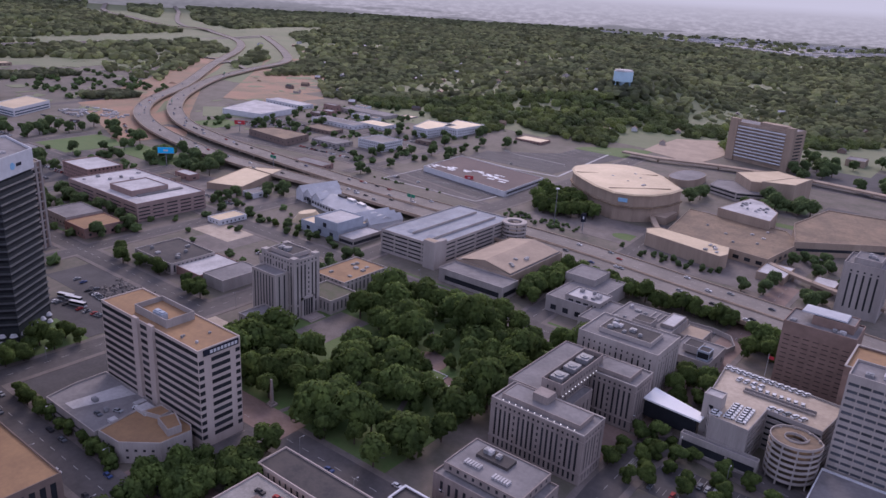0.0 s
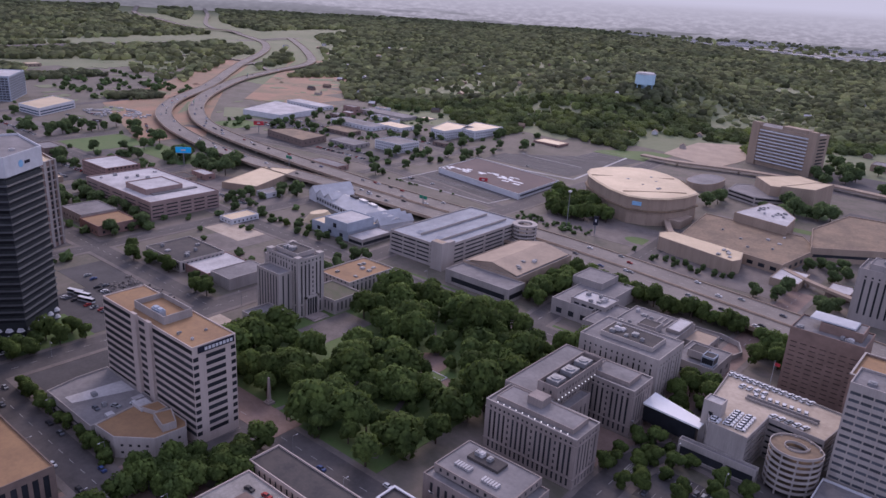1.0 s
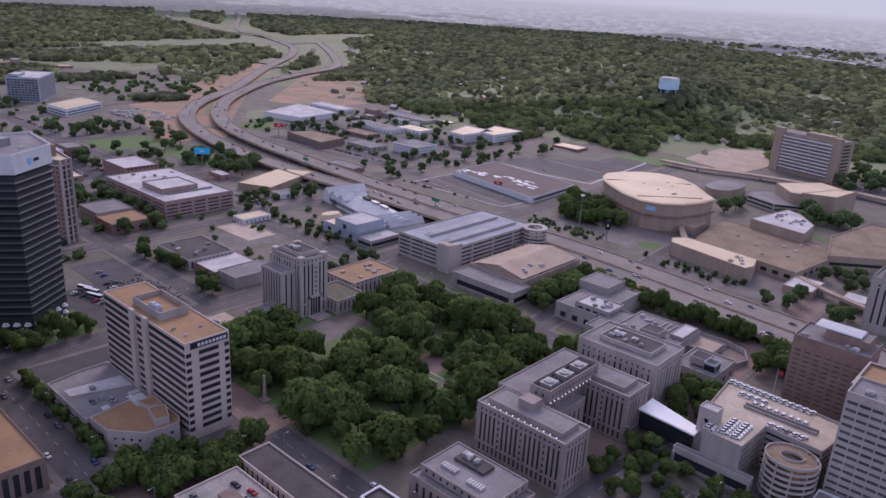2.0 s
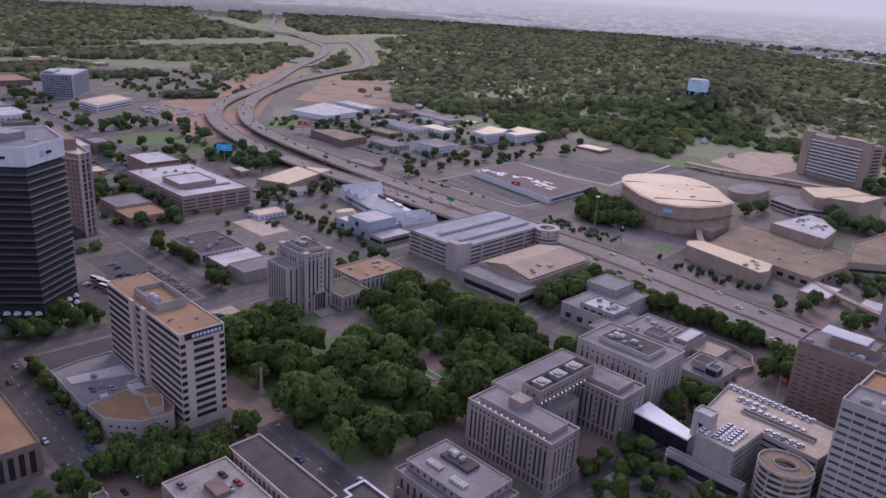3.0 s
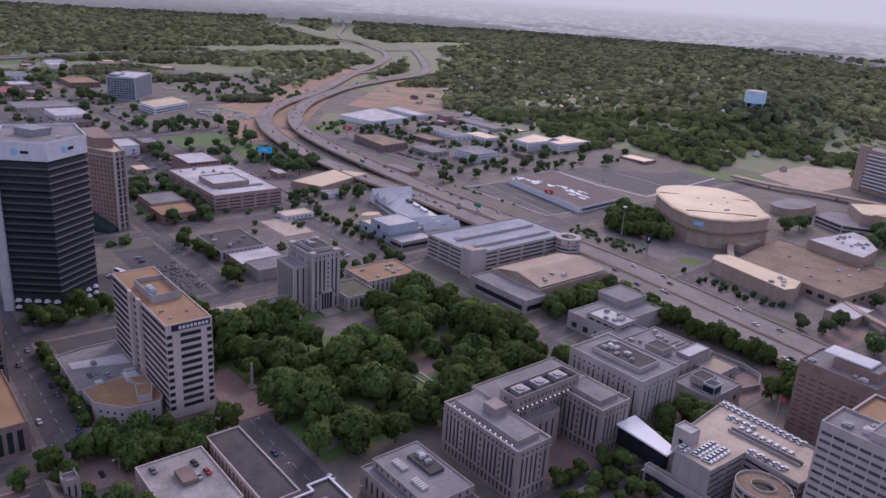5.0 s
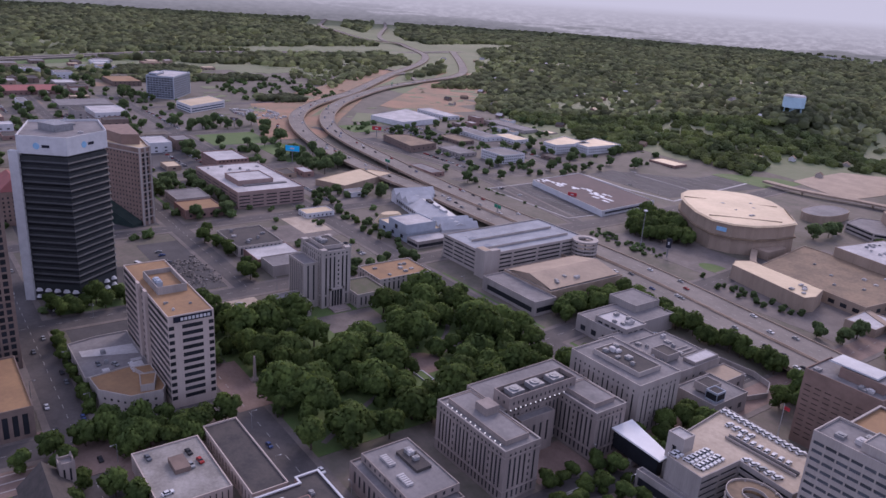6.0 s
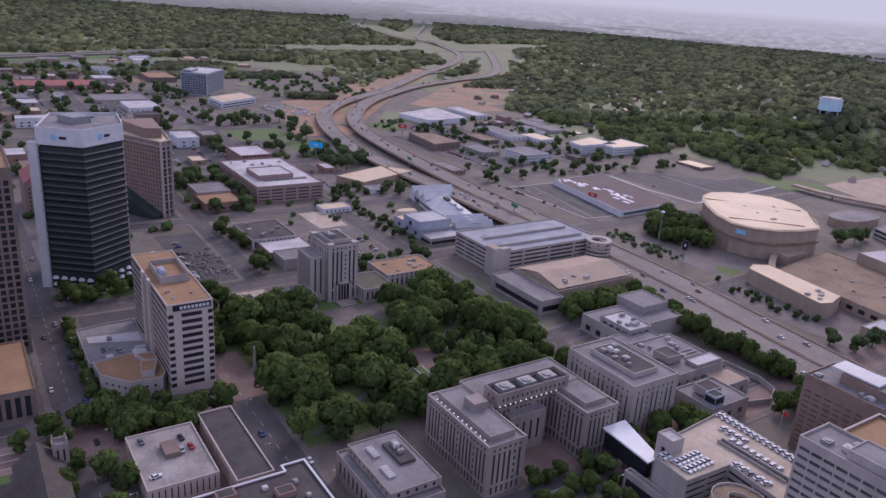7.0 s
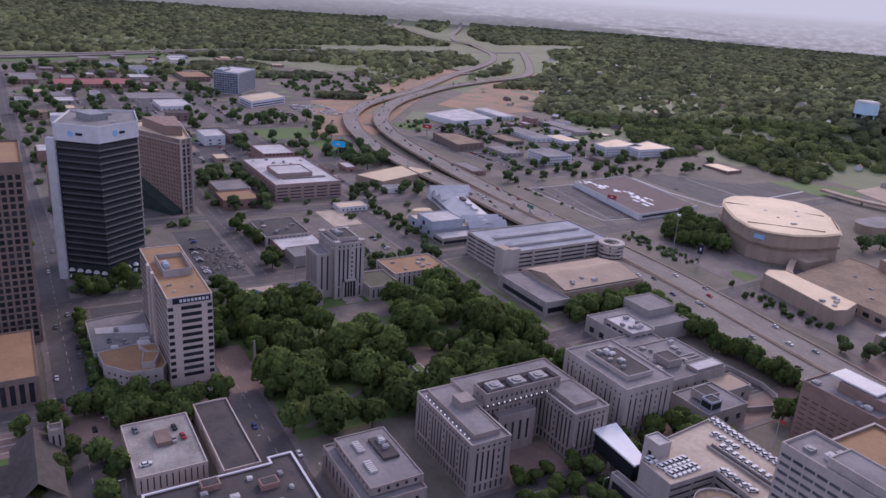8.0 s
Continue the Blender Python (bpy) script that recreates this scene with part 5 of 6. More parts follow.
# ---- plants ----
def free(x, y, gap=2.0, roads=True):
    if any(min(p[0] for p in f) - gap < x < max(p[0] for p in f) + gap and min(p[1] for p in f) - gap < y < max(p[1] for p in f) + gap for f in FOOT):
        return False
    if inside(x, y, LAWNS[1]) or inside(x, y, LAWNS[2]):
        return False
    if roads and any(near_line(x, y, pts, half + 1.0) for pts, half in STREETS):
        return False
    return not any(near_line(x, y, f, 15) for f in FREEWAYS)


def tree_kind(seed, height, width, label):
    """A trunk with limbs and a crown of lobes, each covered in small leaf sprays."""
    rng = random.Random(seed)
    t = root("tree", 0, 0, -400 - seed, label, "tree")
    mb = MB()
    ring = lambda x, y, z, r: [(x + r * math.cos(a * math.pi / 3), y + r * math.sin(a * math.pi / 3), z) for a in range(6)]
    def limb(a, b, r0, r1):
        lo, hi = ring(*a, r0), ring(*b, r1)
        for i in range(6):
            j = (i + 1) % 6
            mb.face([lo[i], lo[j], hi[j], hi[i]])
    limb((0, 0, -0.3), (0.1, 0.05, height * 0.42), width * 0.035, width * 0.022)
    lobes = [(0, 0, height * 0.74, width * 0.3)]
    for i in range(9):
        a = 2 * math.pi * i / 9 * 2.4 + rng.uniform(-0.3, 0.3)
        r = width * rng.uniform(0.16, 0.36)
        lobes.append((r * math.cos(a), r * math.sin(a), height * rng.uniform(0.33, 0.8), width * rng.uniform(0.16, 0.26)))
    for x, y, z, r in lobes[1:6]:
        limb((0.1, 0.05, height * 0.36), (x * 0.8, y * 0.8, z), width * 0.016, width * 0.005)
    trunk = new("trunk", mb.mesh("trunk", M["bark"]))
    trunk.parent = t
    mb = MB()
    for x, y, z, r in lobes:
        n = int(75 * (r / (width * 0.2)) ** 1.6) + 25
        for i in range(n):
            zz = 1 - 2 * (i + 0.5) / n
            if zz < -0.65:
                continue
            a = i * 2.39996 + rng.uniform(-0.4, 0.4)
            q = math.sqrt(1 - zz * zz)
            d = Vector((q * math.cos(a), q * math.sin(a), zz * 0.85))
            c = Vector((x, y, z)) + d * r * rng.uniform(0.8, 1.12)
            s = rng.uniform(0.55, 1.15) * (0.5 + width * 0.035)
            nrm = (d + Vector((rng.uniform(-1, 1), rng.uniform(-1, 1), rng.uniform(-0.6, 1))) * 0.6).normalized()
            u = nrm.orthogonal().normalized()
            u.rotate(Matrix.Rotation(rng.uniform(0, 6.28), 3, nrm))
            v = nrm.cross(u)
            mb.face([c - u * s, c - v * s * 0.75 - nrm * s * 0.2, c + u * s, c + v * s * 0.75 - nrm * s * 0.2])
        # shaded inside of the lobe
        for i in range(8):
            a0, a1 = math.pi * i / 4, math.pi * (i + 1) / 4
            k = r * 0.78
            mb.face([(x, y, z + k * 0.8), (x + k * math.cos(a0), y + k * math.sin(a0), z), (x + k * math.cos(a1), y + k * math.sin(a1), z)])
            mb.face([(x, y, z - k * 0.7), (x + k * math.cos(a1), y + k * math.sin(a1), z), (x + k * math.cos(a0), y + k * math.sin(a0), z)])
    me = mb.mesh("crown", M["leaf"])
    soft = []
    for v in me.vertices:
        best = max(lobes, key=lambda q: q[3] ** 2 - (v.co - Vector(q[:3])).length_squared)
        d = (v.co - Vector(best[:3])).normalized() + (v.co - Vector((0, 0, height * 0.5))).normalized() * 0.5
        soft.append((d + Vector((rng.uniform(-1, 1), rng.uniform(-1, 1), rng.uniform(-1, 1))) * 0.3).normalized())
    me.normals_split_custom_set_from_vertices(soft)
    crown = new("crown", me)
    crown.parent = t
    return t


KINDS = [tree_kind(1, 13, 12, "broad green park tree with a full crown"), tree_kind(2, 15, 14, "large spreading oak in full leaf"), tree_kind(3, 11, 9, "rounded green street tree"),
         tree_kind(4, 14, 11, "tall uneven shade tree"), tree_kind(5, 8, 7, "small young street tree"), tree_kind(6, 12, 13, "wide low-crowned tree in leaf")]
USED = [False] * 6
PLANTED = []


EXTRA = []


def plant(x, y, k, size, group, rng):
    size *= 1.22
    m = pose(x, y, -1.3 * size, 0, 0, rng.uniform(0, 360)) @ Matrix.Diagonal((size, size, size * rng.uniform(0.9, 1.12), 1))
    PLANTED.append((x, y))
    if len(PLANTED) > 300:
        EXTRA.append((k, m))
        return
    t = KINDS[k]
    if USED[k]:
        t = copy_thing(t, Matrix())
    USED[k] = True
    t.matrix_basis = m
    t["group"] = group


def scatter(poly, n, gap, kinds, size, group, seed, holes=(), margin=3.0, roads=True):
    rng = random.Random(seed)
    xs, ys = [p[0] for p in poly], [p[1] for p in poly]
    done = 0
    for _ in range(n * 30):
        if done >= n:
            break
        x, y = rng.uniform(min(xs), max(xs)), rng.uniform(min(ys), max(ys))
        if not inside(x, y, poly) or any(inside(x, y, h) for h in holes) or not free(x, y, margin, roads):
            continue
        if any((x - a) ** 2 + (y - b) ** 2 < gap * gap for a, b in PLANTED):
            continue
        plant(x, y, rng.choice(kinds), rng.uniform(*size), group, rng)
        done += 1


# the square: paved places, walks and a monument among the trees
PARK = [(-296, 197), (-232, 199), (-170, 198), (-166, 240), (-170, 262), (-160, 330), (-160, 362), (-206, 366), (-214, 374), (-296, 366), (-298, 352), (-300, 300), (-302, 250), (-320, 240), (-318, 205)]
patch("forecourt", rect(-301, 262, -277, 300), "pavement", 0.2, "pale concrete forecourt")
patch("brick_square", oval(-222, 286, 12, 12, 24), "paver", 0.21, "round brick-paved square")
patch("brick_walk", [(-216, 284), (-214, 279), (-176, 268), (-174, 276)], "paver", 0.215, "brick-paved walk")
patch("brick_walk", rect(-272, 183, -222, 200), "paver", 0.3, "brick-paved entrance square")
for k, pts in enumerate(([(-277, 285), (-236, 286)], [(-236, 330), (-224, 296)], [(-276, 342), (-266, 335), (-253, 327), (-242, 316), (-231, 303)], [(-240, 200), (-226, 276)], [(-176, 276), (-160, 318)], [(-180, 205), (-200, 240), (-214, 276)])):
    solid("footpath", ribbon(MB(), smooth([(x, y, 0) for x, y in pts], 4), 1.4, 1.4, 0.22 + 0.005 * k), M["pavement"], "narrow pale footpath in the square", "path", "structure")
for poly in (rect(-214, 276, -203, 281), rect(-196, 269, -186, 274), rect(-184, 267, -178, 272)):
    b = root("planter", poly[0][0], poly[0][1], 0.2, "low planter edged in pale stone beside a brick walk", "planter")
    mb = MB()
    ribbon(mb, flat_line([*poly, poly[0]], 0.8), 0.25, 0.25, 0, 0.6)
    part("edging", mb, M["white_paint"], b)
    part("soil_bed", MB().prism(inset(poly, 0.3), 0.15, 0.6), M["grass"], b)
ob = root("obelisk", -247, 201, 0.2, "slim grey stone obelisk on a stepped base", "monument")
part("base", MB().box(-249, 199, 0, -245, 203, 1.2).box(-248.2, 199.8, 1.2, -245.8, 202.2, 2.2), M["limestone"], ob)
part("shaft", MB().prism(rect(-247.7, 200.3, -246.3, 201.7), 2.2, 14, rect(-247.4, 200.6, -246.6, 201.4)), M["limestone"], ob)
HOLES = [[(-304, 260), (-290, 246), (-258, 246), (-258, 275), (-272, 300), (-304, 303)], [(-274, 342), (-236, 304), (-222, 296), (-222, 306), (-256, 340)], oval(-222, 286, 13, 13, 16), [(-216, 286), (-214, 276), (-172, 264), (-170, 278)], rect(-276, 182, -220, 203), [(-218, 222), (-204, 214), (-194, 226), (-204, 242)], [(-252, 340), (-238, 330), (-230, 372), (-246, 376)], rect(-172, 300, -158, 322)]
scatter(PARK, 26, 15.0, (1, 5, 1), (1.15, 1.5), "trees of the square", 5, HOLES)
scatter(PARK, 85, 9.4, (0, 1, 3, 5, 2), (0.65, 1.15), "trees of the square", 55, HOLES)
scatter([(-240, 127), (-208, 127), (-208, 158), (-234, 158)], 15, 7.0, (0, 3, 5), (0.65, 0.95), "trees at the corner", 6, roads=False)
scatter([(-262, 160), (-214, 160), (-222, 182), (-300, 196), (-300, 182)], 18, 7.5, (0, 1, 3), (0.75, 1.0), "trees at the corner", 7, margin=2)
scatter(rect(-340, 125, -254, 127), 14, 5.5, (2, 2, 4), (0.6, 0.8), "street trees", 8, margin=-2, roads=False)
scatter(rect(-416, 130, -366, 180), 12, 8, (2, 0), (0.7, 1.0), "trees round the black tower", 9)
scatter(rect(-356, 190, -300, 215), 10, 8, (0, 2), (0.7, 1.0), "trees along the lot", 10)
scatter(rect(-236, 395, -222, 482), 16, 7.5, (0, 1, 3), (0.8, 1.1), "trees beside the auditorium", 11, roads=False)
scatter(rect(-214, 452, -108, 470), 30, 6.5, (0, 3, 5), (0.75, 1.05), "trees along the freeway", 12, roads=False, margin=1)
scatter([(-364, 648), (-342, 590), (-300, 588), (-282, 612), (-332, 652)], 30, 8, (0, 1, 5), (0.8, 1.1), "trees beside the arena", 13, roads=False, margin=0)
scatter(rect(-98, 418, -74, 456), 9, 8, (0, 1, 3), (0.7, 0.95), "trees by the brown tower", 14, roads=False)
scatter(rect(-112, 319, -86, 380), 12, 7, (2, 3), (0.7, 1.0), "trees by the justice building", 15, roads=False)
scatter(rect(-106, 262, -40, 302), 24, 7, (2, 4, 2), (0.65, 0.9), "trees of the car park", 16, roads=False)
scatter(rect(-230, 90, -150, 128), 14, 9, (2, 0), (0.8, 1.0), "trees by the church", 17, roads=False)
scatter(rect(-505, 250, -375, 262), 9, 9, (2, 0), (0.7, 1.0), "street trees", 18, roads=False, margin=1)
scatter(rect(-500, 375, -384, 400), 16, 8, (2, 4, 4), (0.55, 0.8), "trees round the market", 19)
scatter(rect(-560, 376, -500, 470), 13, 9, (0, 2, 4), (0.7, 1.0), "trees round the market", 20)
scatter(rect(-375, 302, -350, 380), 12, 8, (2, 4), (0.7, 0.95), "trees behind the city hall", 21, roads=False)
scatter(rect(-660, 260, -520, 306), 22, 9, (0, 2), (0.7, 1.05), "trees by the brick block", 22)
scatter(rect(-745, 425, -610, 475), 20, 9, (0, 1, 3), (0.8, 1.1), "trees by the freeway bend", 23)
scatter(rect(-960, 380, -800, 500), 12, 10, (0, 1, 3), (0.8, 1.1), "trees round a lawn", 24)
scatter(rect(-235, 540, -150, 562), 16, 6, (4,), (0.4, 0.65), "trees at the exhibition hall", 25, margin=1)
scatter(rect(-130, 520, -60, 640), 16, 10, (2, 0), (0.8, 1.05), "trees at the exhibition hall", 26)
scatter(rect(-600, 560, -520, 900), 26, 9, (2, 0, 4), (0.7, 1.0), "trees of the far lots", 27)
scatter(rect(-860, 640, -560, 960), 50, 10, (0, 2, 4), (0.65, 1.0), "trees of the far lots", 28)
scatter(rect(-250, 740, -120, 800), 14, 9, (0, 1), (0.8, 1.1), "trees at the concert hall", 29)

scatter(rect(-1250, 20, -700, 440), 95, 11, (0, 2, 3), (0.8, 1.15), "town trees", 41)
scatter(rect(-1600, 20, -1250, 440), 45, 12, (0, 1, 3), (0.9, 1.3), "town trees", 42)
scatter(rect(-700, 20, -420, 118), 26, 10, (0, 2), (0.8, 1.1), "town trees", 43)
scatter(rect(-220, 940, 60, 1180), 40, 11, (0, 1), (0.9, 1.2), "town trees", 44)


def joined(name, child, material, label):
    """The farther trees, leaf by leaf, in one mesh."""
    verts, faces, off = [], [], 0
    for k, m in EXTRA:
        me = [c for c in KINDS[k].children if c.name.startswith(child)][0].data
        v = np.array([q.co[:] for q in me.vertices])
        r = np.array(m)
        verts.append(v @ r[:3, :3].T + r[:3, 3])
        faces += [tuple(i + off for i in f.vertices) for f in me.polygons]
        off += len(v)
    me = bpy.data.meshes.new(name)
    me.from_pydata(np.concatenate(verts).tolist(), [], faces)
    me.materials.append(M[material])
    if child == "crown":
        soft = []
        for k, m in EXTRA:
            src = [c for c in KINDS[k].children if c.name.startswith(child)][0].data
            q = np.zeros(len(src.loops) * 3)
            src.corner_normals.foreach_get("vector", q)
            soft.append(q.reshape(-1, 3) @ np.array(m.to_3x3().normalized()).T)
        me.normals_split_custom_set(np.concatenate(soft).tolist())
    tagged(new(name, me), label, "trees", "", "stuff")


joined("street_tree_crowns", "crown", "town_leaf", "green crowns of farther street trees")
joined("street_tree_trunks", "trunk", "bark", "trunks of farther street trees")

mb, plain_mb = MB(), MB()
for i in range(160):
    for j in range(160):
        x, y = steps[i], steps[j]
        d, a = math.hypot(x + 32, y + 32), math.degrees(math.atan2(-x - 32, y + 32))
        if -20 < a < 95 and d > (1080 if a < 44 else 1500) and d < 5000 and not (a > 55 and d < 1750):
            far_off = d > yard_edge(a) + 160 * noise.noise(Vector((x / 300, y / 300, 2))) and a < 42
            (plain_mb if far_off else mb).face([(p, q, ground_height(p, q) + 0.12) for p, q in ((x, y), (x + 65, y), (x + 65, y + 65), (x, y + 65))])
solid("meadow", mb, M["meadow"], "rough grass and gardens between the far trees", "ground", "structure")
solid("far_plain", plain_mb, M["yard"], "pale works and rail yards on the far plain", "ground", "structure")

# woods beyond the city: clumps of foliage in one object
def woods(name, spots, material, label, detail):
    """Many uneven crowns, each a lumpy ball of facets and sprays, in one mesh."""
    rs = np.random.RandomState(detail + 40)
    bm = bmesh.new()
    bmesh.ops.create_icosphere(bm, subdivisions=detail, radius=1.0)
    base = np.array([v.co[:] for v in bm.verts])
    tri = np.array([[v.index for v in f.verts] for f in bm.faces])
    bm.free()
    kinds = []
    for _ in range(8):
        bump = 1 + (0.26 if detail < 3 else 0.17) * rs.randn(len(base), 1).clip(-1.4, 1.4)
        kinds.append(base * bump * (1 + 0.18 * np.sin(base[:, :1] * 5 + rs.rand() * 6) * np.cos(base[:, 1:2] * 5)))
    verts, faces = [], []
    off = 0
    for x, y, z, r in spots:
        a = rs.rand() * 6.283
        q = kinds[rs.randint(8)]
        c, s = math.cos(a), math.sin(a)
        v = np.stack([(q[:, 0] * c - q[:, 1] * s) * r + x, (q[:, 0] * s + q[:, 1] * c) * r + y, q[:, 2] * r * (0.6 + 0.3 * rs.rand()) + z + r * 0.62], 1)
        verts.append(v)
        faces.append(tri + off)
        off += len(v)
    me = bpy.data.meshes.new(name)
    me.from_pydata(np.concatenate(verts).tolist(), [], np.concatenate(faces).tolist())
    me.materials.append(M[material])
    me.polygons.foreach_set("use_smooth", np.full(len(me.polygons), detail < 2))
    return tagged(new(name, me), label, "woods", "", "stuff")


# open ground of the store lots and beside the hotel
CLEAR = [[(-470, 1060), (-400, 800), (-290, 800), (-280, 930), (-310, 1000), (-340, 1130), (-430, 1100)], [(-521, 724), (-604, 939), (-422, 930), (-382, 737)], [(-402, 945), (-414, 1088), (-352, 1140), (-280, 985), (-312, 915)]]


def wooded(x, y):
    """Where the far woods stand: beyond the halls and lots and on the ridges, with clearings along streets."""
    if any(inside(x, y, f) for f in CLEAR):
        return False
    d, a = math.hypot(x, y), math.degrees(math.atan2(-x, y))
    edge = 930 if 20 < a < 31 else 1010 + max(0, 20 - a) * 22 if a <= 20 else 990 + max(0, a - 31) * 22
    if a > 47:
        edge = 1650
    if a > 58:
        edge = 1900
    if d < edge + 40 * noise.noise(Vector((x / 90, y / 90, 0))):
        return False
    if any(abs(x - p) < 16 and -24 < q - y < 24 and (x - p) ** 2 + (y - q) ** 2 < 300 for p, q in HOUSES):
        return False
    gap = noise.noise(Vector((x / 260, y / 260, 7)))
    if d > yard_edge(a) - 60:
        return rng.random() < 0.14 * max(0.0, min(1.0, 0.35 - gap * 2.5))
    return rng.random() < max(0.3, min(0.9, (0.42 - gap) * 2.6))


def thicket(x, y):
    """Groves west of the interchange and round the far highway."""
    return any(inside(x, y, f) for f in GROVES)


GROVES = [[(-1330, 740), (-1560, 830), (-1780, 1050), (-1640, 1090), (-1420, 920), (-1290, 800)], rect(-1620, 180, -1480, 420), rect(-1680, 430, -1560, 640), rect(-1900, 1150, -1700, 1300), rect(-1180, 590, -1130, 660), rect(-1500, 460, -1420, 720), [(-2150, 700), (-1960, 500), (-1780, 700), (-1900, 1000), (-2020, 900)]]
rng = random.Random(77)
NEAR, MID, FAR = [], [], []
for _ in range(90000):
    a = radians(rng.uniform(-12, 92))
    d = math.sqrt(rng.uniform(880 ** 2, 4900 ** 2))
    x, y = -d * math.sin(a), d * math.cos(a)
    if not wooded(x, y) or any(near_line(x, y, f, 46) for f in FREEWAYS) or (d > 2300 and (any(near_line(x + 110, y - 60, f, 105) for f in FREEWAYS) or any(near_line(x + 70, y - 40, f, 70) for f in (FAR_ROAD,)))):
        continue
    z = ground_height(x, y)
    if d < 1700:
        NEAR.append((x, y, z, rng.uniform(4, 8.5)))
    elif d < 3000:
        MID.append((x, y, z, rng.uniform(6, 11.5)))
    elif rng.random() < 0.7:
        FAR.append((x, y, z, rng.uniform(8, 16)))
for _ in range(9000):
    a = radians(rng.uniform(-8, 50))
    d = math.sqrt(rng.uniform(900 ** 2, 1900 ** 2))
    x, y = -d * math.sin(a), d * math.cos(a)
    if wooded(x, y) and not any(near_line(x, y, f, 46) for f in FREEWAYS):
        NEAR.append((x, y, ground_height(x, y), rng.uniform(3.5, 8)))
for _ in range(2600):
    f = rng.choice(GROVES)
    xs, ys = [p[0] for p in f], [p[1] for p in f]
    x, y = rng.uniform(min(xs), max(xs)), rng.uniform(min(ys), max(ys))
    if thicket(x, y) and free(x, y, 4) and not near_line(x, y, CROSS, 70):
        MID.append((x, y, 0, rng.uniform(4, 8)))
for _ in range(70):
    a, d = rng.uniform(0, 6.28), rng.uniform(18, 50)
    x, y = -560 + d * math.cos(a), 1229 + d * math.sin(a)
    NEAR.append((x, y, ground_height(x, y) + 2, rng.uniform(7.5, 10.5)))
CLOSE = [q for q in NEAR if math.hypot(q[0], q[1]) < 1300]
MID += [q for q in NEAR if math.hypot(q[0], q[1]) >= 1300]
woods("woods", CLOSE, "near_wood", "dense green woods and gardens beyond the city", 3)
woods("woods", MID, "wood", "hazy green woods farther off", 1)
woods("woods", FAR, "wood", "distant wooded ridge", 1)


# ---- vehicles ----
def car_kind(paint, long=4.7, tall=1.5, name="car", label="", category="car"):
    """Body with a raised bonnet line, a glazed cabin with a roof, and four wheels; it stands at its own origin."""
    c = root(name, 0, 0, -300, label, category)
    half, w = long / 2, 0.92 if name == "car" else 1.2
    base, mid = 0.35, 0.95 if name == "car" else 1.3
    body = MB().prism([(-half, -w), (half, -w), (half, w), (-half, w)], base, mid, [(-half + 0.08, -w + 0.06), (half - 0.12, -w + 0.06), (half - 0.12, w - 0.06), (-half + 0.08, w - 0.06)], True)
    cab = [(-half * 0.75, -w + 0.1), (half * 0.42, -w + 0.1), (half * 0.42, w - 0.1), (-half * 0.75, w - 0.1)]
    top = [(-half * 0.55, -w + 0.28), (half * 0.15, -w + 0.28), (half * 0.15, w - 0.28), (-half * 0.55, w - 0.28)]
    if name == "bus":
        cab = top = [(-half + 0.1, -w + 0.02), (half - 0.1, -w + 0.02), (half - 0.1, w - 0.02), (-half + 0.1, w - 0.02)]
    def under(n, mb, m):
        o = new(n, mb.mesh(n, m))
        o.parent = c
        return o
    under("body", body, paint)
    under("cabin", MB().prism(cab, mid, tall - 0.08, top), M["glass"])
    under("roof", MB().prism(inset(top, -0.05), tall - 0.08, tall, top, True), paint)
    wheel = MB()
    for side in (-0.1, 0.1):
        ring = [(0.32 * math.cos(a * math.pi / 5), side, 0.32 + 0.32 * math.sin(a * math.pi / 5)) for a in range(10)]
        wheel.face(ring if side < 0 else ring[::-1])
    for a in range(10):
        p, q = a * math.pi / 5, (a + 1) * math.pi / 5
        wheel.face([(0.32 * math.cos(t), sd, 0.32 + 0.32 * math.sin(t)) for t, sd in ((p, 0.1), (p, -0.1), (q, -0.1), (q, 0.1))])
    me = wheel.mesh("wheel", M["rubber"])
    for x in (-half * 0.62, half * 0.62):
        for y in (-w, w):
            o = new("wheel", me)
            o.parent, o.location = c, (x, y, 0)
    return c


TONES = ("white", "black", "silver grey", "dark grey", "dark red", "dark blue")
CARS = [car_kind(p, 4.7, 1.5, "car", f"{t} saloon car standing on the road or lot") for p, t in zip(CAR_PAINT, TONES)]
VAN = car_kind(CAR_PAINT[0], 5.6, 2.2, "van", "white box van on the road", "van")
BUS = car_kind(CAR_PAINT[0], 11.5, 3.0, "bus", "long white bus parked at the kerb", "bus")
SEEN = set()


def drive(kind, x, y, z, turn, group):
    t = copy_thing(kind, Matrix()) if kind.name in SEEN else kind
    SEEN.add(kind.name)
    t.matrix_basis = pose(x, y, z, 0, 0, turn)
    t["group"] = group


crng = random.Random(12)
mix = lambda: CARS[crng.choice((0, 0, 0, 1, 1, 2, 2, 3, 4, 5))]
DECK = 19.0
for i in range(13):
    drive(CARS[0], -85 + 3.1 * i, 358.8 - 0.1 * i, DECK, 62, "cars on the deck")
for i in range(4):
    drive(CARS[0], -77 + 3.4 * i, 350.5, DECK, 80, "cars on the deck")
for i in range(8):
    drive(CARS[0], -69 + 3.2 * i, 345.5, DECK, 100, "cars on the deck")
for i in range(6):
    drive(CARS[0], -64.2, 311 + 2.6 * i, DECK, 8, "cars on the deck")
    drive(CARS[0], -69.4, 311 + 2.6 * i, DECK, 8, "cars on the deck")
for i in range(2):
    drive(CARS[0], -75, 309 + 2.6 * i, DECK, 5, "cars on the deck")
for i in range(5):
    drive(CARS[(0, 0, 2, 0, 0)[i]], -57 + 3.4 * i, 332.5, DECK, 65, "cars on the deck")
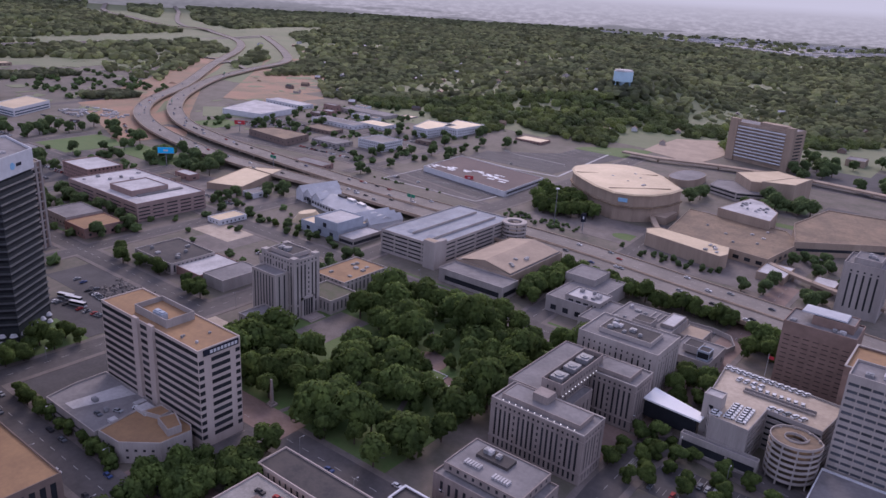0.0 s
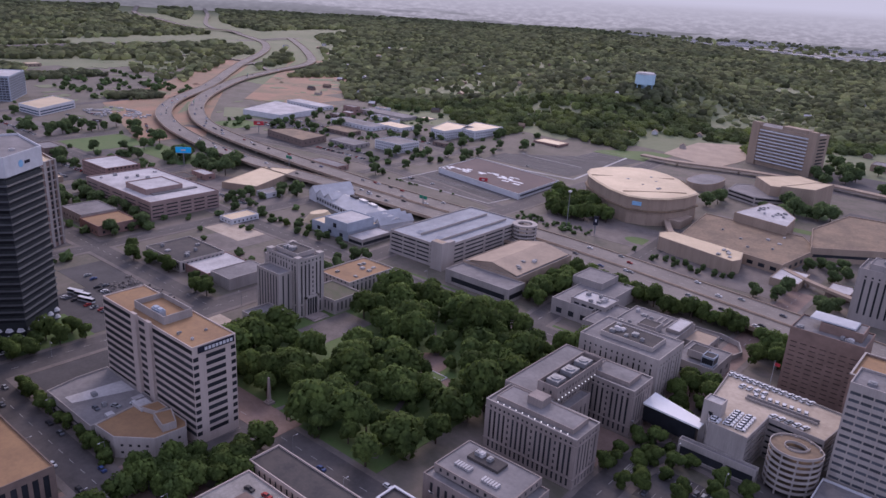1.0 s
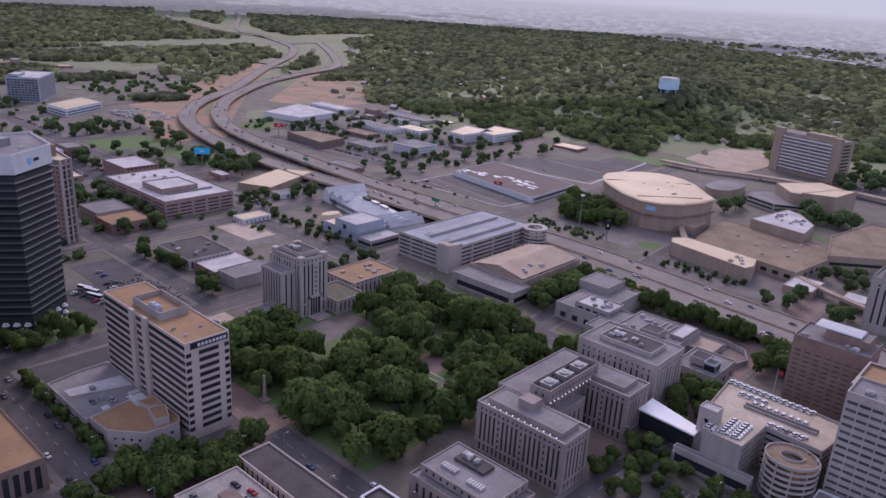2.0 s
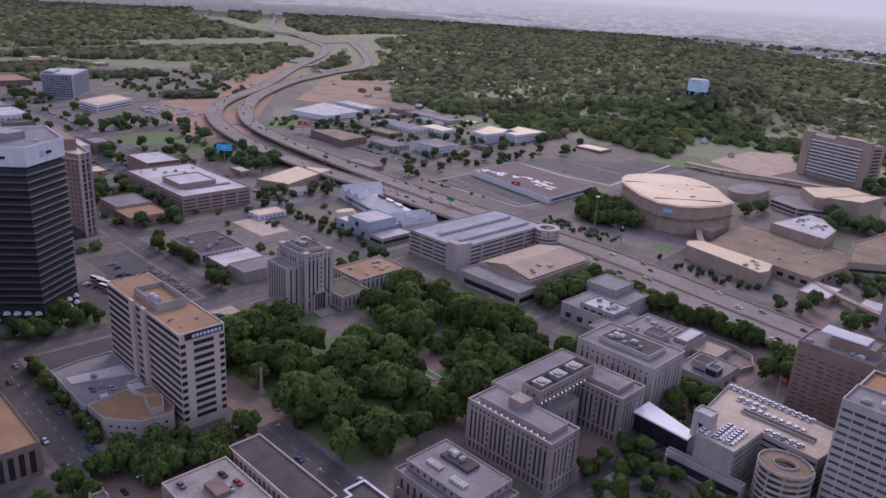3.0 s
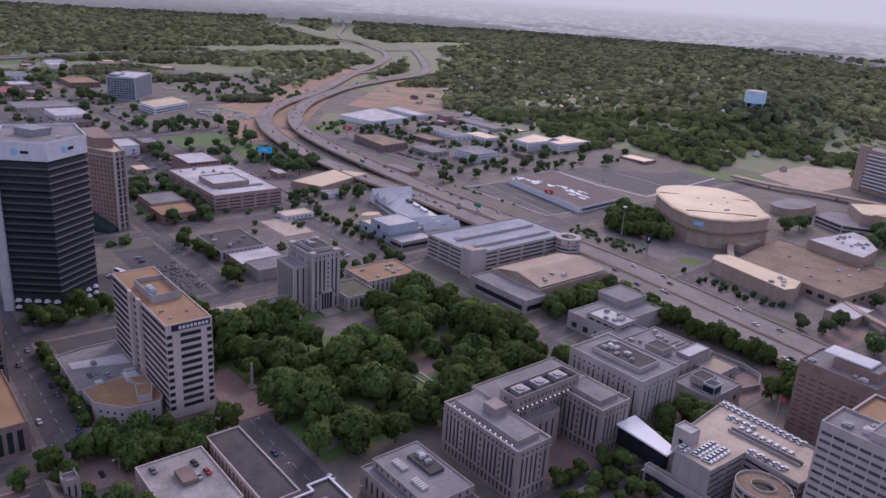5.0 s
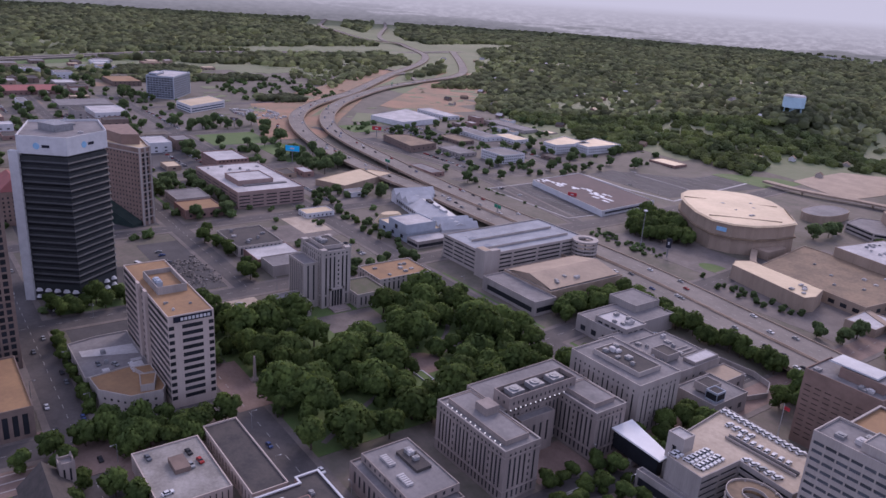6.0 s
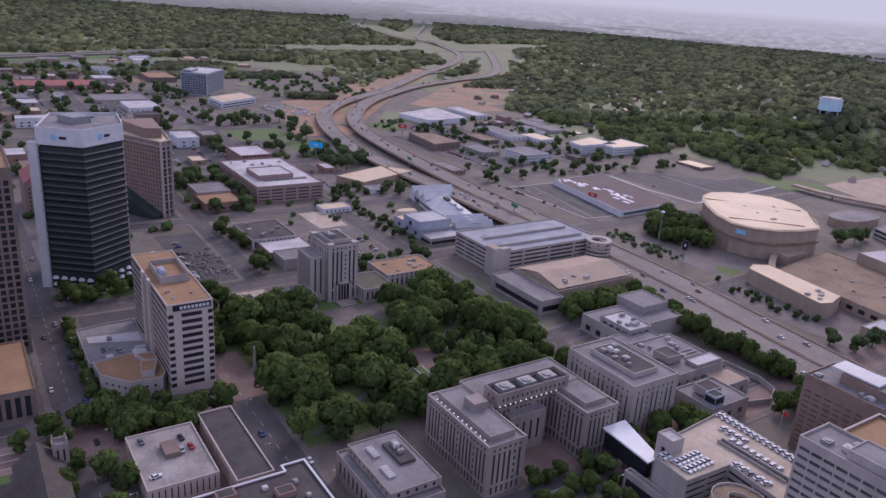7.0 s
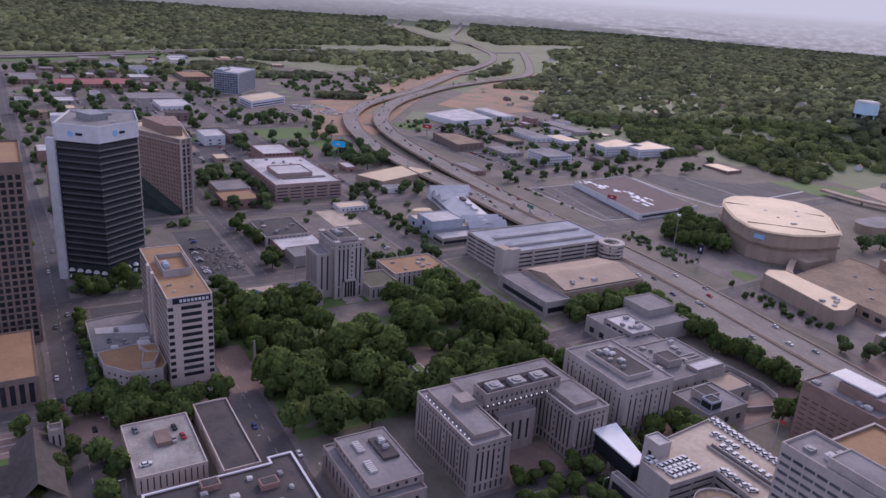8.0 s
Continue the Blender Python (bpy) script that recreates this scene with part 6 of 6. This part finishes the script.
for x, y, z, a in ((-196, 135, 7.35, 5), (-192, 150, 7.35, 5), (-184, 152, 7.35, 5), (-183, 148, 7.35, 5), (-170, 135, 7.35, 95)):
    drive(mix(), x, y, z, a, "cars on the low deck")
for x, y, a in ((-280, 143, 20), (-276, 150, 25), (-268, 154, 20), (-284, 136, 0)):
    drive(mix(), x, y, 8.75, a, "cars on the podium")
for x, y in ((-300, 122), (-289, 122), (-252, 122), (-246, 110), (-239, 110), (-269, 110), (-190, 184), (-162, 195), (-330, 114), (-345, 121), (-420, 116), (-460, 121), (-215, 121), (-150, 116)):
    drive(mix(), x, y, 0.2, 0, "cars in the street")
for i, (x, y) in enumerate(((-434, 196), (-427, 197), (-418, 195))):
    drive(BUS, x, y, 0.2, 20, "parked buses")
for line, side, half in ((LANE_A, 1, 11), (LANE_B, -1, 11)):
    pts = [p for p in smooth(line, 8) if -1400 < p.x < 40]
    for i in range(1, len(pts) - 1):
        d = pts[i + 1] - pts[i]
        for k in range(int(max(1, d.length / 30))):
            if crng.random() < 0.4:
                p = pts[i] + d * crng.random()
                n = Vector((-d.y, d.x, 0)).normalized() * crng.choice((-7.3, -3.6, 0, 3.6, 7.3))
                drive(VAN if crng.random() < 0.1 else mix(), p.x + n.x, p.y + n.y, p.z + 0.02, math.degrees(math.atan2(d.y, d.x)), "cars on the freeway")
for x0, y0, dx, n, a in ((-350, 216, 2.9, 12, 90), (-350, 230, 2.9, 14, 90), (-200, 415, 3, 22, 90), (-200, 434, 3, 18, 90), (-510, 585, 4, 10, 90), (-84, 266, 3.2, 7, 95), (-84, 280, 3.2, 9, 95), (-640, 190, 3.2, 14, 90), (-850, 270, 3, 16, 90), (-840, 300, 3, 16, 90), (-690, 645, 3.2, 8, 90), (-470, 740, 6, 6, 90), (-860, 660, 3.4, 14, 90), (-860, 690, 3.4, 14, 90), (-1080, 270, 3.4, 12, 90), (-470, 215, 4, 12, 90), (-366, 310, 3, 8, 90)):
    for i in range(n):
        if crng.random() < 0.45:
            drive(mix(), x0 + dx * i, y0, 0.25, a + crng.uniform(-3, 3), "cars in the lots")

# cars standing close together in the lots farther off
def parked(name, rows, paint, seed, share):
    """Low cars in rows: body, cabin and roof, joined."""
    r = random.Random(seed)
    paint_mb, glass_mb = MB(), MB()
    for x0, y0, x1, y1, turn in rows:
        n = int(math.hypot(x1 - x0, y1 - y0) / 2.9)
        for i in range(n):
            if r.random() > share:
                continue
            x, y = x0 + (x1 - x0) * i / n, y0 + (y1 - y0) * i / n + r.uniform(-0.3, 0.3)
            if not free(x, y, 2.5):
                continue
            a = turn + r.uniform(-4, 4)
            paint_mb.prism(turned(x, y, 4.5, 1.8, a), 0.45, 1.05, turned(x, y, 4.3, 1.7, a), True)
            glass_mb.prism(turned(x, y, 2.9, 1.65, a), 1.05, 1.5, turned(x, y, 1.9, 1.35, a))
            paint_mb.prism(turned(x, y, 1.95, 1.4, a), 1.5, 1.58, turned(x, y, 1.8, 1.3, a), True)
            glass_mb.prism(turned(x, y, 3.6, 1.75, a), 0.2, 0.45, turned(x, y, 3.6, 1.75, a))
    t = root(name, 0, 0, 0, "rows of small parked cars in the far lots", "cars", "", "stuff")
    part("bodies", paint_mb, paint, t)
    part("glazing", glass_mb, M["glass"], t)


ROWS = [(-418, 330, -384, 330, 90), (-418, 347, -384, 347, 90), (-418, 364, -384, 364, 90), (-438, 134, -378, 134, 90), (-438, 150, -378, 150, 90), (-438, 166, -390, 166, 90), (-436, 188, -380, 200, 100), (-438, 210, -376, 210, 80),
        (-850, 262, -715, 262, 90), (-850, 284, -715, 284, 90), (-850, 318, -715, 318, 90), (-850, 340, -715, 340, 90), (-635, 188, -530, 188, 90), (-635, 210, -530, 210, 90), (-635, 230, -530, 230, 90),
        (-690, 610, -600, 610, 90), (-690, 630, -600, 630, 90), (-690, 745, -600, 745, 90), (-690, 720, -600, 720, 90), (-870, 650, -750, 650, 90), (-870, 675, -750, 675, 90), (-870, 708, -750, 708, 90), (-1080, 262, -930, 262, 90), (-1080, 290, -930, 290, 90), (-1080, 380, -930, 380, 90),
        (-1250, 120, -1100, 120, 90), (-1250, 200, -1100, 200, 90), (-700, 60, -560, 60, 90), (-700, 90, -560, 90, 90), (-800, 810, -740, 810, 90), (-930, 520, -870, 490, 20), (-1180, 470, -1010, 470, 90), (-1150, 500, -1020, 500, 90), (-655, 395, -530, 395, 90)]
for k, p in enumerate((0, 0, 1, 2, 3, 4)):
    parked("parked_cars", ROWS, CAR_PAINT[p], 300 + k, 0.13)
# kerbs, walks and planted strips of the store's lots
mb = MB()
for p, q, w in (((-520, 727), (-458, 720), 3.0), ((-458, 720), (-394, 728), 3.0), ((-394, 728), (-412, 890), 2.5), ((-500, 792), (-420, 790), 1.2), ((-530, 800), (-505, 800), 1.2), ((-515, 572), (-395, 572), 1.4), ((-515, 638), (-515, 572), 1.2), ((-395, 572), (-392, 604), 1.2)):
    a = math.degrees(math.atan2(q[1] - p[1], q[0] - p[0]))
    mb.prism(turned((p[0] + q[0]) / 2, (p[1] + q[1]) / 2, math.hypot(q[0] - p[0], q[1] - p[1]), w, a), 0.05, 0.34)
tagged(solid("kerb_strip", mb, M["roof_white"], "pale concrete kerbs and walks of a store lot", "kerb"), kind="stuff")
mb = MB()
for y in range(738, 880, 17):
    x0 = -520 - (y - 738) * 0.2
    for i in range(34):
        mb.box(x0 + 3 + 2.9 * i, y, 0.1, x0 + 3.14 + 2.9 * i, y + 9, 0.17)
for y in (582, 600, 616):
    for i in range(38):
        mb.box(-508 + 2.9 * i, y, 0.1, -507.86 + 2.9 * i, y + 9, 0.17)
for y in (334, 350):
    for i in range(13):
        mb.box(-418 + 2.9 * i, y, 0.1, -417.86 + 2.9 * i, y + 9, 0.17)
tagged(solid("bay_markings", mb, M["line"], "faded white parking bay lines", "road marking"), kind="stuff")
# heaps of broken concrete on the cleared lot
rr = random.Random(61)
mb = MB()
for i in range(260):
    x = rr.choice((-428, -410, -390)) + rr.gauss(0, 6)
    y = rr.choice((214, 222, 231)) + rr.gauss(0, 3)
    w = rr.uniform(0.5, 2.8)
    mb.prism(turned(x, y, w, w * rr.uniform(0.5, 1), rr.uniform(0, 180)), 0.1, rr.uniform(0.3, 1.5), turned(x + rr.uniform(-0.3, 0.3), y, w * 0.6, w * 0.4, rr.uniform(0, 180)))
tagged(solid("rubble", mb, M["rubble"], "heaps of broken grey concrete on a cleared lot", "rubble"), kind="stuff")
# shrubs and young trees between the low blocks
spots = []
for zone, n, r0, r1 in ((rect(-1500, 10, -700, 470), 380, 2, 5.0), (rect(-700, 10, -480, 300), 110, 2, 4.5), (rect(-540, 300, -365, 450), 60, 1.2, 3.0), (rect(-900, 600, -560, 900), 190, 1.5, 4.2), (rect(-452, 120, -366, 132), 14, 1.5, 3), (rect(-640, 240, -530, 300), 46, 2, 4), (rect(-1500, 560, -1150, 760), 90, 2.5, 5.5), (rect(-358, 552, -280, 572), 44, 1.0, 2.0), (rect(-525, 566, -390, 571), 16, 0.8, 1.6), (rect(-905, 446, -860, 462), 12, 3, 5.5)):
    for i in range(n):
        x, y = rr.uniform(zone[0][0], zone[2][0]), rr.uniform(zone[0][1], zone[2][1])
        if free(x, y, 2.5) and (x > -560 or not (-902 < x < -812 and (300 < y < 355 or 392 < y < 445))):
            r = rr.uniform(r0, r1)
            spots += [(x, y, r * 0.25, r), (x + r * rr.uniform(-0.8, 0.8), y + r * rr.uniform(-0.8, 0.8), 0, r * rr.uniform(0.5, 0.8))]
tagged(woods("shrubs", spots, "town_leaf", "green shrubs and young trees between low blocks", 2), category="shrubs")

# ---- small things ----
def lamp_post(x, y, h=9.0, turn=0.0, first=[]):
    if first:
        t = copy_thing(first[0], pose(x, y, 0, 0, 0, turn))
        return
    t = root("street_lamp", 0, 0, 0, "grey steel street lamp with a curved arm", "street lamp", "street lamps")
    part("pole", MB().prism(oval(0, 0, 0.14, 0.14, 8), 0, h, oval(0, 0, 0.09, 0.09, 8)), M["unit"], t)
    part("arm", MB().box(0, -0.06, h - 0.12, 2.2, 0.06, h), M["unit"], t)
    part("lamp_head", MB().box(1.7, -0.2, h - 0.25, 2.6, 0.2, h - 0.08), M["white_paint"], t)
    t.matrix_basis = pose(x, y, 0, 0, 0, turn)
    first.append(t)


for i in range(9):
    lamp_post(-330 + 24 * i, 126.5 if i % 2 else 105.5, 9, -90 if i % 2 else 90)
for x, y, a in ((-207, 183, 90), (-139, 196, 180), (-170, 178, 90), (-362, 150, 0), (-372, 220, 0), (-352, 260, 180), (-300, 375, -90), (-330, 357, 90), (-110, 300, 0), (-114, 420, 0), (-84, 296, 90), (-60, 289, 90)):
    lamp_post(x, y, 9, a)
f = root("flagpole", -74, 390, 0, "tall white flagpole with a small flag", "flagpole")
part("pole", MB().prism(oval(-74, 390, 0.18, 0.18, 8), 0, 20, oval(-74, 390, 0.08, 0.08, 8)), M["white_paint"], f)
part("flag", MB().box(-73.9, 389.97, 17, -71.2, 390.03, 18.8), M["sign_red"], f, "red and white flag")


def hoarding(x, y, z, w, h, turn, colour, label):
    b = root("billboard", x, y, 0, label, "billboard")
    part("post", MB().prism(oval(x, y, 0.5, 0.5, 10), -0.2, z), M["unit"], b)
    panel = part("panel", MB().prism(turned(x, y, w, 0.8, turn), z, z + h, bottom=True), M[colour], b)
    part("catwalk", MB().prism(turned(x, y, w, 2.0, turn), z - 0.4, z - 0.2, bottom=True), M["unit"], b)
    c = Vector((math.sin(radians(turn)), -math.cos(radians(turn)))) * 0.5
    part("letter_bar", MB().prism(turned(x + c.x, y + c.y, w * 0.3, 0.1, turn), z + h * 0.35, z + h * 0.65, bottom=True), M["white_paint"], panel)


hoarding(-695, 432, 14, 16, 6, 45, "sign_blue", "bright blue roadside billboard on a post")
hoarding(-804, 609, 10, 13, 5, 40, "sign_red", "dark red roadside billboard on a post")
hoarding(-440, 622, 5, 9, 4, 30, "sign_red", "red store sign on a post")
hoarding(-277, 567, 8, 4, 8, 30, "sign_dark", "dark upright sign beside the arena")
hoarding(-930, 455, 9, 12, 4, 40, "roof_red", "brown roadside billboard on a post")
for x, y, z, a in ((-1005, 640, 7, 52), (-1265, 925, 6, 45), (-620, 512, 7, 90), (-420, 505, 7, 90)):
    g = root("sign_gantry", x, y, 0, "green overhead sign on a freeway gantry", "road sign")
    part("post", MB().box(x - 0.3, y - 0.3, 0, x + 0.3, y + 0.3, z + 7), M["unit"], g)
    part("panel", MB().prism(turned(x, y, 9, 0.4, a + 90), z + 4, z + 7, bottom=True), M["sign_green"], g)
m = root("light_mast", -306, 569, 0, "tall grey steel light mast", "light mast")
part("pole", MB().prism(oval(-306, 569, 0.4, 0.4, 8), 0, 32, oval(-306, 569, 0.2, 0.2, 8)), M["unit"], m)
part("lamp_ring", MB().prism(oval(-306, 569, 1.6, 1.6, 12), 31, 32, bottom=True), M["white_paint"], m)
w = root("water_tank", -560, 1229, 30, "pale blue water tank with a white top above the trees", "water tank")
tank = part("tank", MB().prism(oval(-560, 1229, 16.5, 16.5, 32), 58.5, 75, bottom=True), M["tank"], w)
part("top", MB().prism(oval(-560, 1229, 16.8, 16.8, 32), 75, 77.6, oval(-560, 1229, 14.5, 14.5, 32)), M["roof_white"], tank, "white tank top")
part("stem", MB().prism(oval(-560, 1229, 5, 5, 16), 28, 58.5), M["tank"], w)
for i in range(6):
    a = i * math.pi / 3
    x, y = -560 + 14 * math.cos(a), 1229 + 14 * math.sin(a)
    part("leg", MB().box(x - 0.7, y - 0.7, 26, x + 0.7, y + 0.7, 58.5), M["tank"], w)
patch("brick_crossing", rect(-232, 107, -206, 128), "paver", 0.43, "worn brick-paved street crossing")
for pts, z, half, label in (([(-398, 905), (-350, 905), (-280, 925), (-190, 935), (-110, 925), (0, 910)], 6, 5, "tan concrete road ramp on walls"), ([(-250, 650), (-228, 612), (-215, 600)], 6, 2.5, "covered concrete walkway"), ([(-128, 590), (-105, 575), (-70, 560), (-40, 550)], 6, 2.5, "tan elevated walkway")):
    solid("ramp", ribbon(MB(), smooth([(x, y, z) for x, y in pts], 5), half, half, 0, 2.2), M["tan_concrete"], label, "ramp", "structure")
    for x, y in pts[1:-1]:
        solid("ramp_pier", MB().box(x - 0.8, y - 0.8, -0.2, x + 0.8, y + 0.8, z - 2), M["tan_concrete"], "tan concrete pier under a ramp", "pier", "structure")
for x0, x1, ys, step in ((-86, -30, (264, 282), 2.7), (-350, -304, (214, 228), 2.7), (-512, -396, (582, 602, 622), 3.0), (-520, -410, (750, 780, 810, 840, 870, 900), 3.0), (-204, -114, (412, 431), 2.7)):
    mb = MB()
    for y in ys:
        for i in range(int((x1 - x0) / step)):
            mb.box(x0 + i * step, y, 0.1, x0 + i * step + 0.14, y + 5, 0.2)
    tagged(solid("stall_marking", mb, M["line"], "white parking stall lines on asphalt", "road marking"), kind="stuff")
mb = MB()
grng = random.Random(8)
for i in range(60):
    x, y = grng.uniform(-1075, -975), grng.uniform(500, 560)
    mb.prism(turned(x, y, grng.uniform(3, 9), grng.uniform(1.5, 3), grng.choice((0, 60, 90))), 0.2, grng.uniform(1.2, 3))
tagged(solid("site_materials", mb, M["roof_white"], "stacked pale materials on a clay building site", "materials"), kind="stuff")
mb = MB()
for i in range(70):
    k = grng.choice(DIRT)
    xs, ys = [p[0] for p in k], [p[1] for p in k]
    x, y = grng.uniform(min(xs), max(xs)), grng.uniform(min(ys), max(ys))
    if inside(x, y, k):
        r = grng.uniform(4, 12)
        mb.prism(oval(x, y, r, r * 0.7, 9), 0.2, grng.uniform(1.5, 3.5), oval(x, y, r * 0.3, r * 0.2, 9))
grass_mb = MB()
for i in range(260):
    k = grng.choice(DIRT)
    xs, ys = [p[0] for p in k], [p[1] for p in k]
    x, y = grng.uniform(min(xs) - 30, max(xs) + 30), grng.uniform(min(ys) - 30, max(ys) + 30)
    r = grng.uniform(5, 24)
    if not any(near_line(x, y, f, 16 + r) for f in FREEWAYS) and free(x, y, r):
        a = grng.uniform(0, 180)
        grass_mb.prism([(px + grng.uniform(-0.25, 0.25) * r, py + grng.uniform(-0.25, 0.25) * r) for px, py in oval(x, y, r, r * grng.uniform(0.3, 0.7), 11, 2.0, a)], 0.2, 0.36 + 0.0007 * i)
tagged(solid("rough_grass", grass_mb, M["meadow"], "tufts of rough grass over the clay building site", "grass"), kind="stuff")
tagged(solid("spoil_heaps", mb, M["dirt"], "heaps of red clay on the building site", "soil"), kind="stuff")
# crossing stripes by the courthouse
for i in range(7):
    solid("crossing_stripe", MB().box(-98 + 0.9 * i, 272 + 0.15 * i, 0.2, -97.5 + 0.9 * i, 280 + 0.15 * i, 0.44), M["line"], "white painted crossing stripe", "road marking", "structure")
patch("brick_square", rect(-246, 70, -208, 105), "paver", 0.13, "brick-paved square with pale stripes")
for i in range(6):
    solid("paving_stripe", MB().box(-240 + 5.5 * i, 72, 0.1, -239.3 + 5.5 * i, 109, 0.15), M["pale"], "pale stone stripe in brick paving", "paving", "structure")
# church with a square tower
cu = root("church", -185, 98, 0, "dark stone church with steep slate roof", "church")
RW = 9
mb = MB()
for sgn in (-1, 1):
    q = [(-200, 98 + sgn * RW, 8.5), (-160, 98 + sgn * RW, 8.5), (-160, 98, 17), (-200, 98, 17)]
    mb.face(q if sgn < 0 else q[::-1])
part("roof", mb, M["slate"], cu)
mb = MB().prism(rect(-199.5, 98 - RW + 0.5, -160.5, 98 + RW - 0.5), 0, 8.6)
mb.face([(-199.6, 107, 8.4), (-199.6, 89, 8.4), (-199.6, 98, 16.8)])
part("wall", mb, M["limestone"], cu)
mb = MB()
for sgn in (-1, 1):
    q = [(-178 + sgn * 8, 84, 8.5), (-178 + sgn * 8, 98, 8.5), (-178, 98, 16), (-178, 84, 16)]
    mb.face(q if sgn > 0 else q[::-1])
part("transept_roof", mb, M["slate"], cu)
mb = MB().prism(rect(-185.5, 84.5, -170.5, 92), 0, 8.6)
mb.face([(-185.5, 84.6, 8.5), (-170.5, 84.6, 8.5), (-178, 84.6, 15.8)])
part("transept_wall", mb, M["limestone"], cu)
building("", "", rect(-199.5, 103, -194, 108.5), 17, "limestone", "roof_grey", slots(1.6, 0.7, 9, 2.6, 0.6, False, False), parapet=1.2, into=cu)
for x in (-199.5, -195):
    for y in (103, 107.5):
        part("pinnacle", MB().prism(rect(x, y, x + 1, y + 1), 17, 18.4, rect(x + 0.3, y + 0.3, x + 0.7, y + 0.7)), M["limestone"], cu)
